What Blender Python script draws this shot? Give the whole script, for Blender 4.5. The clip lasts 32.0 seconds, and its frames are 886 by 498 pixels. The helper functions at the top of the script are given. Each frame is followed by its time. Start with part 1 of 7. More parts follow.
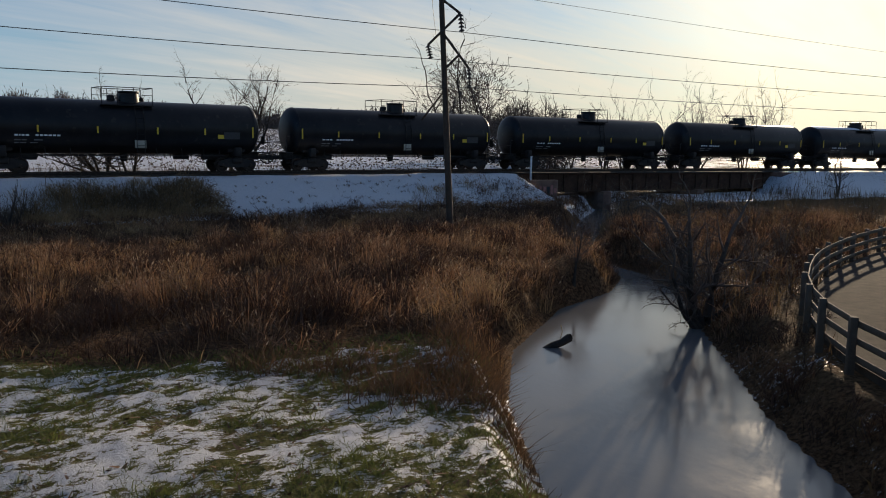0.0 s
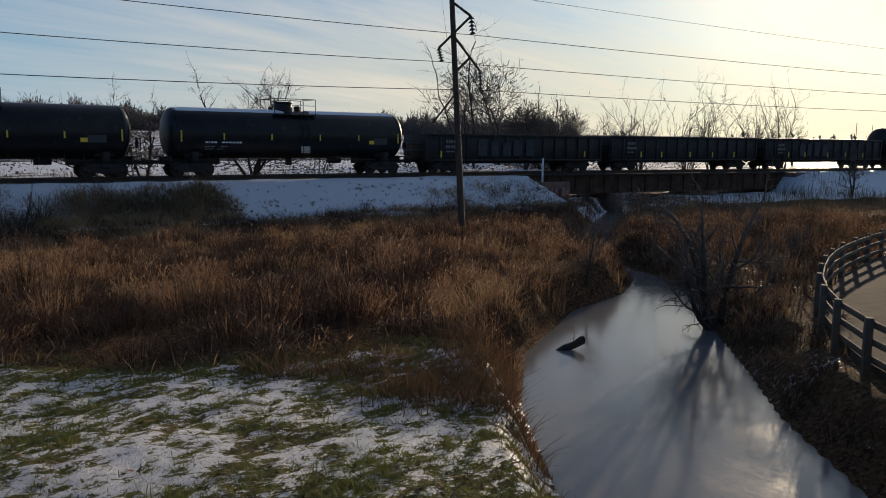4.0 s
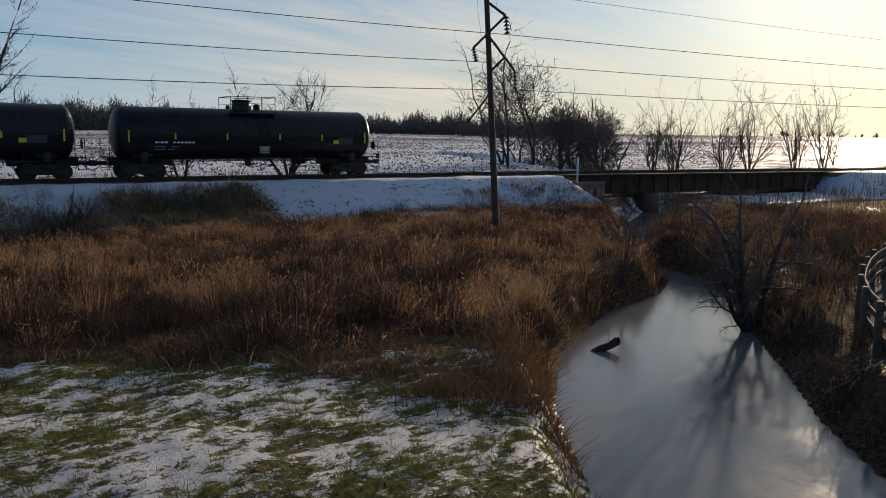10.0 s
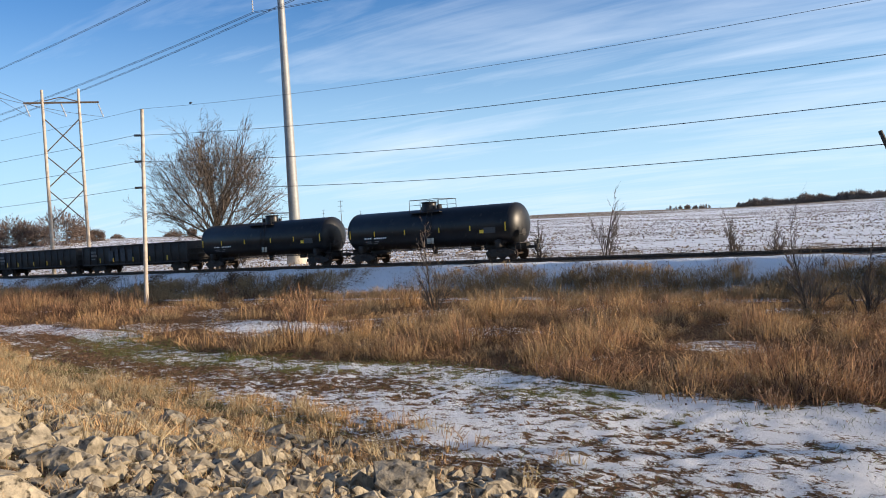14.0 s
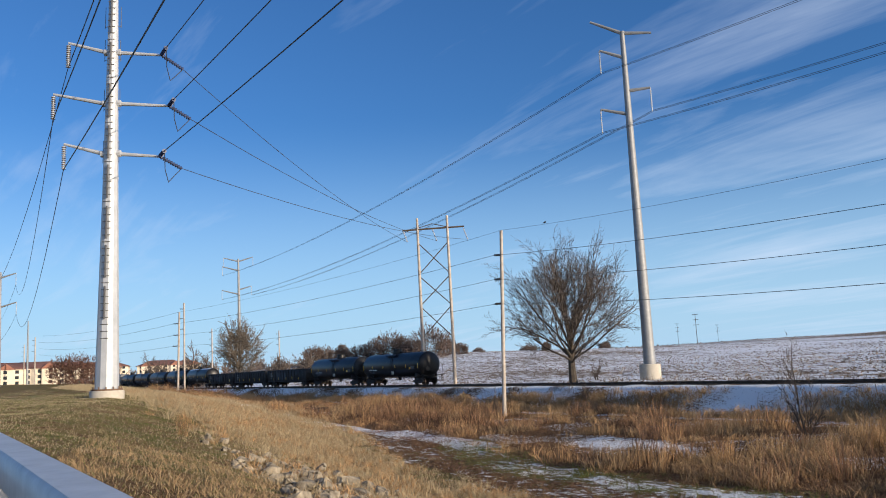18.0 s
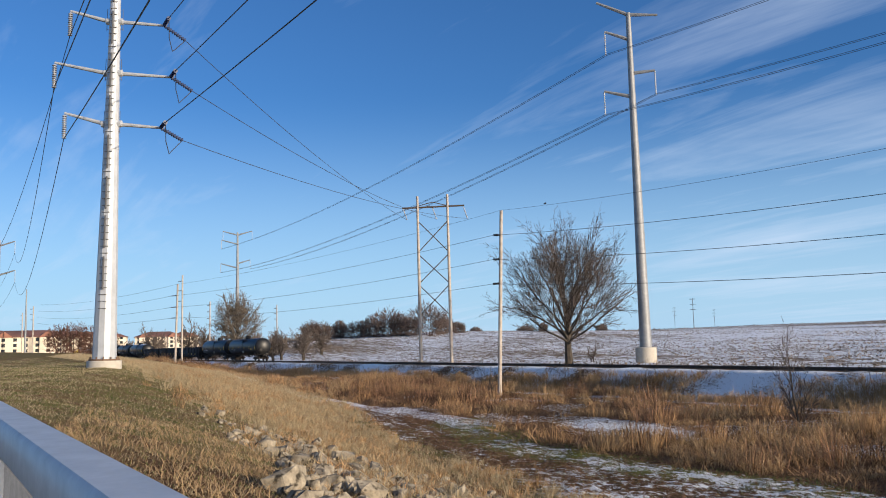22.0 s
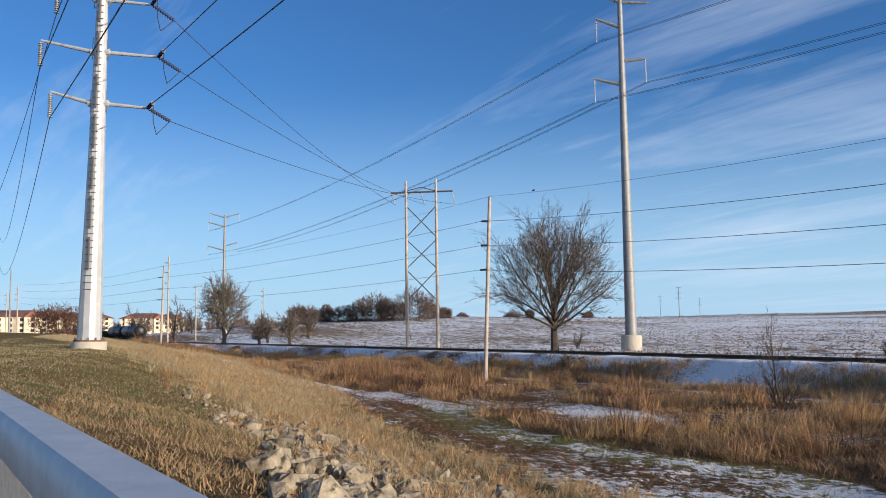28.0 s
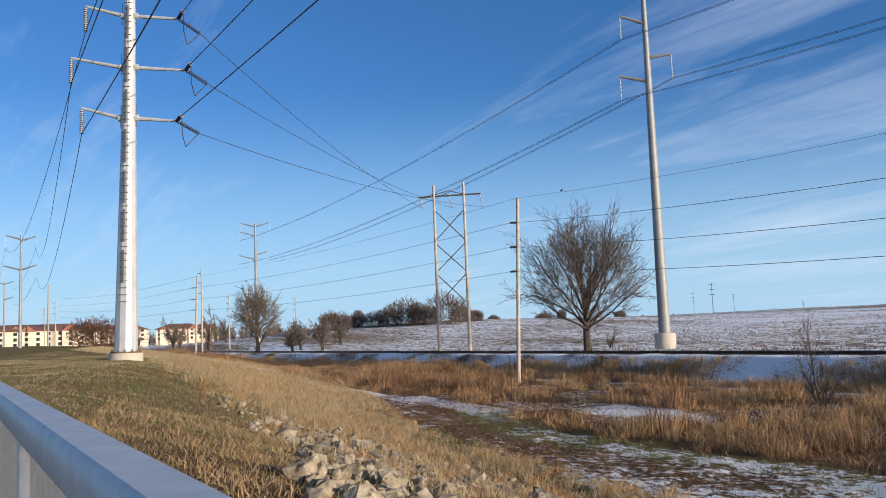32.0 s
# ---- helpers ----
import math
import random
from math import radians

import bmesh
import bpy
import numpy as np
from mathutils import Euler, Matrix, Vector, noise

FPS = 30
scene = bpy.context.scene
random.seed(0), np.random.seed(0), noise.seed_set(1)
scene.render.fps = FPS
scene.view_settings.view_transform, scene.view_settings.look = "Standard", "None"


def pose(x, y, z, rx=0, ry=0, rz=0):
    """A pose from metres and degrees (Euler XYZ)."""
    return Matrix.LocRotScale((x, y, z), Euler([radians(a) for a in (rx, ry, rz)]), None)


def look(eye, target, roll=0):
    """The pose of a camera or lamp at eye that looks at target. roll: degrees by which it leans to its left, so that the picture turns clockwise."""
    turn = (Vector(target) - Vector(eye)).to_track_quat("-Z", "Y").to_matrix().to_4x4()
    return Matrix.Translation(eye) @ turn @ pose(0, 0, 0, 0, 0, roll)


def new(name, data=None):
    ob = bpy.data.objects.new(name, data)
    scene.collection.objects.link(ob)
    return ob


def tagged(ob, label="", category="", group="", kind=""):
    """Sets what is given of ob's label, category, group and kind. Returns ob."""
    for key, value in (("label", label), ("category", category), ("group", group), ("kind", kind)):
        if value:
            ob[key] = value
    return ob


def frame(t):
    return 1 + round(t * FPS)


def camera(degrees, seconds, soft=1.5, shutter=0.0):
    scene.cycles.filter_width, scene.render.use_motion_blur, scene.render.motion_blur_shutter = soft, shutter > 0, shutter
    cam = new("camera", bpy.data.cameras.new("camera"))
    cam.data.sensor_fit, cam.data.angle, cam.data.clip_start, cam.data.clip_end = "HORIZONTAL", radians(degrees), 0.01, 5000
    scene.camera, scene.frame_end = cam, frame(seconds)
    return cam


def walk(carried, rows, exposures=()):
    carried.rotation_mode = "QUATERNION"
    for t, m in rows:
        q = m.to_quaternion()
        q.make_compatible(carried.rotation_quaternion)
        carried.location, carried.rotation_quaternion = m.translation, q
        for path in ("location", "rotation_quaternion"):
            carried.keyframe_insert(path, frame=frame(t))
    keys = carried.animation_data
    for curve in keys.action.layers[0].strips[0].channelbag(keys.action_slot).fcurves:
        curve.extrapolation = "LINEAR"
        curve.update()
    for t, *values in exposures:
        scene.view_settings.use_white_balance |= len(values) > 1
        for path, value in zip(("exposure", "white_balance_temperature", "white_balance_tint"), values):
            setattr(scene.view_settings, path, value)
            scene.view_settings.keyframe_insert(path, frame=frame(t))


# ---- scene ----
cam = camera(56.10, 32.0, soft=1.0)
EYE = (0.0, 0.0, 5.6)
PATH = [   # seconds, yaw, pitch, roll
    (0, -29.83, -7.68, -1.13), (0.5, -29.75, -7.49, -0.93), (1, -29.76, -7.42, -0.85), (1.5, -29.83, -7.32, -0.84), (2, -29.56, -7.27, -0.67), (2.5, -29.43, -7.31, -0.60),
    (3, -29.37, -7.30, -0.51), (3.5, -29.20, -7.52, -0.57), (5.5, -28.71, -7.40, -1.02), (6, -28.83, -7.87, -1.47), (6.5, -28.66, -8.35, -1.63), (7, -29.18, -8.21, -1.61),
    (7.5, -29.32, -7.73, -1.23), (8, -28.89, -7.66, -1.02), (8.5, -27.88, -7.61, -0.76), (9, -26.79, -7.52, -0.41), (9.5, -26.74, -7.56, -0.51), (10, -26.71, -7.53, -0.54),
    (10.5, -25.70, -7.48, -0.34), (11, -23.94, -7.31, -0.10), (11.5, -21.16, -6.64, 0.04), (12, -18.34, -5.65, -0.55), (12.5, -8.56, -4.59, 0.05), (12.7, -1.79, -4.46, 0.41),
    (13, 9.43, -3.91, 1.01), (13.2, 17.35, -3.47, 1.37), (13.5, 30.19, -2.51, 2.58), (13.7, 38.36, -2.00, 3.09), (14, 48.03, -1.29, 3.44), (14.2, 52.99, -0.33, 2.92),
    (14.5, 59.08, 1.43, 2.43), (15, 66.05, 3.89, 2.03), (15.5, 69.89, 5.76, 2.33), (17.5, 71.88, 7.99, 2.73), (18, 71.90, 7.90, 2.91), (18.5, 72.37, 7.43, 2.61),
    (19, 72.98, 7.18, 2.56), (19.5, 72.89, 7.02, 2.53), (20, 72.38, 6.93, 2.36), (20.5, 71.86, 6.67, 2.00), (21, 71.57, 6.34, 1.68), (21.5, 71.58, 6.29, 1.48),
    (22, 71.68, 6.42, 1.53), (22.5, 71.95, 6.59, 1.76), (23, 71.67, 6.64, 1.75), (23.5, 71.32, 6.61, 1.77), (24, 71.09, 6.50, 1.66), (24.5, 71.33, 6.17, 1.28),
    (25, 71.37, 5.69, 0.97), (25.5, 70.93, 5.36, 0.88), (27.5, 70.96, 5.11, 0.82), (28, 70.76, 5.40, 0.81), (28.5, 70.78, 5.95, 1.61), (29, 71.09, 6.56, 3.21),
    (29.5, 70.97, 6.36, 3.52), (30, 70.76, 5.66, 2.95), (30.5, 71.59, 5.23, 2.29), (31, 72.55, 5.27, 1.93), (31.5, 72.98, 5.53, 2.02), (32, 72.93, 5.68, 2.25),
]
EXPOSURES = [(0.0, -0.12, 7050, 10), (11.0, -0.12, 7050, 10), (12.0, -0.12, 7050, 10), (13.0, 0.22, 6900, 10), (13.5, 0.54, 6850, 10), (14.0, 0.83, 6800, 10), (15.0, 0.66, 6450, 10), (17.0, 0.47, 6350, 10), (32.0, 0.47, 6350, 10)]
walk(cam, [(t, pose(*EYE, 90 + pitch, roll, yaw)) for t, yaw, pitch, roll in PATH], EXPOSURES)


# ---- world, sun and exposure ----
SUN_AZ, SUN_EL = 54.0, 10.5          # degrees right of the +y axis, above the horizon
sun_dir = Vector((math.sin(radians(SUN_AZ)) * math.cos(radians(SUN_EL)),
                  math.cos(radians(SUN_AZ)) * math.cos(radians(SUN_EL)), math.sin(radians(SUN_EL))))
sun_lamp = new("sun", bpy.data.lights.new("sun", "SUN"))
sun_lamp.data.energy, sun_lamp.data.angle = 4.2, radians(0.8)
sun_lamp.data.color = (1.0, 0.82, 0.62)
sun_lamp.matrix_world = look(sun_dir * 100, (0, 0, 0))


def build_sky():
    w = bpy.data.worlds.new("sky")
    scene.world = w
    w.use_nodes = True
    nt = w.node_tree
    nt.nodes.clear()
    N, L = nt.nodes.new, nt.links.new
    out, bg = N("ShaderNodeOutputWorld"), N("ShaderNodeBackground")
    sky = N("ShaderNodeTexSky")
    sky.sky_type, sky.sun_disc = "NISHITA", False
    sky.sun_elevation, sky.sun_rotation = radians(SUN_EL), radians(SUN_AZ)
    sky.altitude, sky.air_density, sky.dust_density, sky.ozone_density = 200, 1.0, 0.6, 2.5
    tc = N("ShaderNodeTexCoord")
    sep = N("ShaderNodeSeparateXYZ")
    L(tc.outputs["Generated"], sep.inputs[0])
    # cirrus on a high flat layer, combed along one wind direction
    flat = N("ShaderNodeMath"); flat.operation = "MAXIMUM"; flat.inputs[1].default_value = 0.0
    L(sep.outputs["Z"], flat.inputs[0])
    lift = N("ShaderNodeMath"); lift.operation = "ADD"; lift.inputs[1].default_value = 0.11
    L(flat.outputs[0], lift.inputs[0])
    inv = N("ShaderNodeMath"); inv.operation = "DIVIDE"; inv.inputs[0].default_value = 1.0
    L(lift.outputs[0], inv.inputs[1])
    layer = N("ShaderNodeVectorMath"); layer.operation = "SCALE"
    L(tc.outputs["Generated"], layer.inputs[0]); L(inv.outputs[0], layer.inputs["Scale"])

    def cloud_noise(size, detail, rough, warp, shift=0.0):
        turned = N("ShaderNodeMapping")
        turned.inputs["Rotation"].default_value = (0, 0, radians(CLOUD_TURN))
        L(layer.outputs[0], turned.inputs["Vector"])
        mp = N("ShaderNodeMapping")
        mp.inputs["Location"].default_value = (shift, shift * 0.7, 0)
        mp.inputs["Scale"].default_value = (*size, 0.0)
        L(turned.outputs[0], mp.inputs["Vector"])
        n = N("ShaderNodeTexNoise"); n.inputs["Scale"].default_value = 1.0
        n.inputs["Detail"].default_value, n.inputs["Roughness"].default_value = detail, rough
        n.inputs["Distortion"].default_value = warp
        L(mp.outputs[0], n.inputs["Vector"])
        return n.outputs["Fac"]

    def weigh(parts):
        last = None
        for sock, w in parts:
            k = N("ShaderNodeMath"); k.operation = "MULTIPLY_ADD"; k.inputs[1].default_value = w
            L(sock, k.inputs[0])
            if last is None:
                k.inputs[2].default_value = 0.0
            else:
                L(last, k.inputs[2])
            last = k.outputs[0]
        return last

    cover = weigh([(cloud_noise(*c), w) for c, w in CLOUD_LAYERS])
    # more cloud toward the sun
    dot = N("ShaderNodeVectorMath"); dot.operation = "DOT_PRODUCT"
    dot.inputs[1].default_value = sun_dir
    nrm = N("ShaderNodeVectorMath"); nrm.operation = "NORMALIZE"
    L(tc.outputs["Generated"], nrm.inputs[0]); L(nrm.outputs[0], dot.inputs[0])
    bias = N("ShaderNodeMapRange")
    bias.inputs["From Min"].default_value, bias.inputs["From Max"].default_value = -0.6, 0.9
    bias.inputs["To Min"].default_value, bias.inputs["To Max"].default_value = CLOUD_BIAS
    L(dot.outputs["Value"], bias.inputs["Value"])
    add = N("ShaderNodeMath"); add.operation = "ADD"
    L(cover, add.inputs[0]); L(bias.outputs[0], add.inputs[1])
    ramp = N("ShaderNodeValToRGB")
    ramp.color_ramp.elements[0].position, ramp.color_ramp.elements[1].position = CLOUD_RAMP
    L(add.outputs[0], ramp.inputs["Fac"])
    # cloud colour: white, brighter and warmer round the sun
    glow = N("ShaderNodeMapRange"); glow.interpolation_type = "SMOOTHSTEP"
    glow.inputs["From Min"].default_value, glow.inputs["From Max"].default_value = 0.55, 1.0
    L(dot.outputs["Value"], glow.inputs["Value"])
    ccol = N("ShaderNodeMix"); ccol.data_type = "RGBA"
    ccol.inputs["A"].default_value, ccol.inputs["B"].default_value = CLOUD_FAR, CLOUD_NEAR
    L(glow.outputs[0], ccol.inputs["Factor"])
    mix = N("ShaderNodeMix"); mix.data_type = "RGBA"
    cf = N("ShaderNodeMath"); cf.operation = "MULTIPLY"; cf.inputs[1].default_value = 0.8
    L(ramp.outputs["Color"], cf.inputs[0]); L(cf.outputs[0], mix.inputs["Factor"])
    tint = N("ShaderNodeMix"); tint.data_type = "RGBA"; tint.blend_type = "MULTIPLY"
    tint.inputs["Factor"].default_value = 1.0; tint.inputs["B"].default_value = SKY_TINT
    L(sky.outputs[0], tint.inputs["A"])
    # thin bright veil near the sun
    veil = N("ShaderNodeMath"); veil.operation = "POWER"; veil.inputs[1].default_value = 75.0
    front = N("ShaderNodeMath"); front.operation = "MAXIMUM"; front.inputs[1].default_value = 0.0
    L(dot.outputs["Value"], front.inputs[0]); L(front.outputs[0], veil.inputs[0])
    v2 = N("ShaderNodeMix"); v2.data_type = "RGBA"; v2.inputs["B"].default_value = VEIL
    vf = N("ShaderNodeMath"); vf.operation = "MULTIPLY"; vf.inputs[1].default_value = 0.6
    L(veil.outputs[0], vf.inputs[0]); L(vf.outputs[0], v2.inputs["Factor"])
    # pale haze low over the land
    hz = N("ShaderNodeMapRange"); hz.interpolation_type = "SMOOTHSTEP"
    hz.inputs["From Min"].default_value, hz.inputs["From Max"].default_value = 0.30, -0.02
    hz.inputs["To Min"].default_value, hz.inputs["To Max"].default_value = 0.0, 0.8
    L(sep.outputs["Z"], hz.inputs["Value"])
    hcol = N("ShaderNodeMix"); hcol.data_type = "RGBA"
    hcol.inputs["A"].default_value, hcol.inputs["B"].default_value = HAZE_FAR, HAZE_NEAR
    L(glow.outputs[0], hcol.inputs["Factor"])
    hm = N("ShaderNodeMix"); hm.data_type = "RGBA"
    L(hz.outputs[0], hm.inputs["Factor"]); L(tint.outputs["Result"], hm.inputs["A"]); L(hcol.outputs["Result"], hm.inputs["B"])
    L(hm.outputs["Result"], mix.inputs["A"]); L(ccol.outputs["Result"], mix.inputs["B"])
    L(mix.outputs["Result"], v2.inputs["A"])
    L(v2.outputs["Result"], bg.inputs["Color"])
    bg.inputs["Strength"].default_value = SKY_STRENGTH
    L(bg.outputs[0], out.inputs["Surface"])


SKY_STRENGTH = 0.11
SKY_TINT = (0.385, 0.68, 1.04, 1)
CLOUD_TURN, CLOUD_BIAS, CLOUD_RAMP = -20, (-0.10, 0.075), (0.43, 0.74)
CLOUD_LAYERS = [(((0.30, 0.75), 6, 0.58, 0.9), 0.52), (((0.50, 2.4), 8, 0.62, 1.1, 4.2), 0.38), (((1.4, 8.0), 5, 0.6, 0.6, 9.1), 0.10)]
CLOUD_FAR, CLOUD_NEAR, VEIL = (4.6, 5.3, 6.4, 1), (8.7, 8.0, 6.8, 1), (15, 13.0, 9.8, 1)
HAZE_FAR, HAZE_NEAR = (3.4, 5.0, 6.6, 1), (6.0, 5.7, 5.2, 1)
build_sky()


# ---- materials ----
def mat(name, col, col2=None, rough=0.7, metal=0.0, scale=6.0, bump=0.15, bscale=None, fine=None, island=0.0, objrand=0.0, spec=None):
    """A noise-varied surface: col to col2 at one scale, grain at a finer one, relief by bump."""
    m = bpy.data.materials.new(name)
    m.use_nodes = True
    nt = m.node_tree
    N, L = nt.nodes.new, nt.links.new
    b = nt.nodes["Principled BSDF"]
    b.inputs["Roughness"].default_value, b.inputs["Metallic"].default_value = rough, metal
    if spec is not None:
        b.inputs["Specular IOR Level"].default_value = spec
    col2 = col2 or tuple(min(1, c * 1.35) for c in col)
    tc = N("ShaderNodeTexCoord")
    n = N("ShaderNodeTexNoise")
    n.inputs["Scale"].default_value, n.inputs["Detail"].default_value, n.inputs["Roughness"].default_value = scale, 6, 0.65
    L(tc.outputs["Object"], n.inputs["Vector"])
    mr = N("ShaderNodeMapRange")
    mr.inputs["From Min"].default_value, mr.inputs["From Max"].default_value = 0.3, 0.7
    L(n.outputs["Fac"], mr.inputs["Value"])
    fac = mr.outputs[0]
    for source, amount in (("island", island), ("object", objrand)):
        if amount:
            g = N("ShaderNodeNewGeometry") if source == "island" else N("ShaderNodeObjectInfo")
            mm = N("ShaderNodeMix"); mm.inputs["Factor"].default_value = amount
            L(fac, mm.inputs["A"]); L(g.outputs["Random Per Island" if source == "island" else "Random"], mm.inputs["B"])
            fac = mm.outputs["Result"]
    mx = N("ShaderNodeMix"); mx.data_type = "RGBA"
    mx.inputs["A"].default_value, mx.inputs["B"].default_value = (*col, 1), (*col2, 1)
    L(fac, mx.inputs["Factor"])
    last = mx.outputs["Result"]
    if fine:
        n2 = N("ShaderNodeTexNoise")
        n2.inputs["Scale"].default_value, n2.inputs["Detail"].default_value = fine[0], 4
        L(tc.outputs["Object"], n2.inputs["Vector"])
        r2 = N("ShaderNodeMapRange")
        r2.inputs["From Min"].default_value, r2.inputs["From Max"].default_value = fine[1], fine[1] + 0.12
        L(n2.outputs["Fac"], r2.inputs["Value"])
        mx2 = N("ShaderNodeMix"); mx2.data_type = "RGBA"
        mx2.inputs["B"].default_value = (*fine[2], 1)
        L(r2.outputs[0], mx2.inputs["Factor"]); L(last, mx2.inputs["A"])
        last = mx2.outputs["Result"]
    L(last, b.inputs["Base Color"])
    if bump:
        n3 = N("ShaderNodeTexNoise")
        n3.inputs["Scale"].default_value, n3.inputs["Detail"].default_value = bscale or scale * 5, 5
        L(tc.outputs["Object"], n3.inputs["Vector"])
        bp = N("ShaderNodeBump"); bp.inputs["Strength"].default_value = bump; bp.inputs["Distance"].default_value = 0.05
        L(n3.outputs["Fac"], bp.inputs["Height"]); L(bp.outputs[0], b.inputs["Normal"])
    return m


def leafy(m, amount=0.35):
    """Thin stalks let some light through."""
    nt = m.node_tree
    b = nt.nodes["Principled BSDF"]
    out = nt.nodes["Material Output"]
    tr = nt.nodes.new("ShaderNodeBsdfTranslucent")
    link = b.inputs["Base Color"].links[0].from_socket
    nt.links.new(link, tr.inputs["Color"])
    mx = nt.nodes.new("ShaderNodeMixShader")
    mx.inputs[0].default_value = amount
    nt.links.new(b.outputs[0], mx.inputs[1]); nt.links.new(tr.outputs[0], mx.inputs[2])
    nt.links.new(mx.outputs[0], out.inputs["Surface"])
    return m


M_TANK = mat("black_tank_paint", (0.006, 0.007, 0.009), (0.018, 0.018, 0.019), spec=0.32, rough=0.40, scale=0.8, bump=0.03, bscale=3, fine=(2.5, 0.62, (0.04, 0.035, 0.03)))
M_IRON = mat("dirty_black_iron", (0.008, 0.008, 0.009), (0.03, 0.024, 0.02), rough=0.75, scale=4, bump=0.2)
M_WHEEL = mat("wheel_steel", (0.03, 0.022, 0.018), (0.07, 0.05, 0.04), rough=0.6, metal=0.6, scale=8, bump=0.1)
M_GONDOLA = mat("gondola_black_paint", (0.010, 0.010, 0.011), (0.03, 0.025, 0.022), rough=0.7, scale=1.2, bump=0.15, fine=(5, 0.62, (0.06, 0.035, 0.02)))
M_YELLOW = mat("reflective_yellow", (0.78, 0.50, 0.03), (0.85, 0.58, 0.06), rough=0.5, scale=20, bump=0)
M_LETTER = mat("white_stencil_paint", (0.75, 0.75, 0.75), (0.85, 0.85, 0.85), rough=0.6, scale=20, bump=0)
M_GRAFFITI = mat("faded_graffiti_paint", (0.02, 0.024, 0.03), (0.05, 0.055, 0.065), rough=0.7, scale=3, bump=0)
M_GREYCAR = mat("grey_hopper_paint", (0.16, 0.16, 0.165), (0.24, 0.24, 0.24), rough=0.6, scale=1.5, bump=0.1)
M_MOW = mat("machine_yellow_paint", (0.55, 0.38, 0.04), (0.65, 0.48, 0.08), rough=0.55, scale=3, bump=0.1)
M_RAIL = mat("rail_steel", (0.03, 0.022, 0.018), (0.07, 0.05, 0.04), rough=0.5, metal=0.7, scale=5, bump=0.1)
M_TIE = mat("creosoted_tie", (0.025, 0.02, 0.016), (0.06, 0.05, 0.04), rough=0.9, scale=5, bump=0.3, island=0.4)
M_WOODPOLE = mat("weathered_pole_wood", (0.34, 0.28, 0.23), (0.56, 0.50, 0.43), rough=0.85, scale=2, bump=0.3, bscale=30)
M_DARKPOLE = mat("dark_pole_wood", (0.05, 0.035, 0.025), (0.10, 0.075, 0.055), rough=0.9, scale=2, bump=0.3, bscale=30)
M_GALV = mat("galvanised_steel", (0.42, 0.43, 0.44), (0.56, 0.57, 0.58), rough=0.5, metal=0.3, scale=6, bump=0.04, fine=(30, 0.6, (0.46, 0.48, 0.5)))
M_TOWER = mat("grey_tower_steel", (0.42, 0.44, 0.46), (0.54, 0.56, 0.58), rough=0.55, metal=0.2, scale=1.5, bump=0.04)
M_STEELPOLE = mat("weathered_steel_pole", (0.22, 0.23, 0.235), (0.32, 0.325, 0.33), rough=0.55, metal=0.2, scale=2, bump=0.05)
M_CONCRETE = mat("concrete", (0.42, 0.38, 0.31), (0.55, 0.50, 0.42), rough=0.9, scale=4, bump=0.2)
M_INSUL = mat("blue_grey_insulator", (0.035, 0.05, 0.11), (0.06, 0.08, 0.16), rough=0.3, scale=8, bump=0)
M_INSUL_W = mat("grey_porcelain", (0.42, 0.43, 0.44), (0.55, 0.55, 0.56), rough=0.3, scale=8, bump=0)
M_INSUL_D = mat("dark_porcelain", (0.03, 0.022, 0.02), (0.06, 0.04, 0.035), rough=0.3, scale=8, bump=0)
M_WIRE = mat("wire", (0.03, 0.03, 0.032), (0.05, 0.05, 0.055), rough=0.6, scale=5, bump=0)
M_BARK = mat("bark", (0.035, 0.027, 0.020), (0.09, 0.072, 0.055), rough=0.95, scale=3, bump=0.5, bscale=20)
M_BARK_PALE = mat("pale_bark", (0.10, 0.08, 0.06), (0.20, 0.165, 0.13), rough=0.95, scale=3, bump=0.5, bscale=20)
M_TWIG = mat("twigs", (0.07, 0.055, 0.045), (0.17, 0.135, 0.11), rough=0.95, scale=2, bump=0, island=0.5)
M_WOODS = mat("far_woods", (0.10, 0.08, 0.07), (0.27, 0.215, 0.185), rough=1.0, scale=0.05, bump=0, island=0.6)
M_REED = leafy(mat("dead_reeds", (0.036, 0.020, 0.012), (0.58, 0.325, 0.175), rough=0.85, scale=0.55, bump=0, island=0.62), 0.28)
M_PLUME = leafy(mat("reed_plumes", (0.30, 0.20, 0.12), (0.62, 0.47, 0.32), rough=0.9, scale=0.3, bump=0, island=0.6), 0.5)
M_SEDGE = leafy(mat("grey_tan_weeds", (0.20, 0.13, 0.066), (0.62, 0.425, 0.225), rough=0.9, scale=0.5, bump=0, island=0.5), 0.3)
M_REED_DARK = leafy(mat("old_dark_reeds", (0.022, 0.012, 0.008), (0.13, 0.065, 0.036), rough=0.9, scale=0.8, bump=0, island=0.5), 0.1)
M_TUSSOCK = leafy(mat("rusty_tussock", (0.03, 0.018, 0.011), (0.26, 0.15, 0.075), rough=0.9, scale=1.2, bump=0, island=0.6), 0.25)
M_THICKET = mat("brown_thicket_twigs", (0.07, 0.05, 0.042), (0.20, 0.145, 0.12), rough=1.0, scale=0.3, bump=0, island=0.6)
M_HEDGE = mat("red_brown_twigs", (0.06, 0.032, 0.024), (0.22, 0.115, 0.08), rough=0.95, scale=0.8, bump=0, island=0.6)
M_BRUSH = leafy(mat("dark_brush", (0.05, 0.034, 0.02), (0.27, 0.19, 0.11), rough=0.95, scale=1.0, bump=0, island=0.6), 0.3)
M_WEED = leafy(mat("dry_weeds", (0.10, 0.065, 0.035), (0.24, 0.16, 0.08), rough=0.9, scale=0.3, bump=0, island=0.6), 0.25)
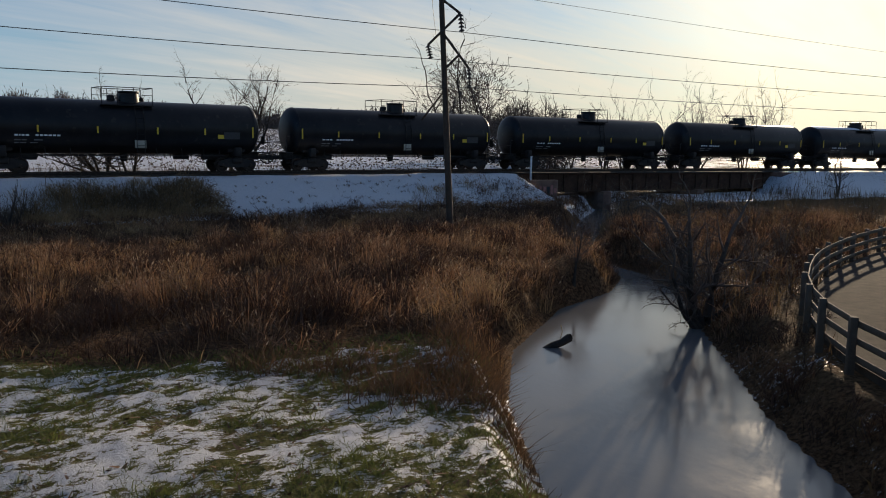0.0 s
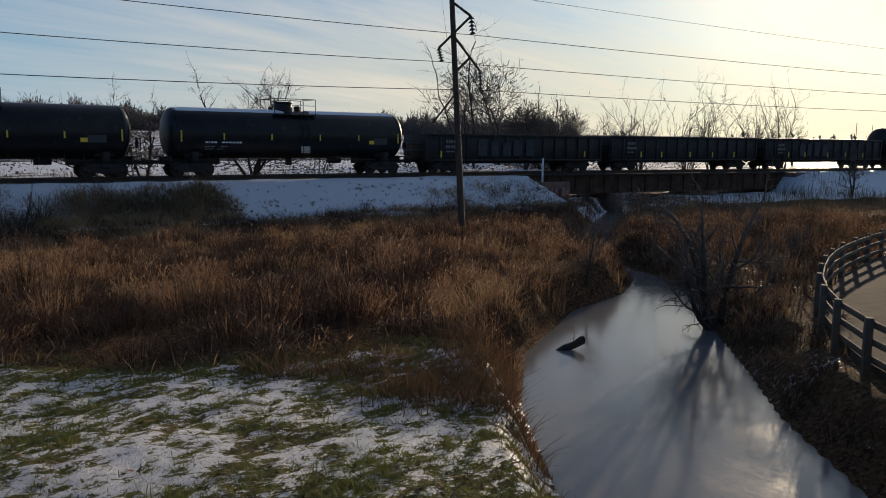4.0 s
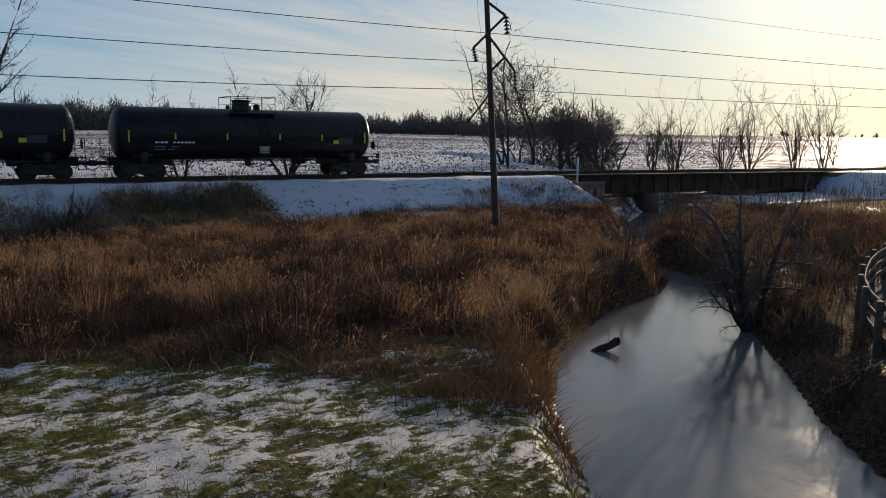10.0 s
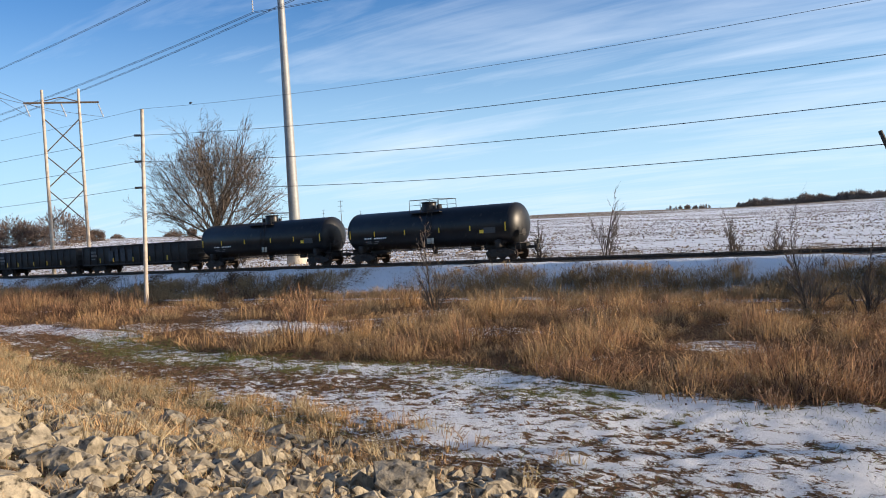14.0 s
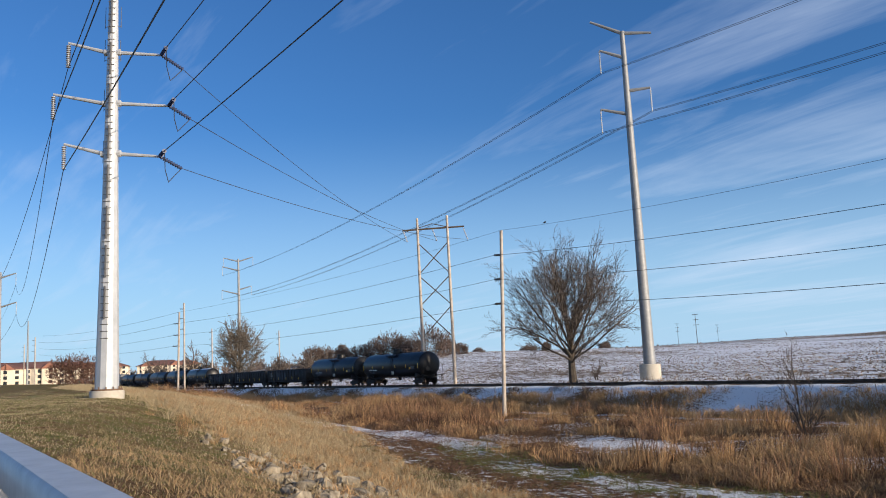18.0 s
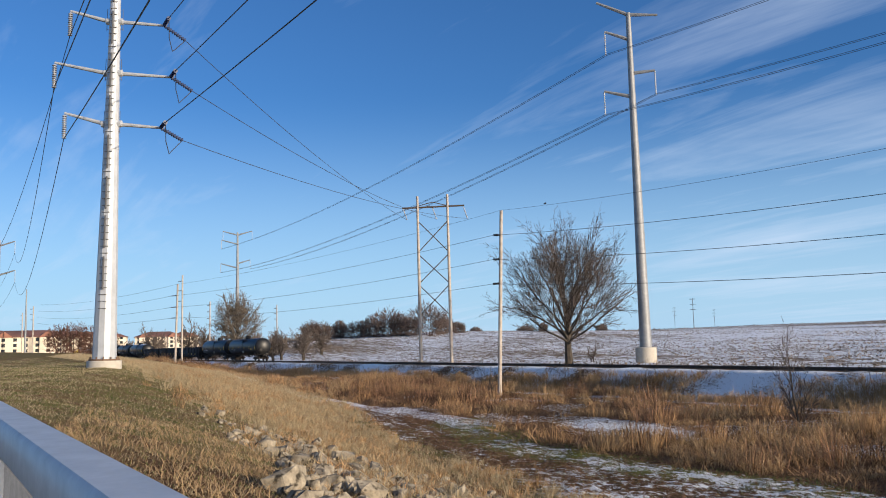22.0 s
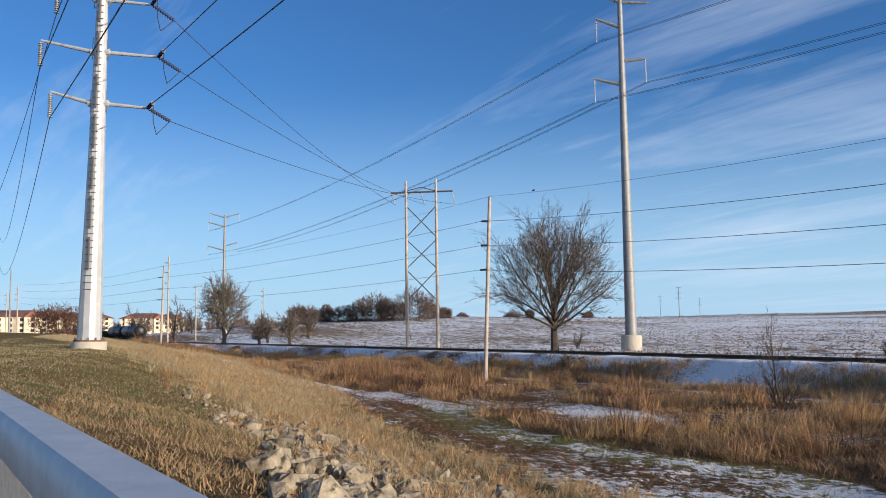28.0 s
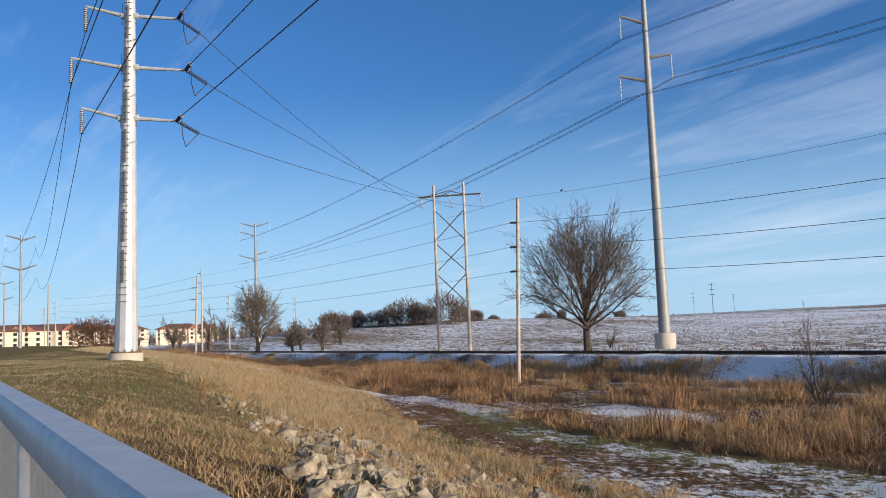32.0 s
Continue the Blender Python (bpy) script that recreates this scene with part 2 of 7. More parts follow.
M_STRAW = leafy(mat("straw_grass", (0.30, 0.225, 0.12), (0.64, 0.51, 0.31), rough=0.85, scale=0.5, bump=0, island=0.6))
M_GRASS = leafy(mat("green_grass", (0.06, 0.085, 0.016), (0.24, 0.255, 0.07), rough=0.8, scale=0.4, bump=0, island=0.6))
M_ROCK = mat("limestone_rock", (0.12, 0.10, 0.072), (0.54, 0.465, 0.345), rough=0.95, scale=5, bump=1.0, bscale=7, objrand=0.30, fine=(6, 0.53, (0.055, 0.046, 0.033)), spec=0.1)
M_FENCE = mat("weathered_fence_wood", (0.075, 0.056, 0.038), (0.15, 0.115, 0.08), rough=0.85, scale=3, bump=0.3, bscale=25, objrand=0.4)
M_PATH = mat("path_asphalt", (0.055, 0.044, 0.034), (0.10, 0.08, 0.06), spec=0.1, rough=0.95, scale=3, bump=0.2, bscale=40)
M_GIRDER = mat("rusted_girder", (0.05, 0.03, 0.022), (0.11, 0.06, 0.04), spec=0.1, rough=0.95, scale=1.5, bump=0.3, fine=(4, 0.6, (0.16, 0.08, 0.05)))
M_ABUT = mat("rusty_abutment", (0.13, 0.07, 0.05), (0.24, 0.14, 0.10), rough=0.9, scale=2, bump=0.3)
M_WHITE = mat("white_post_paint", (0.7, 0.7, 0.7), (0.8, 0.8, 0.8), rough=0.6, scale=8, bump=0)
M_STUCCO = mat("cream_stucco", (0.68, 0.58, 0.44), (0.78, 0.69, 0.55), rough=0.9, scale=0.5, bump=0)
M_ROOF = mat("red_brown_roof", (0.24, 0.105, 0.07), (0.34, 0.16, 0.11), rough=0.9, scale=0.4, bump=0)
M_GLASSD = mat("dark_window_glass", (0.02, 0.025, 0.03), (0.04, 0.045, 0.05), rough=0.1, scale=1, bump=0)


# ---- mesh building ----
class Shape:
    """Collects vertices and faces of one part."""

    def __init__(self):
        self.v, self.f = [], []

    def add(self, vs, fs):
        k = len(self.v)
        self.v += [tuple(p) for p in vs]
        self.f += [tuple(i + k for i in q) for q in fs]
        return self

    def box(self, x0, x1, y0, y1, z0, z1, c=0.0, m=None):
        """A box, its edges cut by c."""
        if c <= 0:
            vs = [Vector((x, y, z)) for z in (z0, z1) for y in (y0, y1) for x in (x0, x1)]
            fs = [(0, 2, 3, 1), (4, 5, 7, 6), (0, 1, 5, 4), (2, 6, 7, 3), (0, 4, 6, 2), (1, 3, 7, 5)]
        else:
            vs, fs = [], []
            ring = lambda d, z: [Vector(p) for p in ((x0 + d + c, y0 + d, z), (x1 - d - c, y0 + d, z), (x1 - d, y0 + d + c, z), (x1 - d, y1 - d - c, z),
                                                     (x1 - d - c, y1 - d, z), (x0 + d + c, y1 - d, z), (x0 + d, y1 - d - c, z), (x0 + d, y0 + d + c, z))]
            for d, z in ((c, z0), (0, z0 + c), (0, z1 - c), (c, z1)):
                vs += ring(d * 0.7, z)
            for r in range(3):
                for i in range(8):
                    j = (i + 1) % 8
                    fs.append((r * 8 + i, r * 8 + j, r * 8 + 8 + j, r * 8 + 8 + i))
            fs += [tuple(range(7, -1, -1)), tuple(range(24, 32))]
        if m is not None:
            vs = [m @ p for p in vs]
        return self.add(vs, fs)

    def rod(self, p, q, r0, r1=None, n=8, cap=True):
        """A round or n-sided bar from p to q."""
        p, q = Vector(p), Vector(q)
        r1 = r0 if r1 is None else r1
        d = (q - p).normalized()
        a = d.cross(Vector((0, 0, 1)) if abs(d.z) < 0.9 else Vector((1, 0, 0))).normalized()
        b = d.cross(a)
        vs = []
        for c, r in ((p, r0), (q, r1)):
            for i in range(n):
                t = 2 * math.pi * i / n
                vs.append(c + a * (r * math.cos(t)) + b * (r * math.sin(t)))
        fs = [(i, (i + 1) % n, n + (i + 1) % n, n + i) for i in range(n)]
        if cap:
            fs += [tuple(range(n - 1, -1, -1)), tuple(range(n, 2 * n))]
        return self.add(vs, fs)

    def line(self, pts, r, n=6):
        """A thin tube through points."""
        pts = [Vector(p) for p in pts]
        vs, fs = [], []
        for k, p in enumerate(pts):
            d = (pts[min(k + 1, len(pts) - 1)] - pts[max(k - 1, 0)]).normalized()
            a = d.cross(Vector((0, 0, 1)) if abs(d.z) < 0.95 else Vector((1, 0, 0))).normalized()
            b = d.cross(a)
            rr = r[k] if isinstance(r, (list, tuple)) else r
            vs += [p + a * (rr * math.cos(2 * math.pi * i / n)) + b * (rr * math.sin(2 * math.pi * i / n)) for i in range(n)]
        for k in range(len(pts) - 1):
            for i in range(n):
                j = (i + 1) % n
                fs.append((k * n + i, k * n + j, k * n + n + j, k * n + n + i))
        return self.add(vs, fs)

    def lathe(self, profile, n=24, axis="z", at=(0, 0, 0)):
        """Turns (distance along the axis, radius) round the axis."""
        vs, fs = [], []
        for h, r in profile:
            for i in range(n):
                t = 2 * math.pi * i / n
                c, s = r * math.cos(t), r * math.sin(t)
                p = (c, s, h) if axis == "z" else ((h, c, s) if axis == "x" else (c, h, s))
                vs.append((p[0] + at[0], p[1] + at[1], p[2] + at[2]))
        for k in range(len(profile) - 1):
            for i in range(n):
                j = (i + 1) % n
                q = (k * n + i, k * n + j, k * n + n + j, k * n + n + i)
                fs.append(q if axis == "z" else q[::-1] if axis == "y" else q)
        fs += [tuple(range(n - 1, -1, -1)), tuple(range((len(profile) - 1) * n, len(profile) * n))]
        return self.add(vs, fs)

    def mesh(self, name, material, smooth=40):
        me = bpy.data.meshes.new(name)
        me.from_pydata(self.v, [], self.f)
        me.materials.append(material)
        if smooth:
            me.polygons.foreach_set("use_smooth", [True] * len(me.polygons))
            me.set_sharp_from_angle(angle=radians(smooth))
        me.validate()
        return me


def part(name, shape, material, parent=None, label="", m=None, smooth=40):
    """Links a shape (or a mesh) as one object, under a thing or a part."""
    me = shape if isinstance(shape, bpy.types.Mesh) else shape.mesh(name, material, smooth)
    ob = new(name, me)
    if parent is not None:
        ob.parent = parent
    if m is not None:
        ob.matrix_basis = m
    if label:
        tagged(ob, label)
    return ob


def thing(name, label, category, m=None, group="", kind=""):
    ob = tagged(new(name), label, category, group, kind)
    if m is not None:
        ob.matrix_basis = m
    return ob


def raw_mesh(name, verts, faces_flat, sizes, material, smooth=False):
    """A large mesh from arrays: corners in faces_flat, the corners of each face in sizes."""
    me = bpy.data.meshes.new(name)
    verts = np.asarray(verts, np.float32)
    faces_flat, sizes = np.asarray(faces_flat, np.int32), np.asarray(sizes, np.int32)
    me.vertices.add(len(verts)); me.vertices.foreach_set("co", verts.ravel())
    me.loops.add(len(faces_flat)); me.loops.foreach_set("vertex_index", faces_flat)
    me.polygons.add(len(sizes))
    me.polygons.foreach_set("loop_start", np.r_[0, np.cumsum(sizes)[:-1]].astype(np.int32))
    if smooth:
        me.polygons.foreach_set("use_smooth", np.ones(len(sizes), bool))
    me.update(calc_edges=True)
    me.materials.append(material)
    return me


# ---- the railway's line ----
TR_D, TR_TURN, TR_XC, TR_T = 54.287, 0.24078, -2.241, 59.427   # straight, then a curve of 487 m, then straight again
TR_R = TR_T / math.tan(TR_TURN / 2)
RAIL_Z = 3.2


def track_at(s):
    """Plan point and heading (radians) at s metres along the line; it runs to the right."""
    L = TR_R * TR_TURN
    if s >= 0:
        return TR_XC + TR_T + s, TR_D, 0.0
    if s >= -L:
        a = -s / TR_R
        return TR_XC + TR_T - TR_R * math.sin(a), TR_D - TR_R * (1 - math.cos(a)), a
    r = -s - L
    return (TR_XC + TR_T - TR_R * math.sin(TR_TURN) - r * math.cos(TR_TURN),
            TR_D - TR_R * (1 - math.cos(TR_TURN)) - r * math.sin(TR_TURN), TR_TURN)


def track_off(x, y):
    """Signed distance from the line, beyond it positive; and s. Arrays."""
    x, y = np.asarray(x, float), np.asarray(y, float)
    cx, cy = TR_XC + TR_T, TR_D - TR_R
    ang = np.arctan2(-(x - cx), y - cy)
    ex, ey, _ = track_at(-TR_R * TR_TURN)
    n = np.array([-math.sin(TR_TURN), math.cos(TR_TURN)])
    d = np.where(x >= cx, y - TR_D, np.where(ang <= TR_TURN, np.hypot(x - cx, y - cy) - TR_R, (x - ex) * n[0] + (y - ey) * n[1]))
    along = -(x - ex) * math.cos(TR_TURN) - (y - ey) * math.sin(TR_TURN)
    s = np.where(x >= cx, x - cx, np.where(ang <= TR_TURN, -ang * TR_R, -TR_R * TR_TURN - along))
    return d, s


# ---- lie of the land ----
def smooth01(t):
    t = np.clip(t, 0, 1)
    return t * t * (3 - 2 * t)


_rs = np.random.RandomState(7)
_waves = [(_rs.uniform(-1, 1), _rs.uniform(-1, 1), _rs.uniform(0, 6.3)) for _ in range(24)]


def wavy(x, y, size):
    """Soft random relief between -1 and 1, features about size metres."""
    out = 0
    for i, (a, b, c) in enumerate(_waves):
        k = (0.7 + 0.9 * (i % 6) / 5) * 2 * math.pi / size
        out = out + np.sin(k * (a * x + b * y) + c + size)
    return out / 7.0


_lattice = np.random.RandomState(17).uniform(-1, 1, (256, 256))


def lumps(x, y, size, octaves=4, gain=0.55):
    """Fractal relief on a lattice, roughly -1 to 1, largest features about size metres."""
    out, amp, total = 0, 1.0, 0.0
    for o in range(octaves):
        u, v = x / size + 17.3 * o, y / size + 9.1 * o
        i, j = np.floor(u).astype(int), np.floor(v).astype(int)
        a, b = u - i, v - j
        a, b = a * a * (3 - 2 * a), b * b * (3 - 2 * b)
        g = lambda p, q: _lattice[p % 256, q % 256]
        out = out + amp * ((g(i, j) * (1 - a) + g(i + 1, j) * a) * (1 - b) + (g(i, j + 1) * (1 - a) + g(i + 1, j + 1) * a) * b)
        total += amp
        amp *= gain
        size = size / 2.1
    return out / total * 1.7


def lawn_snow(x, y):
    """Above zero where the snow lies on the lawn: streaky patches along the mowing."""
    u, v = x * 0.978 + y * 0.208, -x * 0.208 + y * 0.978
    n = 0.58 * lumps(u * 0.85, v * 1.15, 0.30, 3, 0.85) + 0.20 * lumps(u * 0.6, v * 1.1 + 40, 2.0, 2)
    lo = np.interp(x, REED_EDGE_X, REED_EDGE_Y)
    thr = np.interp(x, [-60, -40, -32, -24, -18, -12, -6, 0, 6, 12], [0.38, 0.40, 0.38, 0.24, 0.0, -0.26, -0.26, 0.02, 0.17, 0.26])
    w, foot = fill_w(x, y)
    thr = thr + 0.5 * smooth01((foot + 1.4 - w) / 1.8) * (x < -3)
    thr = thr - 0.55 * np.exp(-((x - 6.3) / 1.9) ** 2 - ((y - 10.8) / 1.2) ** 2) - 0.14 * np.exp(-((y - lo + 1.3) / 0.9) ** 2) + 0.35 * smooth01((y - lo + 0.5) / 0.8)
    thr = thr - 0.16 * ((x < -20) & (x > -46)) * np.exp(-((y - lo + 1.6) / 0.7) ** 2)
    return n - thr


def poly_dist(x, y, pts, extra):
    """Distance to a polyline, and a value carried along it."""
    best = np.full(np.shape(x), 1e9)
    val = np.zeros(np.shape(x))
    side = np.zeros(np.shape(x))
    for (x0, y0), (x1, y1), e0, e1 in zip(pts[:-1], pts[1:], extra[:-1], extra[1:]):
        dx, dy = x1 - x0, y1 - y0
        t = np.clip(((x - x0) * dx + (y - y0) * dy) / (dx * dx + dy * dy), 0, 1)
        d = np.hypot(x - x0 - t * dx, y - y0 - t * dy)
        near = d < best
        best = np.where(near, d, best)
        val = np.where(near, e0 + t * (e1 - e0), val)
        side = np.where(near, np.sign((x - x0) * dy - (y - y0) * dx), side)
    return best, val, side


STREAM = [(3, -22), (6.5, -2), (9.9, 8.8), (12.0, 12.6), (14.5, 15.9), (18.3, 19.9), (21.6, 22.4), (24.0, 25.5), (25.0, 31), (37, 44), (50, 56), (53, 75), (60, 120)]
STREAM_W = [3.2, 2.6, 2.45, 2.65, 2.75, 2.1, 1.25, 0.6, 0.7, 0.8, 1.2, 1.2, 1.2]
REED_EDGE_X = [-140, -100, -70, -60, -52, -44, -38, -33, -26, -20, -15, -10.1, -7.7, -4.6, -1.6, 0.5, 2.6, 4.7, 7.1, 8.9, 10.2, 14]
REED_EDGE_Y = [-3, 8, 13.5, 15.5, 17.3, 17.0, 16.0, 15.4, 17.4, 18.8, 18.2, 18.4, 19.2, 19.2, 18.3, 18.0, 16.6, 16.2, 16.0, 15.6, 14.9, 14.5]


def fill_w(x, y):
    """Distance from the road's line, and the foot of its fill."""
    w = -0.233 * x + 0.972 * y
    foot = np.interp(x, [-200, -120, -60, -38, -26, -16, -10, -7, -4, -1], [62, 42, 25, 17.8, 15.4, 13.8, 12.6, 11.0, 6.5, 1.5])
    return w, foot


def land(x, y):
    x, y = np.asarray(x, float), np.asarray(y, float)
    d, s = track_off(x, y)
    ds, hw, side = poly_dist(x, y, STREAM, STREAM_W)
    z = 1.12 + 0.09 * wavy(x, y, 7) + 0.03 * wavy(x, y, 1.7)
    z = z + 0.5 * smooth01((-x - 60) / 60)
    # bank east of the stream carries the path
    right = (side > 0) & (y < 45)
    z = np.where(right, 0.95 + 0.05 * wavy(x, y, 5), z)
    # road fill
    w, foot = fill_w(x, y)
    t = np.clip((foot - w) / np.maximum((foot - 1.5) * np.interp(x, [-60, -42, -26], [0.60, 0.70, 1.0]), 2.0), 0, 1)
    up = (0.55 * t + 0.45 * smooth01(t)) * smooth01((-x - 0.5) / 4)
    fill_top = np.interp(x, [-150, -52, -34, -20, -8], [5.5, 4.75, 4.6, 4.35, 4.0]) + 0.05 * wavy(x, y, 4)
    hill = z * (1 - up) + fill_top * up
    z = np.where(x < 6.5, np.where(ds > hw + 1.5, hill, z), z)
    z = np.where((w < 0.1) & (x > -26), np.minimum(z, 3.3), z)         # under the bridge deck
    # embankment of the line
    crest = 3.0
    near = crest - (np.abs(d) - 3.4) / 1.75
    emb = np.clip(near, -5, crest)
    span = np.minimum(x - 35.2, 65.6 - x)                       # opening under the rail bridge
    emb = np.where(span > 0, np.minimum(emb, crest - 1.1 * span), emb)
    gap = smooth01(span / 3)
    far_z = 2.55 + 0.016 * np.clip(d - 6, 0, 560) + 0.005 * np.clip(d - 566, 0, 1500) + 0.10 * wavy(x, y, 22) * smooth01((d - 12) / 20) + 0.9 * wavy(x, y, 190) * smooth01((d - 90) / 150)
    z = np.where(d > 0, np.maximum(np.minimum(far_z, 40) * (1 - gap * smooth01((14 - d) / 8)) + 1.0 * gap * smooth01((14 - d) / 8), emb), np.maximum(z, emb + 0.05 * wavy(x, y, 3)))
    z = z + np.where(d > 12, 4.3 * np.exp(-((x + 330) / 95) ** 2 - ((y - 95) / 80) ** 2) * smooth01((d - 12) / 60), 0)
    az = np.degrees(np.arctan2(x, np.maximum(y, 1.0)))
    z = z - np.where(d > 60, 0.0065 * np.clip(d - 60, 0, 700) * np.exp(-((az + 25) / 11) ** 2), 0)
    # far to the left the land rises to the houses
    z = z + np.where((d < -8), 1.2 * smooth01((-x - 150) / 300), 0)
    z = z + np.where(d > 0, 1.3 * smooth01((-x - 100) / 150) * smooth01((d - 4) / 20), 0)
    # the stream's bed
    t = (ds - hw)
    bank = np.where(side > 0, 1.6, 1.0) + 0.35 * wavy(x, y, 2.3)
    cut = np.where(t < 0, -0.5, smooth01(t / np.clip(bank, 0.5, 3)))
    zz = np.where(t < 0, -0.45 * smooth01(-t / 0.6), z * cut)
    z = np.where(t < 2.6, np.minimum(z, zz), z)
    return z


def land_z(x, y):
    return float(land(np.array([x]), np.array([y]))[0])


def graded(lo, a, b, hi, step, grow):
    core = list(np.arange(a, b + 1e-6, step))
    out, s = [], step
    p = b
    while p < hi:
        s *= grow; p += s; out.append(p)
    pre, s, p = [], step, a
    while p > lo:
        s *= grow; p -= s; pre.append(p)
    return np.array(pre[::-1] + core + out)


def reed_mask(x, y):
    d, s = track_off(x, y)
    ds, hw, side = poly_dist(x, y, STREAM, STREAM_W)
    lo = np.interp(x, REED_EDGE_X, REED_EDGE_Y) + 0.5 * wavy(x, y, 4)
    lo = lo + 0.5 * wavy(x, y, 1.7)
    m = (y > lo) & (d < np.where(x > 25, -3.8, -7.0) + 0.6 * wavy(x, y, 6)) & (ds > hw + 0.15) & ((side < 0) | ((y > 25.5) & (x < 48)))
    hole = ((x + 38) / 6.5) ** 2 + ((y - 22) / 2.2) ** 2 + 0.5 * lumps(x, y, 1.8, 2) < 1     # snowy gap
    return m & ~hole & (x > -150)


def build_ground():
    gx, gy = graded(-2600, -75, 40, 2600, 0.34, 1.05), graded(-900, -4, 62, 3200, 0.34, 1.05)
    gx = np.concatenate([gx[gx < -26.05], np.arange(-26, 12, 0.14), gx[gx > 12]])
    gy = np.concatenate([gy[gy < 6.95], np.arange(7, 21, 0.12), gy[gy > 21]])
    X, Y = np.meshgrid(gx, gy)
    Z = land(X, Y)
    fine = smooth01((X + 26) / 2) * smooth01((12 - X) / 1) * smooth01((Y - 7) / 1) * smooth01((21 - Y) / 1)
    lay = lawn_snow(X, Y)
    Z = Z + fine * (0.024 * lumps(X, Y, 0.36, 3) + 0.025 * smooth01(lay / 0.25 + 0.3)) * (Z > 0.5)
    nx, ny = len(gx), len(gy)
    idx = np.arange(nx * ny).reshape(ny, nx)
    quads = np.stack([idx[:-1, :-1], idx[:-1, 1:], idx[1:, 1:], idx[1:, :-1]], -1).reshape(-1)
    me = raw_mesh("ground", np.stack([X, Y, Z], -1).reshape(-1, 3), quads, np.full((nx - 1) * (ny - 1), 4), ground_material(), smooth=True)
    # what covers the soil: r snow, g green grass, b straw, a bare earth
    d, s = track_off(X, Y)
    ds, hw, side = poly_dist(X, Y, STREAM, STREAM_W)
    w, foot = fill_w(X, Y)
    lo = np.interp(X, REED_EDGE_X, REED_EDGE_Y)
    reeds = smooth01((Y - lo + 0.8) / 1.6) * (d < -8.5) * (side < 0)
    onhill = smooth01((foot - 1.0 - w) / 3.0) * smooth01((-X - 2) / 4)
    snow = np.clip(0.5 + 0.34 * lay, 0.25, 0.75)
    strip = smooth01((-X - 2) / 12)
    hollow = smooth01((-lumps(X, Y, 5.0, 2) - 0.25) / 0.3) * smooth01((-X + 4) / 6)
    snow = snow * (1 - 0.75 * reeds) + reeds * hollow * 0.36
    snow = np.where(onhill > 0, snow * (1 - onhill) + 0.02 * onhill, snow)
    snow = np.where(side > 0, 0.30 + 0.1 * wavy(X, Y, 3), snow)
    snow = np.where((d > -9.2) & (d < -1.6), np.where(X > -70, 0.66 + 0.14 * wavy(X, Y, 5), 0.56 + 0.2 * wavy(X, Y, 6)), snow)
    clean = smooth01((X - 11.6) / 2) * smooth01((36 - X) / 3)
    snow = np.where((d > -9.2) & (d < -1.6), np.maximum(snow, clean * 0.93), snow)
    snow = np.where(np.abs(d) <= 1.7, 0.12, snow)
    snow = np.where((d > 1.7) & (d < 8), 0.45 + 0.15 * wavy(X, Y, 4), snow)
    snow = np.where(d >= 8, 0.60 + 0.03 * wavy(X, Y, 60) - 0.12 * smooth01((-X - 140) / 200) * smooth01((160 - d) / 100), snow)
    snow = np.where((d < -8) & (X < -150), 0.1, snow)
    hole = ((X + 38) / 6) ** 2 + ((Y - 22) / 2.0) ** 2
    snow = np.where(hole < 1.6, 0.44 + 0.12 * smooth01((1.6 - hole) / 1.2) + 0.10 * lumps(X, Y, 1.6, 3), snow)
    sw = np.abs(Y - np.interp(X, [-110, -69, -55, -45], [6.5, 12.2, 14.6, 16.0]))
    snow = np.where((X < -42) & (X > -112) & (sw < 1.2), 0.60, snow)
    edge = np.exp(-((Y - lo + 1.5) / 1.6) ** 2) * smooth01((-X - 5) / 4) * smooth01((X + 48) / 6)
    green = (0.55 * smooth01((X + 6) / 7) + 0.75 * edge + 0.6 * np.exp(-((w - foot - 0.6) / 1.3) ** 2) * smooth01((-X - 12) / 6)) * (1 - reeds) * (side < 0) * (d < -9) + onhill * 0.42 * smooth01((0.72 * foot - w) / 4.0) * smooth01((-X - 13) / 6)
    straw = np.clip(onhill * 0.9 + 0.2 * (side > 0), 0, 1)
    earth = np.clip(0.75 * strip * (1 - np.clip(1.3 * green, 0, 1)) * (1 - onhill) * (1 - reeds) * (d < -9) + (np.abs(d) <= 1.7) * 1.0 + 0.9 * (ds < hw + 0.8), 0, 1)
    rocky = onhill * smooth01((X + 17) / 5) * smooth01((0.97 * foot - w) / 1.0)
    straw, earth, green = straw * (1 - 0.8 * rocky), np.clip(earth + 0.7 * rocky, 0, 1), green * (1 - 0.7 * rocky)
    col = np.stack([np.clip(snow, 0, 1), np.clip(green, 0, 1), straw, earth], -1).astype(np.float32)
    at = me.color_attributes.new("cover", "FLOAT_COLOR", "POINT")
    at.data.foreach_set("color", col.reshape(-1))
    mask = smooth01((d - 8) / 3)
    thin = 0.10 + 0.50 * smooth01((d - 120) / 420) + 0.25 * wavy(X, Y, 140) + 0.5 * smooth01((-X - 140) / 200) * smooth01((160 - d) / 100)
    fl = np.stack([mask, np.clip(thin, 0, 1), 0 * mask, 0 * mask], -1).astype(np.float32)
    at = me.color_attributes.new("field", "FLOAT_COLOR", "POINT")
    at.data.foreach_set("color", fl.reshape(-1))
    ob = new("ground", me)
    tagged(ob, "patchy snow over grass, earth and stubble fields", "ground", kind="structure")
    return ob


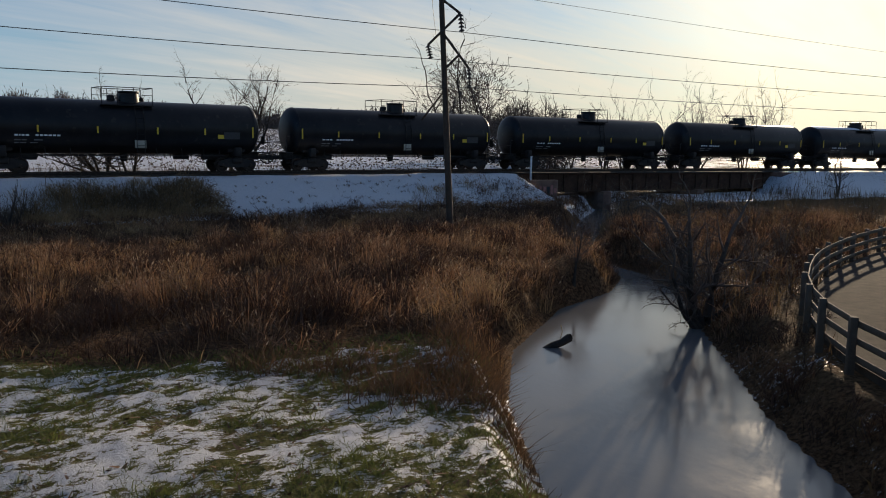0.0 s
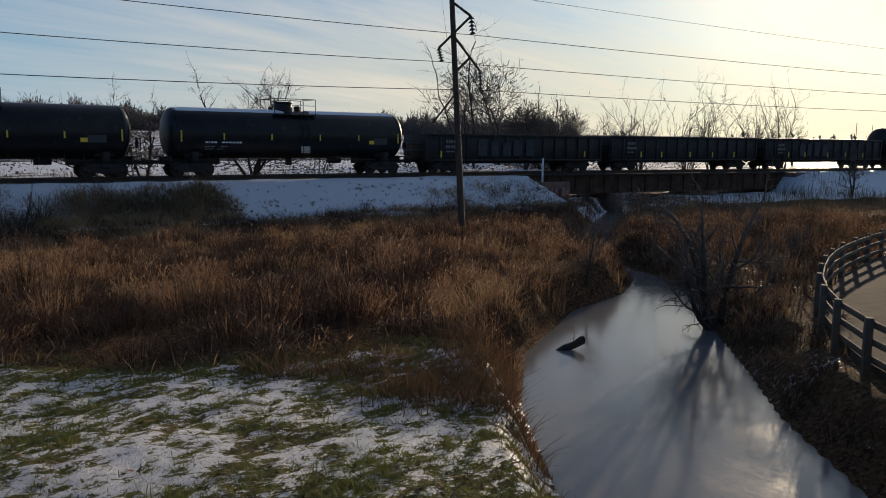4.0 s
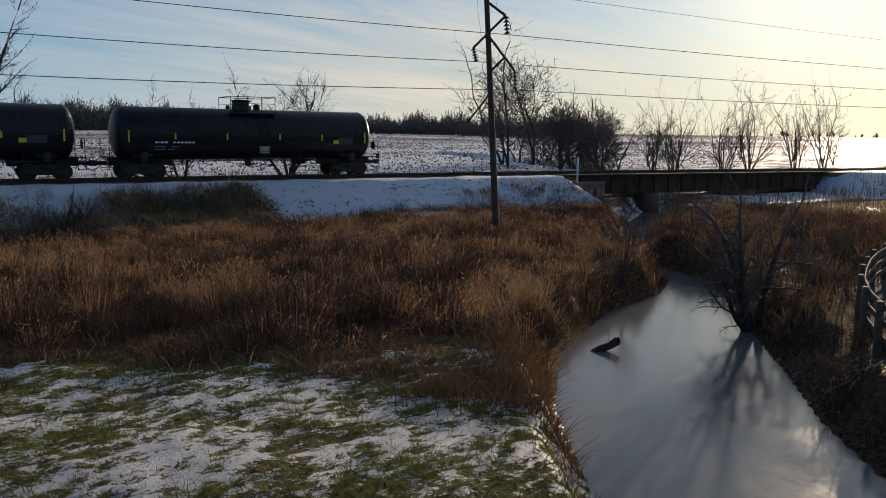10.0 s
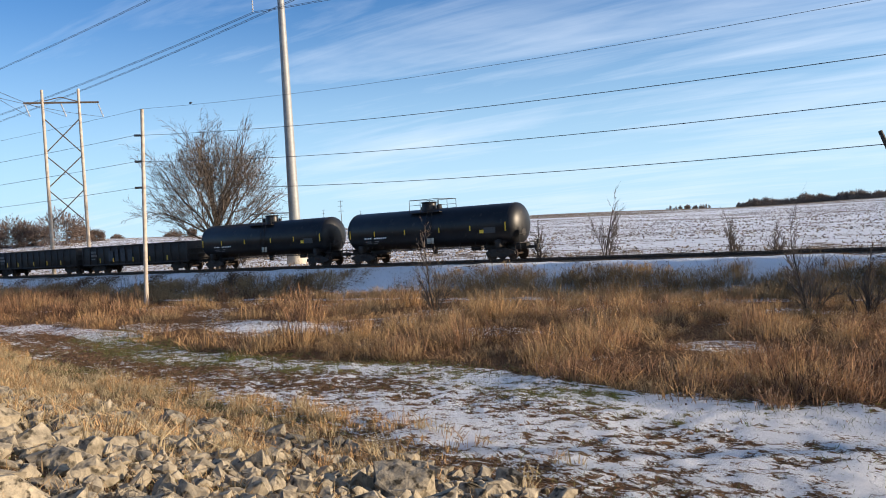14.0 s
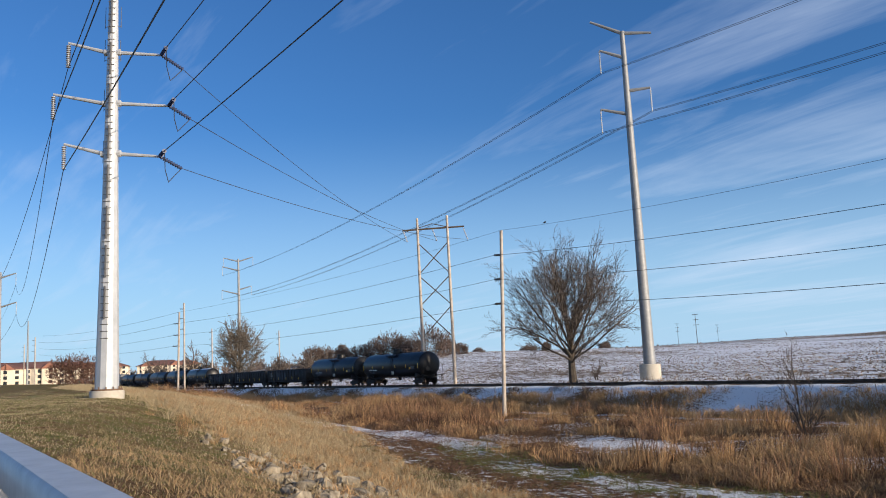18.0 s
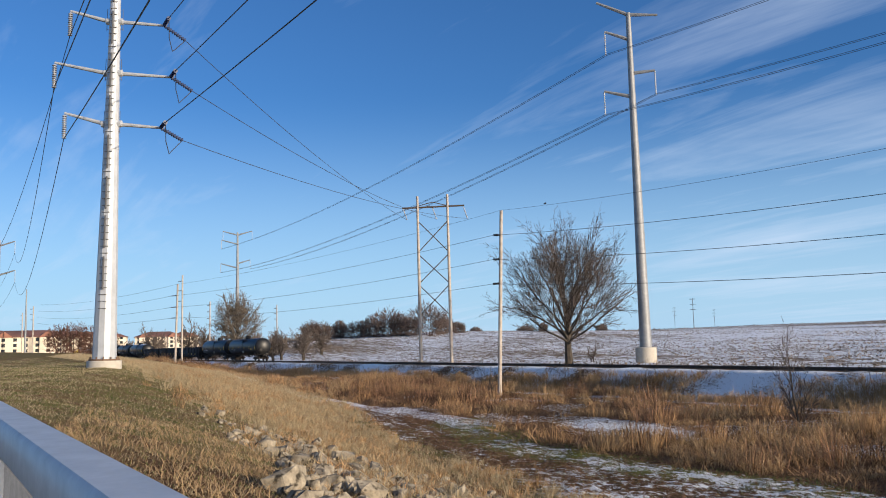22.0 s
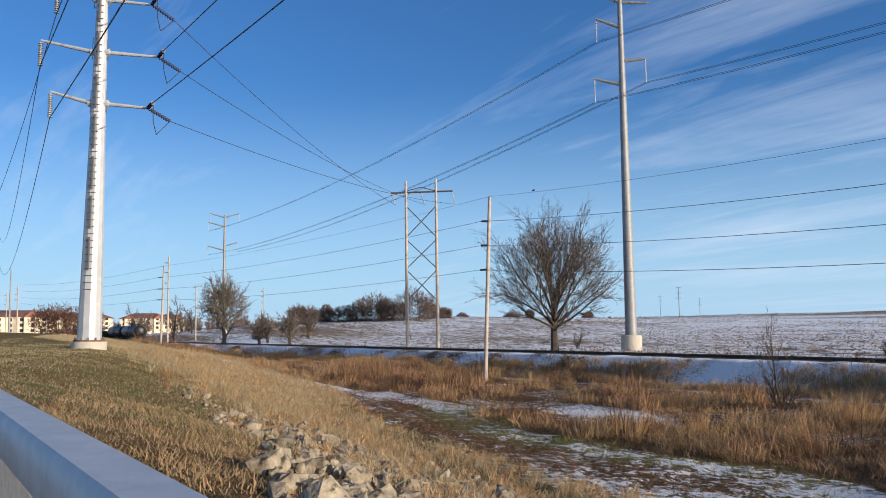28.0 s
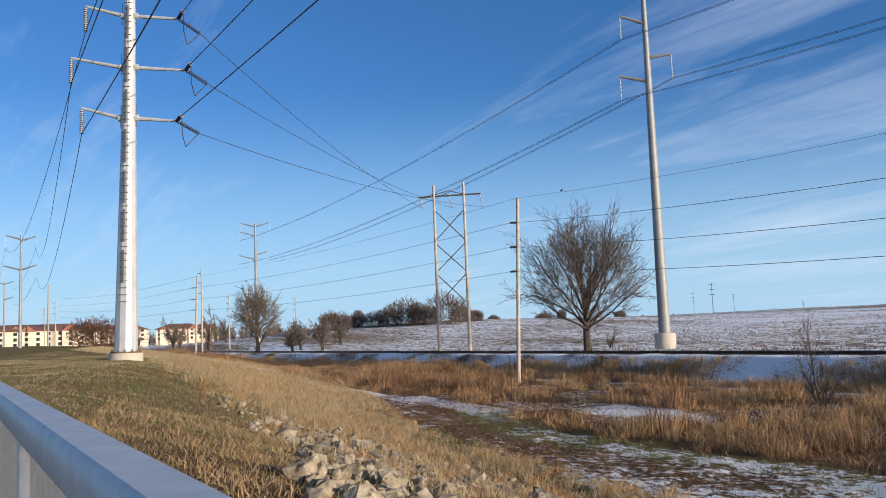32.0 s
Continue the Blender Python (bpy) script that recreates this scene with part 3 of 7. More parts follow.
def ground_material():
    m = bpy.data.materials.new("ground_cover")
    m.use_nodes = True
    nt = m.node_tree
    N, L = nt.nodes.new, nt.links.new
    b = nt.nodes["Principled BSDF"]
    at = N("ShaderNodeAttribute"); at.attribute_name = "cover"
    sep = N("ShaderNodeSeparateColor")
    L(at.outputs["Color"], sep.inputs[0])
    tc = N("ShaderNodeTexCoord")

    def noise_of(scale, detail=6, rough=0.65, stretch=None, turn=0):
        n = N("ShaderNodeTexNoise")
        n.inputs["Scale"].default_value, n.inputs["Detail"].default_value, n.inputs["Roughness"].default_value = scale, detail, rough
        if stretch:
            mp = N("ShaderNodeMapping"); mp.inputs["Scale"].default_value = stretch
            mp.inputs["Rotation"].default_value = (0, 0, radians(turn))
            L(tc.outputs["Object"], mp.inputs["Vector"]); L(mp.outputs[0], n.inputs["Vector"])
        else:
            L(tc.outputs["Object"], n.inputs["Vector"])
        return n.outputs["Fac"]

    def mixc(f, a, bb):
        x = N("ShaderNodeMix"); x.data_type = "RGBA"
        for sock, v in (("Factor", f), ("A", a), ("B", bb)):
            if isinstance(v, tuple):
                x.inputs[sock].default_value = (*v, 1)
            elif isinstance(v, float):
                x.inputs[sock].default_value = v
            else:
                L(v, x.inputs[sock])
        return x.outputs["Result"]

    def ramp(v, a, bb):
        r = N("ShaderNodeMapRange"); r.interpolation_type = "SMOOTHSTEP"
        r.inputs["From Min"].default_value, r.inputs["From Max"].default_value = a, bb
        L(v, r.inputs["Value"])
        return r.outputs[0]

    def math2(op, a, bb):
        x = N("ShaderNodeMath"); x.operation = op
        for k, v in enumerate((a, bb)):
            if isinstance(v, float):
                x.inputs[k].default_value = v
            else:
                L(v, x.inputs[k])
        return x.outputs[0]

    grain = noise_of(9.0)
    coarse = noise_of(0.9)
    soil = mixc(ramp(grain, 0.35, 0.65), (0.055, 0.032, 0.018), (0.25, 0.145, 0.078))
    strawc = mixc(ramp(noise_of(14.0), 0.35, 0.65), (0.20, 0.13, 0.06), (0.42, 0.30, 0.15))
    greenc = mixc(ramp(grain, 0.3, 0.7), (0.075, 0.076, 0.022), (0.26, 0.235, 0.09))
    c = mixc(math2("MULTIPLY", sep.outputs["Blue"], ramp(coarse, 0.25, 0.6)), soil, strawc)
    gm = ramp(math2("ADD", sep.outputs["Green"], math2("SUBTRACT", coarse, 0.5)), 0.30, 0.55)
    c = mixc(gm, c, greenc)
    c = mixc(at.outputs["Alpha"], c, soil)
    # snow lies where the patchwork allows, in streaks along the mowing
    streak = noise_of(4.4, 7, 0.72, (0.8, 1.35, 1.0), -12)
    fine = noise_of(15.0, 8, 0.80, (0.8, 1.5, 1.0), -12)
    rows = noise_of(0.45, 6, 0.80, (0.5, 1.6, 1.0), -4)
    patch = math2("ADD", math2("MULTIPLY", streak, 1.10), math2("MULTIPLY", fine, 1.05))
    patch = math2("SUBTRACT", math2("ADD", patch, math2("MULTIPLY", rows, 0.30)), 0.725)
    sm = ramp(math2("ADD", math2("SUBTRACT", sep.outputs["Red"], 0.5), patch), 0.502, 0.518)
    # stubble fields: long rows of stalks stand out of the snow
    fa = N("ShaderNodeAttribute"); fa.attribute_name = "field"
    fs = N("ShaderNodeSeparateColor"); L(fa.outputs["Color"], fs.inputs[0])
    bands = noise_of(0.035, 9, 0.76, (0.16, 1.0, 1.0), -5)
    drill = noise_of(0.9, 7, 0.76, (0.5, 1.0, 1.0), -5)
    lies = math2("SUBTRACT", math2("ADD", math2("MULTIPLY", bands, 0.8), math2("MULTIPLY", drill, 1.0)), math2("MULTIPLY", fs.outputs["Green"], 0.24))
    stub = mixc(ramp(drill, 0.35, 0.65), (0.13, 0.095, 0.07), (0.36, 0.28, 0.20))
    c = mixc(fs.outputs["Red"], c, stub)
    sx = N("ShaderNodeMix"); L(fs.outputs["Red"], sx.inputs["Factor"]); L(sm, sx.inputs["A"]); L(ramp(lies, 0.77, 0.85), sx.inputs["B"])
    sm = sx.outputs["Result"]
    snowc = mixc(ramp(fine, 0.3, 0.7), (0.82, 0.84, 0.87), (0.92, 0.93, 0.94))
    c = mixc(sm, c, snowc)
    L(c, b.inputs["Base Color"])
    rg = N("ShaderNodeMapRange"); rg.inputs["To Min"].default_value, rg.inputs["To Max"].default_value = 0.95, 0.5
    L(sm, rg.inputs["Value"]); L(rg.outputs[0], b.inputs["Roughness"])
    hgt = math2("ADD", math2("MULTIPLY", sm, 0.35), math2("ADD", math2("MULTIPLY", streak, 0.9), math2("ADD", math2("MULTIPLY", fine, 0.6), math2("MULTIPLY", grain, 0.4))))
    bp = N("ShaderNodeBump"); bp.inputs["Strength"].default_value = 1.0; bp.inputs["Distance"].default_value = 0.14
    L(hgt, bp.inputs["Height"]); L(bp.outputs[0], b.inputs["Normal"])
    sp = N("ShaderNodeMapRange"); sp.inputs["To Min"].default_value, sp.inputs["To Max"].default_value = 0.05, 0.45
    L(sm, sp.inputs["Value"]); L(sp.outputs[0], b.inputs["Specular IOR Level"])
    return m


def build_water():
    m = bpy.data.materials.new("stream_water")
    m.use_nodes = True
    nt = m.node_tree
    N, L = nt.nodes.new, nt.links.new
    b = nt.nodes["Principled BSDF"]
    b.inputs["Base Color"].default_value = (0.19, 0.185, 0.175, 1)
    b.inputs["Roughness"].default_value = 0.16
    b.inputs["IOR"].default_value = 1.33
    tc = N("ShaderNodeTexCoord")
    n = N("ShaderNodeTexNoise"); n.inputs["Scale"].default_value, n.inputs["Detail"].default_value = 5.0, 5
    n2 = N("ShaderNodeTexNoise"); n2.inputs["Scale"].default_value, n2.inputs["Detail"].default_value = 0.7, 3
    L(tc.outputs["Object"], n.inputs["Vector"]); L(tc.outputs["Object"], n2.inputs["Vector"])
    a = N("ShaderNodeMath"); a.operation = "ADD"
    L(n.outputs["Fac"], a.inputs[0]); L(n2.outputs["Fac"], a.inputs[1])
    bp = N("ShaderNodeBump"); bp.inputs["Strength"].default_value = 0.06; bp.inputs["Distance"].default_value = 0.05
    L(a.outputs[0], bp.inputs["Height"]); L(bp.outputs[0], b.inputs["Normal"])
    rr = N("ShaderNodeMapRange"); rr.inputs["From Min"].default_value, rr.inputs["From Max"].default_value = 0.35, 0.7
    rr.inputs["To Min"].default_value, rr.inputs["To Max"].default_value = 0.08, 0.16
    L(n2.outputs["Fac"], rr.inputs["Value"]); L(rr.outputs[0], b.inputs["Roughness"])
    vs, fs = [], []
    for i, ((x, y), hw) in enumerate(zip(STREAM, STREAM_W)):
        a, c = STREAM[max(i - 1, 0)], STREAM[min(i + 1, len(STREAM) - 1)]
        dx, dy = c[0] - a[0], c[1] - a[1]
        l = math.hypot(dx, dy)
        for k in (-1, 1):
            vs.append((x - k * dy / l * (hw + 2.2), y + k * dx / l * (hw + 2.2), 0.0))
        if i:
            fs.append((2 * i - 2, 2 * i, 2 * i + 1, 2 * i - 1))
    sh = Shape().add(vs, fs)
    ob = part("water", sh, m, smooth=0)
    tagged(ob, "calm grey stream reflecting a bright hazy sky", "stream", kind="structure")


build_ground()
build_water()


# ---- the track ----
def sweep(prof, s0, s1, step, off, z):
    """A section (across, up) swept along the line at a sideways offset."""
    sh = Shape()
    n = len(prof)
    S = np.arange(s0, s1 + 1e-6, step)
    vs, fs = [], []
    for s in S:
        x, y, a = track_at(s)
        nx, ny = -math.sin(a), math.cos(a)
        for u, v in prof:
            vs.append((x + nx * (off + u), y + ny * (off + u), z + v))
    for k in range(len(S) - 1):
        for i in range(n):
            j = (i + 1) % n
            fs.append((k * n + i, k * n + n + i, k * n + n + j, k * n + j))
    return sh.add(vs, fs)


RAIL_PROF = [(-0.07, -0.17), (0.07, -0.17), (0.07, -0.15), (0.012, -0.13), (0.012, -0.04), (0.036, -0.035), (0.036, 0.0), (-0.036, 0.0), (-0.036, -0.035), (-0.012, -0.04), (-0.012, -0.13), (-0.07, -0.15)]


def build_track():
    line = thing("railway_track", "dark steel rails on creosoted ties along the embankment", "railway track", kind="structure")
    for off in (-0.755, 0.755):
        part("rail", sweep(RAIL_PROF, -420, 330, 3.0, off, RAIL_Z), M_RAIL, line)
    rng = random.Random(4)
    near, rest = [], Shape()
    proto = Shape().box(-0.115, 0.115, -1.3, 1.3, -0.17, 0, c=0.012).mesh("tie", M_TIE, 0)
    s = -420.0
    while s < 330:
        x, y, a = track_at(s)
        m = pose(x, y, RAIL_Z - 0.165, 0, 0, math.degrees(a) + rng.uniform(-1.5, 1.5))
        if -58 < s + 60 < 58 * 1.2:
            o = part("tie", proto, M_TIE, line, m=m)
        else:
            rest.box(-0.115, 0.115, -1.3, 1.3, -0.17, 0, m=m)
        s += 0.52
    tagged(part("tie_rows", rest, M_TIE, line, smooth=0), kind="stuff")
    # bed of ballast under the ties
    part("ballast_bed", sweep([(-1.75, -0.30), (1.75, -0.30), (1.45, -0.20), (-1.45, -0.20)], -420, 330, 3.0, 0, RAIL_Z), M_BALLAST, line)


M_BALLAST = mat("dark_ballast", (0.05, 0.045, 0.04), (0.13, 0.12, 0.11), rough=0.95, scale=8, bump=0.8, bscale=14)


def build_rail_bridge():
    br = thing("rail_bridge", "low rusted plate girder bridge over the stream", "bridge", kind="structure")
    x0, x1 = 34.6, 66.2
    for y in (52.3, 55.9):
        yy = y
        g = Shape()
        g.box(x0 + 1.2, x1 - 1.0, yy - 0.03, yy + 0.03, 1.55, 2.85)
        g.box(x0 + 1.2, x1 - 1.0, yy - 0.2, yy + 0.2, 2.85, 2.93, c=0.01)
        g.box(x0 + 1.2, x1 - 1.0, yy - 0.2, yy + 0.2, 1.48, 1.55, c=0.01)
        part("girder", g, M_GIRDER, br)
        k = x0 + 2
        while k < x1 - 1.5:
            part("stiffener", Shape().box(k, k + 0.06, yy - 0.17, yy - 0.032, 1.56, 2.84), M_GIRDER, br)
            k += 1.45
    part("deck", Shape().box(x0 + 1.2, x1 - 1.0, 51.9, 56.4, 2.935, 3.02, c=0.02), M_TIE, br)
    for xa, xb in ((x0 - 0.9, x0 + 1.2), (x1 - 1.0, x1 + 1.2)):
        part("abutment", Shape().box(xa, xb, 50.9, 57.4, -0.2, 2.95, c=0.06), M_ABUT, br, "rusty red abutment with faded graffiti")
    part("wing_wall", Shape().box(x0 + 0.9, x0 + 4.3, 50.2, 50.65, 0.0, 2.55, c=0.05), M_ABUT, br)
    for xm in (45.0, 55.6):
        part("pier", Shape().box(xm - 0.45, xm + 0.45, 51.6, 56.6, -0.5, 1.48, c=0.05), M_ABUT, br)
    rng = random.Random(3)
    for k in range(9):
        x = x0 + 1.2 + 0.34 * k
        w = rng.uniform(0.14, 0.26)
        part("graffiti_mark", Shape().box(x, x + w, 50.17, 50.196, 1.55 - 0.12 * (k % 2), 2.2 - rng.uniform(0, 0.3)), M_GRAFFITI_R if k % 3 else M_GRAFFITI, br)


M_GRAFFITI_R = mat("pale_red_graffiti", (0.36, 0.12, 0.10), (0.46, 0.22, 0.18), rough=0.8, scale=3, bump=0)


def bridge_marker(x, y):
    p = thing("bridge_marker", "white painted marker post beside the track", "marker post", pose(x, y, land_z(x, y)), group="bridge markers")
    h = 4.25 - land_z(x, y)
    part("post", Shape().box(-0.06, 0.06, -0.05, 0.05, -0.3, h, c=0.01), M_WHITE, p)
    part("cap", Shape().box(-0.075, 0.075, -0.065, 0.065, h, h + 0.04, c=0.01), M_WHITE, p)


build_track()
build_rail_bridge()
bridge_marker(36.9, 51.0)
bridge_marker(35.4, 58.2)


# ---- the train ----
def truck(parent, x):
    """A two-axle truck at x under a car."""
    t = part("truck", Shape().box(x - 0.32, x + 0.32, -1.12, 1.12, 0.52, 0.86, c=0.05), M_IRON, parent)
    for sy in (-1, 1):
        y = sy * 1.0
        f = Shape()
        f.add([(x - 1.25, y - .06, .42), (x - 1.25, y + .06, .42), (x - 1.2, y - .06, .62), (x - 1.2, y + .06, .62), (x - .5, y - .06, .82), (x - .5, y + .06, .82), (x + .5, y - .06, .82), (x + .5, y + .06, .82),
               (x + 1.2, y - .06, .62), (x + 1.2, y + .06, .62), (x + 1.25, y - .06, .42), (x + 1.25, y + .06, .42), (x + .45, y - .06, .26), (x + .45, y + .06, .26), (x - .45, y - .06, .26), (x - .45, y + .06, .26)],
              [(0, 2, 4, 6, 8, 10, 12, 14)[::-1], (1, 3, 5, 7, 9, 11, 13, 15), (0, 1, 3, 2), (2, 3, 5, 4), (4, 5, 7, 6), (6, 7, 9, 8), (8, 9, 11, 10), (10, 11, 13, 12), (12, 13, 15, 14), (14, 15, 1, 0)])
        part("side_frame", f, M_IRON, t, smooth=0)
        for k in (-0.2, 0.0, 0.2):
            part("spring", Shape().rod((x + k, y * 0.99, 0.33), (x + k, y * 0.99, 0.6), 0.07, n=8), M_WHEEL, t)
    for ax in (-0.89, 0.89):
        w = Shape()
        for sy in (-1, 1):
            w.lathe([(sy * 0.68, 0.08), (sy * 0.69, 0.45), (sy * 0.72, 0.455), (sy * 0.73, 0.42), (sy * 0.82, 0.415), (sy * 0.82, 0.36), (sy * 0.78, 0.33), (sy * 0.78, 0.16), (sy * 0.84, 0.13), (sy * 1.08, 0.09)], 20, "y", (x + ax, 0, 0.42))
        w.rod((x + ax, -0.7, 0.42), (x + ax, 0.7, 0.42), 0.08)
        part("wheelset", w, M_WHEEL, t)
    return t


def coupler(parent, sx, L):
    c = Shape()
    c.box(*sorted((sx * (L / 2 - 0.75), sx * (L / 2 - 0.18))), -0.09, 0.09, 0.75, 0.97, c=0.03)
    c.box(*sorted((sx * (L / 2 - 0.24), sx * (L / 2 + 0.05))), -0.15, 0.15, 0.70, 1.02, c=0.06)
    part("coupler", c, M_IRON, parent)
    h = [(sx * (L / 2 - 0.5), 0.3, 0.8), (sx * (L / 2 - 0.25), 0.32, 0.55), (sx * (L / 2 - 0.02), 0.2, 0.45)]
    part("air_hose", Shape().line(h, 0.035, 6), M_IRON, parent)


def lettering(parent, x, z, y, widths, h, m, gap=0.06):
    """Stencilled marks too small to matter as words: a bar for each."""
    for w in widths:
        if w > 0:
            part("stencil_mark", Shape().box(x, x + w, y - 0.006, y, z, z + h), m, parent)
        x += abs(w) + gap


def tank_car(L, snow_top=False, flip=1, plate=True):
    """A tank car; x along the train, z from the rail."""
    car = thing("tank_car", "black tank car with yellow side stripes on the rails", "tank car", group="train cars")
    R, zc, half = 1.53, 2.58, L / 2 - 0.95
    prof = [(-half + 0.62 * (1 - math.cos(a)), max(0.03, R * math.sin(a))) for a in [i / 8 * math.pi / 2 for i in range(9)]]
    full = prof + [(-h, r) for h, r in prof[::-1]]
    part("tank", Shape().lathe(full, 40, "x", (0, 0, zc)), M_TANK, car, "glossy black barrel with domed heads", smooth=30)
    for sx in (-1, 1):
        part("girth_seam", Shape().lathe([(sx * (half - 0.66) - 0.03, R + 0.004), (sx * (half - 0.66) - 0.03, R + 0.014), (sx * (half - 0.66) + 0.03, R + 0.014), (sx * (half - 0.66) + 0.03, R + 0.004)], 40, "x", (0, 0, zc)), M_TANK, car)
    # stub sills and bolsters
    for sx in (-1, 1):
        b = Shape()
        b.box(*sorted((sx * (L / 2 - 0.8), sx * (L / 2 - 4.4))), -0.28, 0.28, 0.72, 1.22, c=0.03)
        b.box(*sorted((sx * (L / 2 - 2.35), sx * (L / 2 - 2.75))), -1.35, 1.35, 0.92, 1.5, c=0.04)
        b.box(*sorted((sx * (L / 2 - 2.0), sx * (L / 2 - 3.1))), -0.95, 0.95, 1.2, 1.62, c=0.03)
        part("bolster", b, M_IRON, car)
        p = Shape()
        p.box(*sorted((sx * (L / 2 - 0.62), sx * (L / 2 - 1.15))), -1.45, 1.45, 1.16, 1.22, c=0.01)
        part("end_platform", p, M_IRON, car)
        e = Shape()
        for yy in (-1.4, 1.4):
            e.rod((sx * (L / 2 - 0.66), yy, 1.2), (sx * (L / 2 - 0.66), yy, 2.25), 0.022, n=6)
            e.rod((sx * (L / 2 - 0.66), yy, 2.25), (sx * (L / 2 - 0.95), yy * 0.86, 2.25), 0.022, n=6)
            for q in (0.55, 0.82, 1.05):
                e.rod((sx * (L / 2 - 0.62), yy, q), (sx * (L / 2 - 1.05), yy, q), 0.022, n=6)
            e.rod((sx * (L / 2 - 0.62), yy, 0.5), (sx * (L / 2 - 0.62), yy, 1.2), 0.022, n=6)
            e.rod((sx * (L / 2 - 1.05), yy, 0.5), (sx * (L / 2 - 1.05), yy, 1.2), 0.022, n=6)
        e.rod((sx * (L / 2 - 0.66), -1.4, 1.85), (sx * (L / 2 - 0.66), 1.4, 1.85), 0.022, n=6)
        part("end_handrail", e, M_IRON, car)
        coupler(car, sx, L)
        truck(car, sx * (L / 2 - 2.55))
    part("brake_wheel", Shape().lathe([(0.0, 0.05), (0.01, 0.28), (0.05, 0.28), (0.06, 0.05)], 16, "x", (L / 2 - 0.72, -0.7, 1.95)), M_IRON, car)
    # manway housing and its platform
    top = zc + R
    h = part("manway_housing", Shape().lathe([(top - 0.12, 0.62), (top + 0.10, 0.60), (top + 0.42, 0.56), (top + 0.50, 0.62), (top + 0.56, 0.60), (top + 0.58, 0.15)], 24, "z", (0.35 * flip, 0, 0)), M_TANK, car)
    part("valve_cap", Shape().lathe([(top - 0.1, 0.22), (top + 0.25, 0.2), (top + 0.33, 0.12)], 14, "z", (-0.62 * flip, 0, 0)), M_IRON, car)
    part("vent_cap", Shape().lathe([(top - 0.1, 0.14), (top + 0.18, 0.13), (top + 0.24, 0.06)], 12, "z", (1.15 * flip, 0.2, 0)), M_IRON, car)
    pf = Shape()
    for yy in (-0.95, 0.95):
        pf.box(-1.45, 1.45, yy - 0.28, yy + 0.28, top - 0.30, top - 0.26)
        for xx in (-1.4, -0.55 * flip, 0.35 * flip, 1.4):
            pf.rod((xx, yy * 1.22, top - 0.28), (xx, yy * 1.22, top + 0.72), 0.022, n=6)
        pf.rod((-1.4, yy * 1.22, top + 0.72), (1.4, yy * 1.22, top + 0.72), 0.025, n=6)
        pf.rod((-1.4, yy * 1.22, top + 0.32), (1.4, yy * 1.22, top + 0.32), 0.018, n=6)
    for xx in (-1.4, 1.4):
        pf.rod((xx, -1.16, top + 0.72), (xx, 1.16, top + 0.72), 0.022, n=6)
    part("platform_railing", pf, M_IRON, car)
    for sy in (-1, 1):
        ld = Shape()
        for xx in (0.35, 0.80):
            ld.line([(xx, sy * 1.58, 1.15), (xx, sy * 1.6, 2.6), (xx, sy * 1.42, 3.4), (xx, sy * 1.16, top - 0.2)], 0.022, 6)
        for k in range(9):
            z = 1.25 + 0.31 * k
            yy = 1.60 if z < 2.7 else 1.60 - 0.44 * ((z - 2.6) / 1.3) ** 1.4
            ld.rod((0.35, sy * yy, z), (0.80, sy * yy, z), 0.016, n=6)
        part("ladder", ld, M_IRON, car)
        # running pipes, valve skid
        part("running_pipe", Shape().rod((-half + 2.4, sy * 1.2, 0.98), (half - 2.4, sy * 1.2, 0.98), 0.03, n=6), M_IRON, car)
        for k in (-5.6, -4.4, -3.1, -1.6, 1.6, 3.1, 4.4, 5.4):
            part("pipe_hanger", Shape().rod((k, sy * 1.2, 0.8 if abs(k) > 3 else 0.96), (k, sy * 0.9, 1.45), 0.025, n=5), M_IRON, car)
        for k, x in enumerate((-half + 0.75, -4.8, -1.75, 1.55, 4.35, half - 0.75)):
            hh = 0.62 if k in (0, 5) else 0.34
            part("side_stripe", Shape().box(x - 0.045, x + 0.045, sy * (R + 0.012) - 0.006, sy * (R + 0.012) + 0.006, 2.42 - hh / 2 - 0.02, 2.42 + hh / 2 + 0.02), M_YELLOW, car)
        if plate:
            part("placard_holder", Shape().box(-0.32 + 0.6, 0.32 + 0.6, sy * 1.40 - 0.01, sy * 1.40 + 0.01, 1.42, 1.86, c=0.004), M_PLACARD, car, "pale placard")
            part("warning_panel", Shape().box(5.15, 5.75, sy * 1.525 - 0.006, sy * 1.525 + 0.006, 2.02, 2.26), M_YELLOW, car, "yellow warning panel")
    # stencils on both sides
    for sy in (-1, 1):
        x0 = -half + 2.2
        for row, (z, h, widths) in enumerate(((2.02, 0.24, [0.17, 0.06, 0.14, 0.17, -0.2, 0.16, 0.16, 0.16, 0.16, 0.16, 0.16]), (1.78, 0.09, [0.3, 0.24, -0.25, 0.42]), (1.64, 0.09, [0.22, 0.3, -0.1, 0.36]))):
            yy = math.sqrt(max(0.1, R * R - (z - zc) ** 2)) + 0.03
            lettering(car, x0, z, sy * yy + 0.003, widths, h, M_LETTER if row == 0 else M_STENCIL, 0.055)
        part("data_panel", Shape().box(half - 2.6, half - 1.6, sy * 1.53 - 0.006, sy * 1.53 + 0.006, 2.0, 2.42), M_STENCIL_D, car)
    v = Shape()
    v.lathe([(0.62, 0.16), (0.70, 0.2), (1.0, 0.22), (1.15, 0.3)], 14, "z")
    v.box(-0.45, 0.45, -0.5, 0.5, 0.72, 0.78, c=0.01)
    part("bottom_outlet", v, M_IRON, car)
    part("brake_cylinder", Shape().rod((3.1, 0.55, 0.9), (4.0, 0.55, 0.9), 0.19, n=12), M_IRON, car)
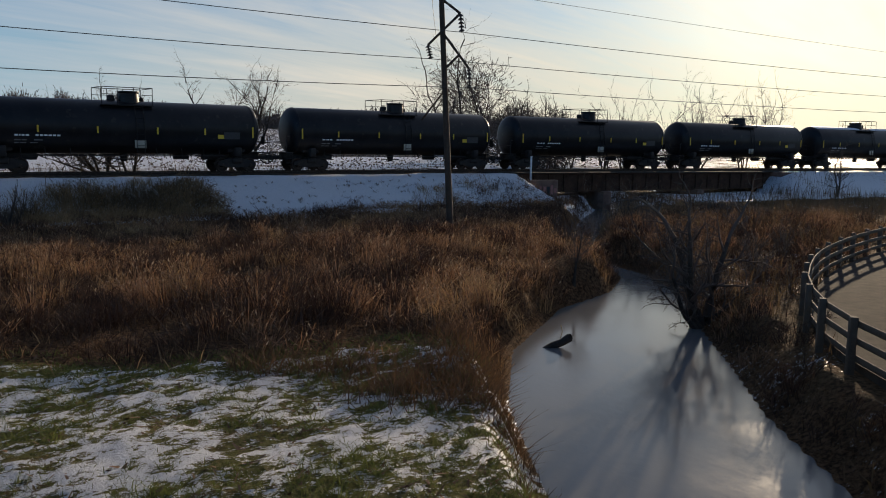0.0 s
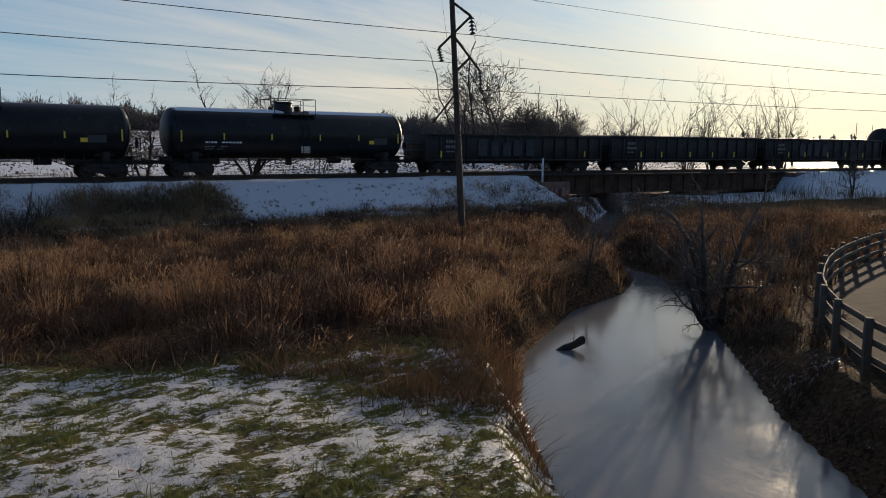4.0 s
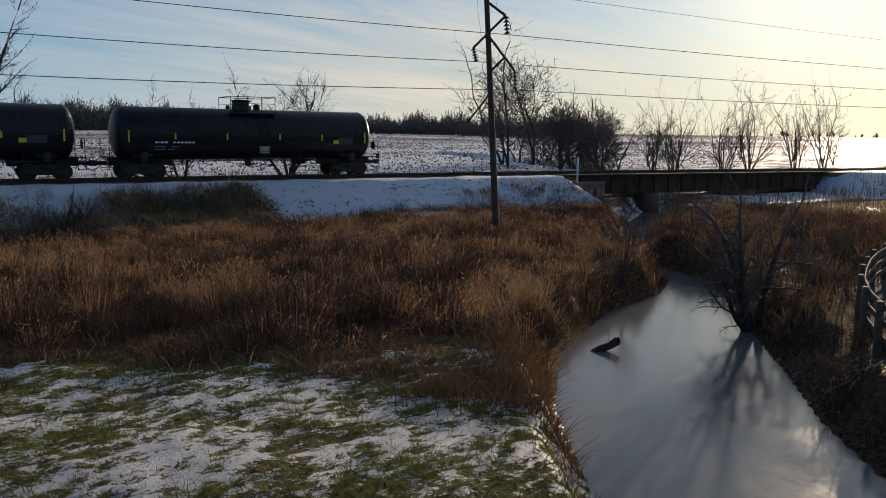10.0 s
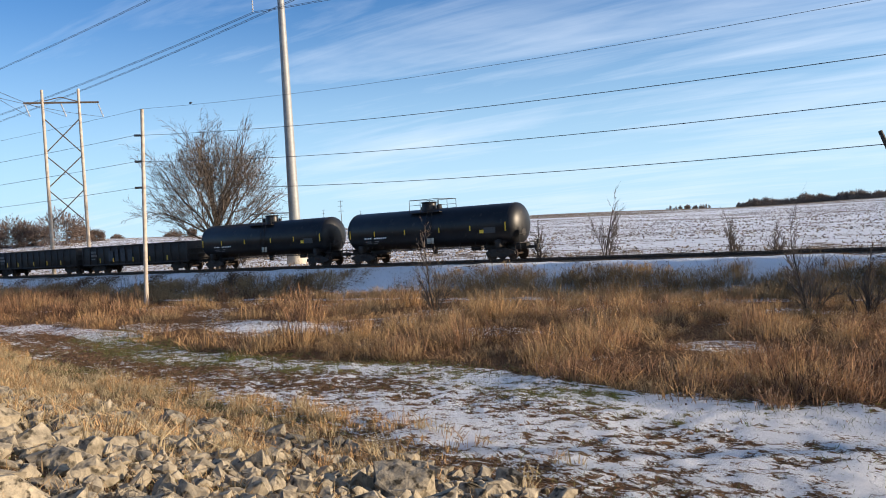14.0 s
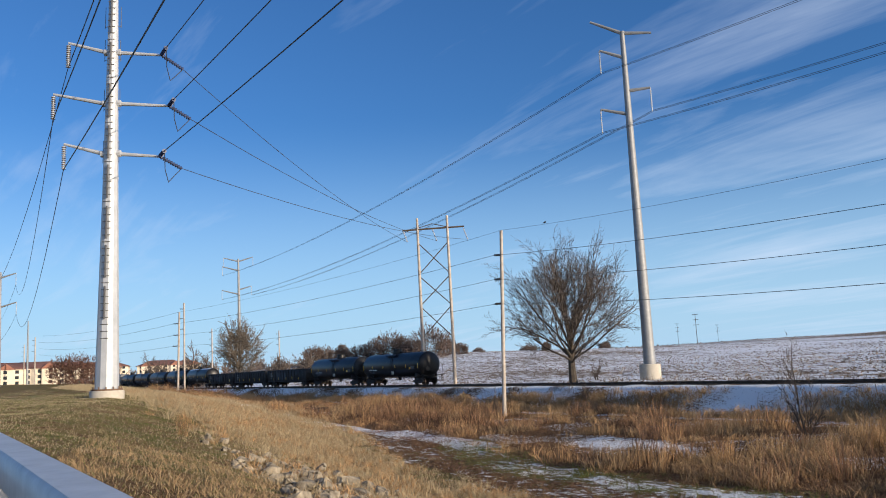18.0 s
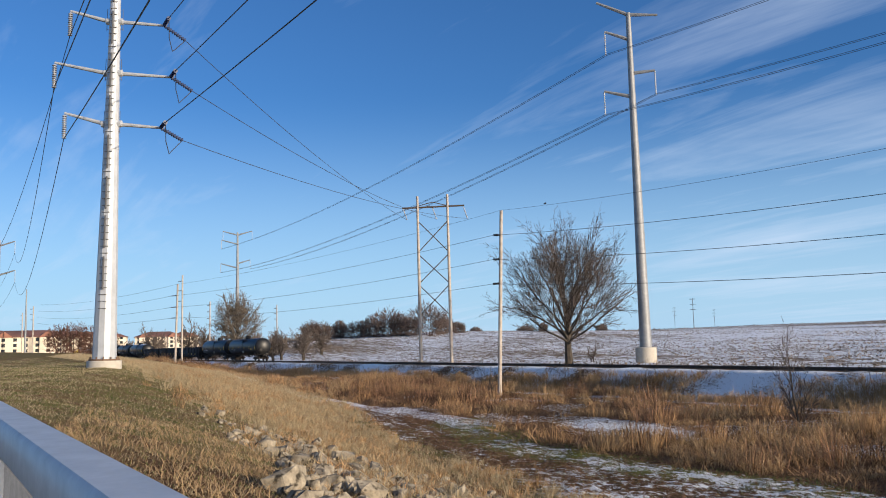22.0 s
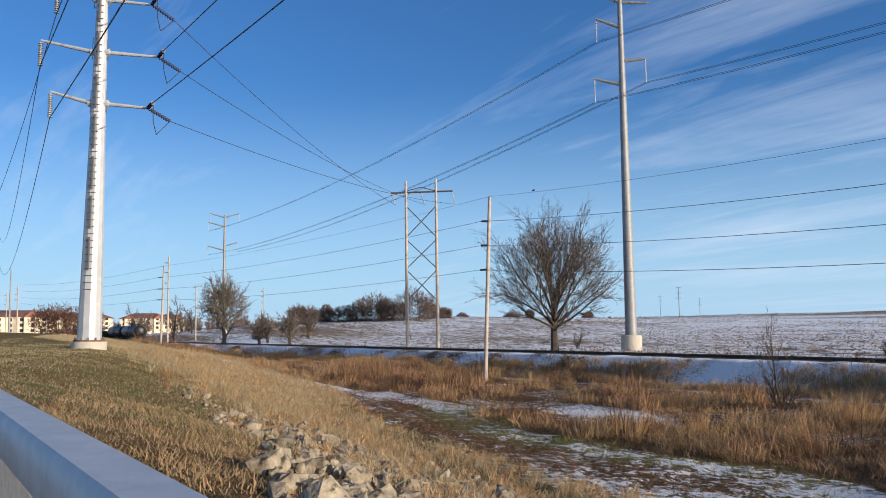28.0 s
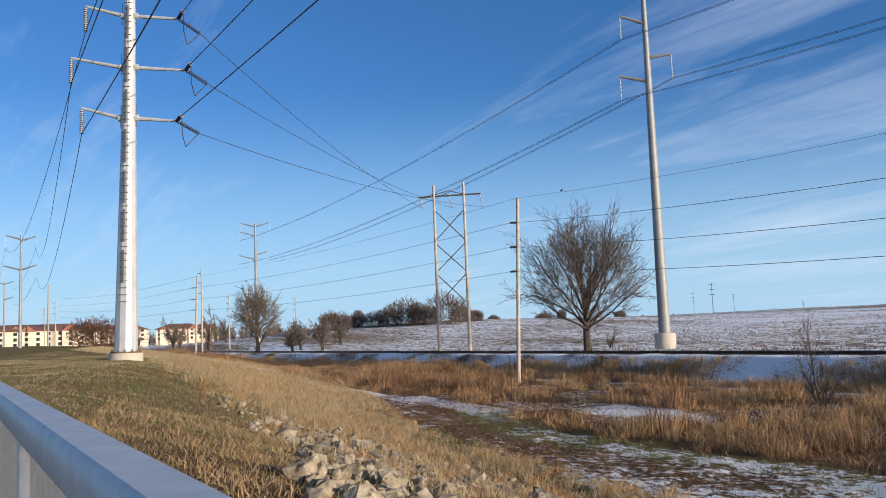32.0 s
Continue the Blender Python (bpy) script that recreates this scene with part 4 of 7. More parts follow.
    if snow_top:
        sh = Shape()
        vs, fs = [], []
        for i in range(27):
            x = -half + 0.6 + (2 * half - 1.2) * i / 26
            for k in range(7):
                a = (k - 3) / 3 * 0.5
                rr = R + (0.05 if 0 < k < 6 and 0 < i < 26 else 0.003)
                vs.append((x, rr * math.sin(a), zc + rr * math.cos(a)))
        for i in range(26):
            if 11 < i < 15:
                continue
            for k in range(6):
                fs.append((i * 7 + k, i * 7 + 7 + k, i * 7 + 8 + k, i * 7 + k + 1))
        part("snow_cap", sh.add(vs, fs), M_SNOW, car, "thin snow along the top")
    return car


M_PLACARD = mat("pale_placard", (0.42, 0.40, 0.33), (0.5, 0.48, 0.4), rough=0.6, scale=10, bump=0)
M_STENCIL = mat("faint_stencil", (0.12, 0.12, 0.12), (0.2, 0.2, 0.2), rough=0.6, scale=20, bump=0)
M_STENCIL_D = mat("dim_data_panel", (0.035, 0.035, 0.035), (0.06, 0.06, 0.06), rough=0.6, scale=20, bump=0)
M_SNOW = mat("snow", (0.75, 0.77, 0.8), (0.85, 0.86, 0.88), rough=0.6, scale=3, bump=0.3)


def gondola(L, top, graffiti, stripes):
    car = thing("gondola_car", "black ribbed gondola car with faded graffiti", "gondola car", group="train cars")
    hl = L / 2 - 0.55
    w = 1.5
    part("floor", Shape().box(-hl, hl, -w + 0.05, w - 0.05, 1.02, 1.14, c=0.02), M_GONDOLA, car)
    for sy in (-1, 1):
        part("side_wall", Shape().box(-hl, hl, *sorted((sy * (w - 0.05), sy * w)), 1.0, top, c=0.01), M_GONDOLA, car)
        part("top_chord", Shape().box(-hl, hl, *sorted((sy * (w - 0.09), sy * (w + 0.09))), top, top + 0.14, c=0.03), M_GONDOLA, car)
        part("side_sill", Shape().box(-hl, hl, *sorted((sy * (w - 0.02), sy * (w + 0.08))), 0.86, 1.0, c=0.02), M_GONDOLA, car)
        n = 14
        for k in range(n + 1):
            x = -hl + 0.1 + (2 * hl - 0.2) * k / n
            part("side_post", Shape().box(x - 0.075, x + 0.075, *sorted((sy * w, sy * (w + 0.11))), 1.0, top, c=0.02), M_GONDOLA, car)
        rng = random.Random(int(L * 100) + graffiti)
        for k in range(graffiti):
            x = -hl * 0.45 + 1.05 * k + rng.uniform(-0.1, 0.1)
            part("graffiti_mark", Shape().box(x, x + rng.uniform(0.5, 0.8), sy * (w + 0.114) - 0.003, sy * (w + 0.114) + 0.003, 1.25, top - rng.uniform(0.15, 0.5)), M_GRAFFITI, car)
        for x in stripes:
            part("side_stripe", Shape().box(x - 0.06, x + 0.06, sy * (w + 0.118) - 0.004, sy * (w + 0.118) + 0.004, 1.15, 1.6), M_YELLOW, car)
        lettering(car, -hl + 1.7, 2.15, sy * (w + 0.12), [0.15, 0.15, 0.15, 0.15], 0.22, M_STENCIL)
        lettering(car, -hl + 1.65, 1.78, sy * (w + 0.12), [0.15, 0.15, 0.15, 0.15, 0.15], 0.22, M_STENCIL)
        lettering(car, -hl + 1.7, 1.5, sy * (w + 0.12), [0.3, 0.3], 0.1, M_STENCIL)
    for sx in (-1, 1):
        part("end_wall", Shape().box(*sorted((sx * (hl - 0.06), sx * hl)), -w + 0.05, w - 0.05, 1.0, top + 0.1, c=0.01), M_GONDOLA, car)
        for z in (1.5, 2.0):
            part("end_rib", Shape().box(*sorted((sx * hl, sx * (hl + 0.1))), -w + 0.1, w - 0.1, z, z + 0.16, c=0.02), M_GONDOLA, car)
        e = Shape()
        for yy in (-1.3, 1.3):
            for q in (0.55, 0.9, 1.25, 1.6, 1.95):
                e.rod((sx * (hl + 0.08), yy - 0.2, q), (sx * (hl + 0.08), yy + 0.2, q), 0.02, n=6)
            for dy in (-0.2, 0.2):
                e.rod((sx * (hl + 0.08), yy + dy, 0.5), (sx * (hl + 0.08), yy + dy, 2.1), 0.02, n=6)
        part("end_ladder", e, M_IRON, car)
        coupler(car, sx, L)
        truck(car, sx * (L / 2 - 2.6))
    part("center_sill", Shape().box(-L / 2 + 0.7, L / 2 - 0.7, -0.22, 0.22, 0.66, 1.02, c=0.03), M_IRON, car)
    for k in (-3.2, -1.1, 1.1, 3.2):
        part("cross_bearer", Shape().box(k - 0.1, k + 0.1, -1.45, 1.45, 0.78, 1.0, c=0.02), M_IRON, car)
    return car


def hopper(L):
    car = thing("hopper_car", "grey covered hopper car in the train", "hopper car", group="train cars")
    hl = L / 2 - 0.6
    sec = [(-1.5, 1.5), (-1.55, 3.6), (-1.0, 4.3), (1.0, 4.3), (1.55, 3.6), (1.5, 1.5)]
    vs = [(sx * hl, y, z) for sx in (-1, 1) for y, z in sec]
    part("body", Shape().add(vs, [tuple(range(5, -1, -1)), tuple(range(6, 12))] + [(i, (i + 1) % 6, 6 + (i + 1) % 6, 6 + i) for i in range(6)]), M_GREYCAR, car)
    for x in (-4.2, 0, 4.2):
        part("hopper_bay", Shape().add([(x - 1.7, -1.2, 1.5), (x + 1.7, -1.2, 1.5), (x + 1.7, 1.2, 1.5), (x - 1.7, 1.2, 1.5), (x - .4, -.4, .55), (x + .4, -.4, .55), (x + .4, .4, .55), (x - .4, .4, .55)],
                                       [(0, 1, 2, 3), (4, 7, 6, 5), (0, 4, 5, 1), (1, 5, 6, 2), (2, 6, 7, 3), (3, 7, 4, 0)]), M_GREYCAR, car)
    part("roof_hatch", Shape().box(-hl + 1, hl - 1, -0.5, 0.5, 4.3, 4.42, c=0.03), M_GREYCAR, car)
    for sx in (-1, 1):
        part("end_sill", Shape().box(*sorted((sx * (hl - 1.8), sx * (hl + 0.1))), -1.4, 1.4, 0.9, 1.15, c=0.02), M_IRON, car)
        coupler(car, sx, L)
        truck(car, sx * (L / 2 - 2.6))
    return car


def machine_flat(L, seed):
    """A flat car loaded with yellow track machinery."""
    car = thing("flat_car", "flat car loaded with yellow track machines", "flat car", group="train cars")
    hl = L / 2 - 0.6
    part("deck", Shape().box(-hl, hl, -1.45, 1.45, 0.85, 1.15, c=0.03), M_IRON, car)
    rng = random.Random(seed)
    x = -hl + 0.6
    while x < hl - 2.6:
        w = rng.uniform(1.6, 2.6)
        hgt = rng.uniform(1.0, 2.3)
        g = part("machine", Shape().box(x, x + w, -1.1, 1.1, 1.35, 1.35 + hgt * 0.55, c=0.08), M_MOW, car)
        part("cab", Shape().box(x + 0.15, x + w * 0.55, -0.9, 0.9, 1.35 + hgt * 0.55, 1.35 + hgt, c=0.06), M_MOW, g)
        for q in (0.25, w - 0.25):
            part("support", Shape().box(x + q - 0.15, x + q + 0.15, -1.0, 1.0, 1.15, 1.35), M_IRON, g)
        part("mast", Shape().rod((x + w - 0.2, 0.4, 1.3), (x + w + 0.15, 0.4, 1.5 + hgt), 0.07, n=6), M_MOW, g)
        x += w + rng.uniform(0.3, 0.7)
    for sx in (-1, 1):
        coupler(car, sx, L)
        truck(car, sx * (L / 2 - 2.6))
    return car


LT, LG, LN = 18.15, 18.28, 17.47
CARS = []          # the thing, its length; from the tail forward
for kind in ("tail", "tank", "gon", "gon", "ns", "snowtank", "tank2", "tank", "tank", "tank2", "hopper", "mow", "mow", "hopper", "tank"):
    if kind == "gon":
        CARS.append((gondola(LG, 2.72, 0 if len(CARS) == 3 else 4, (-5.4, -3.1, 0.2, 2.9, 5.6)), LG))
    elif kind == "ns":
        CARS.append((gondola(LN, 2.66, 5, (-6.9, 6.4)), LN))
    elif kind == "hopper":
        CARS.append((hopper(16.5), 16.5))
    elif kind == "mow":
        CARS.append((machine_flat(19.0, len(CARS)), 19.0))
    else:
        CARS.append((tank_car(LT, kind == "snowtank", -1 if kind in ("snowtank", "tail") else 1), LT))
tagged(CARS[0][0], "black tank car with yellow stripes at the train's end")
tagged(CARS[5][0], "black tank car with thin snow on top")
# a lamp box hangs on the last coupler
part("end_marker", Shape().box(LT / 2 - 0.05, LT / 2 + 0.13, -0.12, 0.12, 1.05, 1.4, c=0.03), M_IRON, CARS[0][0])
TAIL = [(0, 122.9), (2, 91.3), (3.5, 67.7), (5.5, 36.5), (7, 12.3), (8, -4.0), (9, -19.9), (11, -51.2), (13, -82.1), (14, -97.5), (15, -112.7), (17.5, -149.6), (19, -171.5), (20, -186), (22, -214.6), (23, -228.6), (25, -256), (28, -297), (32, -351)]


def tail_s(t):
    return float(np.interp(t, [a for a, _ in TAIL], [b for _, b in TAIL]))


def motions():
    times = [i * 0.8 for i in range(41)]
    front = 0.0
    for car, length in CARS:
        rows = []
        for t in times:
            s = tail_s(t) - front - length / 2
            ax, ay, _ = track_at(s - length / 2 + 2.6)
            bx, by, _ = track_at(s + length / 2 - 2.6)
            rows.append((t, pose((ax + bx) / 2, (ay + by) / 2, RAIL_Z, 0, 0, math.degrees(math.atan2(by - ay, bx - ax)))))
        walk(car, rows)
        front += length


# ---- poles, towers and wires ----
def V(*a):
    return Vector(a)


def wire(p, q, sag, r, label, n=24, kind="overhead wire"):
    p, q = Vector(p), Vector(q)
    pts = [p.lerp(q, i / n) - V(0, 0, 4 * sag * (i / n) * (1 - i / n)) for i in range(n + 1)]
    w = part("power_line", Shape().line(pts, r, 5), M_WIRE)
    return tagged(w, label, "power line", group="power lines")


def strung_discs(sh, p, q, r, n):
    """A string of insulator discs from p to q."""
    p, q = Vector(p), Vector(q)
    sh.rod(p, q, r * 0.25, n=6)
    d = (q - p) / n
    for i in range(n):
        a = p + d * (i + 0.25)
        b = p + d * (i + 0.75)
        sh.rod(a, b, r * 0.55, r, n=10)
    return sh


def build_creek_pole():
    """The dark distribution pole beside the line, leaning a little."""
    P = thing("utility_pole", "dark leaning wooden utility pole in the reeds", "utility pole", pose(20.33, 34.56, 1.0), group="utility poles")
    o = V(20.33, 34.56, 1.0)
    L = lambda *a: V(*a) - o
    part("pole", Shape().rod(V(0.03, -0.02, -0.6), L(19.74, 34.91, 12.73), 0.17, 0.12, n=12), M_DARKPOLE, P)
    at = lambda z: V(0, 0, 0).lerp(L(19.74, 34.91, 12.73), (z - 1.0) / 11.73)
    t1, t2, t3 = L(20.55, 34.43, 11.35), L(20.95, 34.19, 8.83), L(19.25, 35.18, 9.87)
    for a, b in ((at(12.0), t1), (t3, t1), (at(10.45), t2), (at(8.75), at(10.45).lerp(t2, 0.62))):
        part("cross_arm", Shape().rod(a, b, 0.065, n=6), M_DARKPOLE, P)
    for a, b in ((t1, L(20.63, 34.38, 10.49)), (t2, L(20.99, 34.17, 7.94)), (t3, L(19.39, 35.1, 9.24))):
        part("insulator", strung_discs(Shape(), a, b, 0.155, 5), M_INSUL_D, P)
    part("guy_strut", Shape().rod(at(7.8), L(19.04, 35.29, 6.37), 0.05, n=6), M_DARKPOLE, P)
    part("top_bracket", Shape().rod(at(12.6), at(12.6) + V(-0.45, 0.1, 0.05), 0.025, n=6), M_IRON, P)
    part("ground_lead", Shape().line([at(12.6) + V(-0.45, 0.1, 0.05), at(11.6) + V(-0.42, 0.12, 0), at(10.2) + V(-0.3, 0.1, 0)], 0.012, 4), M_WIRE, P)
    return [L(19.5, 35.0, 12.65) + o, V(20.63, 34.38, 10.49), V(19.39, 35.1, 9.24), V(20.99, 34.17, 7.94)]


def build_armed_pole(base, top, arms, label, r=0.16, material=None, side=(-0.38, 0.92)):
    """A bare wooden pole with short post insulators on one side."""
    b, t = Vector(base), Vector(top)
    P = thing("utility_pole", label, "utility pole", Matrix.Translation(b), group="utility poles")
    part("pole", Shape().rod(V(0, 0, -0.6), t - b, r * 1.1, r * 0.85, n=12), material or M_WOODPOLE, P)
    tips = []
    for z in arms:
        k = (z - b.z) / (t.z - b.z)
        c = (t - b) * k
        tip = c + V(side[0], side[1], 0.06) * -0.85
        part("insulator", strung_discs(Shape(), c + V(side[0], side[1], 0) * -r, tip, 0.10, 5), M_INSUL_D, P)
        tips.append(b + tip)
    return [t + V(0, 0, 0.02)] + tips


def build_big_tower():
    """The tall steel dead-end tower on its concrete footing."""
    bx, by, bz = -51.9, -3.35, 4.90
    T = thing("transmission_tower", "tall tapered grey steel transmission tower on a concrete base", "transmission tower", pose(bx, by, bz - 0.05) @ Matrix.Rotation(radians(0.75), 4, V(-0.954, 0.30, 0)))
    part("footing", Shape().lathe([(-1.6, 0.95), (0.20, 0.95), (0.24, 0.92)], 28), M_CONCRETE, T)
    part("base_plate", Shape().lathe([(0.245, 0.86), (0.33, 0.86)], 12), M_RUSTY, T)
    for k in range(12):
        a = 2 * math.pi * k / 12
        part("anchor_bolt", Shape().rod((0.77 * math.cos(a), 0.77 * math.sin(a), 0.33), (0.77 * math.cos(a), 0.77 * math.sin(a), 0.46), 0.035, n=6), M_RUSTY, T)
    part("shaft", Shape().lathe([(0.335, 0.66), (12.6, 0.43), (12.62, 0.45), (12.9, 0.43), (27.5, 0.21)], 12), M_TOWER, T, smooth=20)
    lt = V(0.30, 0.954, 0)          # across the line, toward the track
    fr = V(0.954, -0.30, 0)
    tips_r, tips_l = [], []
    zz = 3.2
    while zz < 26.5:
        rr = 0.66 - 0.45 * (zz - 0.3) / 27.0
        c = fr * (rr * 0.98) + V(0, 0, zz)
        part("climbing_peg", Shape().rod(c - lt * 0.23, c + lt * 0.23, 0.022, n=5), M_STEEL_D, T)
        zz += 0.40
    for z0, z1 in ((4.3, 6.2), (6.7, 8.6), (9.0, 10.9), (11.4, 13.4), (13.8, 15.8), (16.3, 18.4), (19, 21), (21.6, 24), (24.4, 26.5)):
        r0, r1 = 0.66 - 0.45 * (z0 - 0.3) / 27.0, 0.66 - 0.45 * (z1 - 0.3) / 27.0
        part("climbing_rail", Shape().rod(fr * (r0 + 0.03) + V(0, 0, z0), fr * (r1 + 0.03) + V(0, 0, z1), 0.055, n=5), M_STEEL_D, T)
    for z, el, er in ((14.15, 2.65, 2.75), (17.25, 3.35, 3.27), (20.45, 2.52, 2.80)):
        rr = 0.66 - 0.45 * (z - 0.3) / 27.0
        for sgn, ln in ((-1, el), (1, er)):
            a = lt * (sgn * rr * 0.8) + V(0, 0, z)
            b = lt * (sgn * (ln + 0.15)) + V(0, 0, z + (0.70 if sgn < 0 else -0.25))
            part("tower_arm", Shape().rod(a, b, 0.13, 0.075, n=8), M_TOWER, T)
            part("arm_collar", Shape().rod(lt * (sgn * rr * 0.7) + V(0, 0, z), lt * (sgn * (rr + 0.16)) + V(0, 0, z + 0.02), 0.21, n=8), M_TOWER, T)
            if sgn < 0:
                e = b + V(0, 0, -1.55)
                part("insulator", strung_discs(Shape(), b + V(0, 0, -0.1), e, 0.15, 11), M_INSUL_W, T)
                tips_l.append(e + V(bx, by, bz - 0.05))
            else:
                e1 = b + V(-0.75, 0.95, -0.34).normalized() * 1.65
                e2 = b + V(0.98, 0.22, 0.05).normalized() * 1.2
                part("insulator", strung_discs(Shape(), b, e1, 0.13, 9), M_INSUL, T)
                part("insulator", strung_discs(Shape(), b, e2, 0.13, 9), M_INSUL, T)
                part("jumper_loop", Shape().line([e2, b + V(0.5, 0.3, -0.9), b + V(0.0, 0.5, -1.55), b + V(-0.5, 0.6, -1.3), e1], 0.025, 5), M_WIRE, T)
                tips_r.append((e1 + V(bx, by, bz - 0.05), e2 + V(bx, by, bz - 0.05)))
    for z in (13.6, 16.8, 19.9, 22.0):
        for sgn in (-1, 1):
            part("ladder_rest", Shape().rod(lt * (sgn * 0.48) + V(0, 0, z), lt * (sgn * 0.46) + V(0, 0, z + 1.35), 0.018, n=5), M_STEEL_D, T)
            part("rest_clip", Shape().rod(lt * (sgn * 0.2) + V(0, 0, z + 0.1), lt * (sgn * 0.48) + V(0, 0, z + 0.1), 0.018, n=5), M_STEEL_D, T)
    lean = T.matrix_basis @ pose(-bx, -by, -(bz - 0.05))
    return [lean @ p for p in tips_l], [(lean @ p, lean @ q) for p, q in tips_r]


M_RUSTY = mat("rusty_plate", (0.12, 0.07, 0.045), (0.22, 0.14, 0.09), rough=0.85, scale=5, bump=0.2)
M_STEEL_D = mat("dark_steel", (0.10, 0.10, 0.10), (0.18, 0.18, 0.18), rough=0.6, metal=0.3, scale=6, bump=0)


def build_steel_pole(base, h, r, arms, label, along, cat="transmission pole"):
    """A slender steel pole with stub arms; arms: (height, side, reach). Gives the wire points."""
    b = Vector(base)
    P = thing("transmission_pole", label, cat, Matrix.Translation(b), group="steel poles")
    part("footing", Shape().lathe([(-1.0, r * 1.75), (0.55, r * 1.75), (0.6, r * 1.65)], 20), M_CONCRETE, P)
    part("shaft", Shape().lathe([(0.6, r), (h, r * 0.42)], 12), M_STEELPOLE, P)
    ac = Vector(along)
    out = []
    for z, sgn, reach, *more in arms:
        tip = ac * (sgn * reach) + V(0, 0, z + (more[0] if more else reach * 0.28))
        part("arm", Shape().rod(V(0, 0, z), tip, 0.22, 0.13, n=8), M_STEELPOLE, P)
        if len(more) > 1:
            out.append(b + tip)
            continue
        e = tip + V(0, 0, -2.65)
        part("insulator", strung_discs(Shape(), tip, e, 0.11, 10), M_INSUL_W, P)
        out.append(b + e)
    return out


def build_h_frame():
    a, b = V(-103.4, 31.2, 3.5), V(-102.2, 34.95, 3.5)
    F = thing("h_frame", "pale wooden H-frame pylon with crossed braces", "transmission pylon", Matrix.Translation(a))
    d = b - a
    up = V(0, 0, 1)
    for o, top in ((V(0, 0, 0), 21.3), (d, 21.5)):
        part("pole", Shape().rod(o - up * 0.8, o + up * top, 0.24, 0.16, n=10), M_WOODPOLE, F)
    ext = d.normalized()
    part("cross_arm", Shape().rod(-ext * 2.0 + up * 19.75, d + ext * 2.2 + up * 19.95, 0.12, n=6), M_DARKPOLE, F)
    part("cross_arm", Shape().rod(-ext * 0.3 + up * 19.9, d * 0.5 + up * 20.5, 0.06, n=6), M_DARKPOLE, F)
    part("cross_arm", Shape().rod(d + ext * 0.3 + up * 19.9, d * 0.5 + up * 20.5, 0.06, n=6), M_DARKPOLE, F)
    for z0, z1 in ((5.6, 9.6), (9.8, 13.6), (13.9, 18.0)):
        part("brace", Shape().rod(up * z0, d + up * z1, 0.07, n=6), M_DARKPOLE, F)
        part("brace", Shape().rod(d + up * z0, up * z1, 0.07, n=6), M_DARKPOLE, F)
    tips = []
    for c in (-ext * 1.9, d * 0.5, d + ext * 2.1):
        e = c + up * 18.2 + ext * 0.5
        part("insulator", strung_discs(Shape(), c + up * 19.75, e, 0.12, 9), M_INSUL_W, F)
        tips.append(a + e)
    return tips


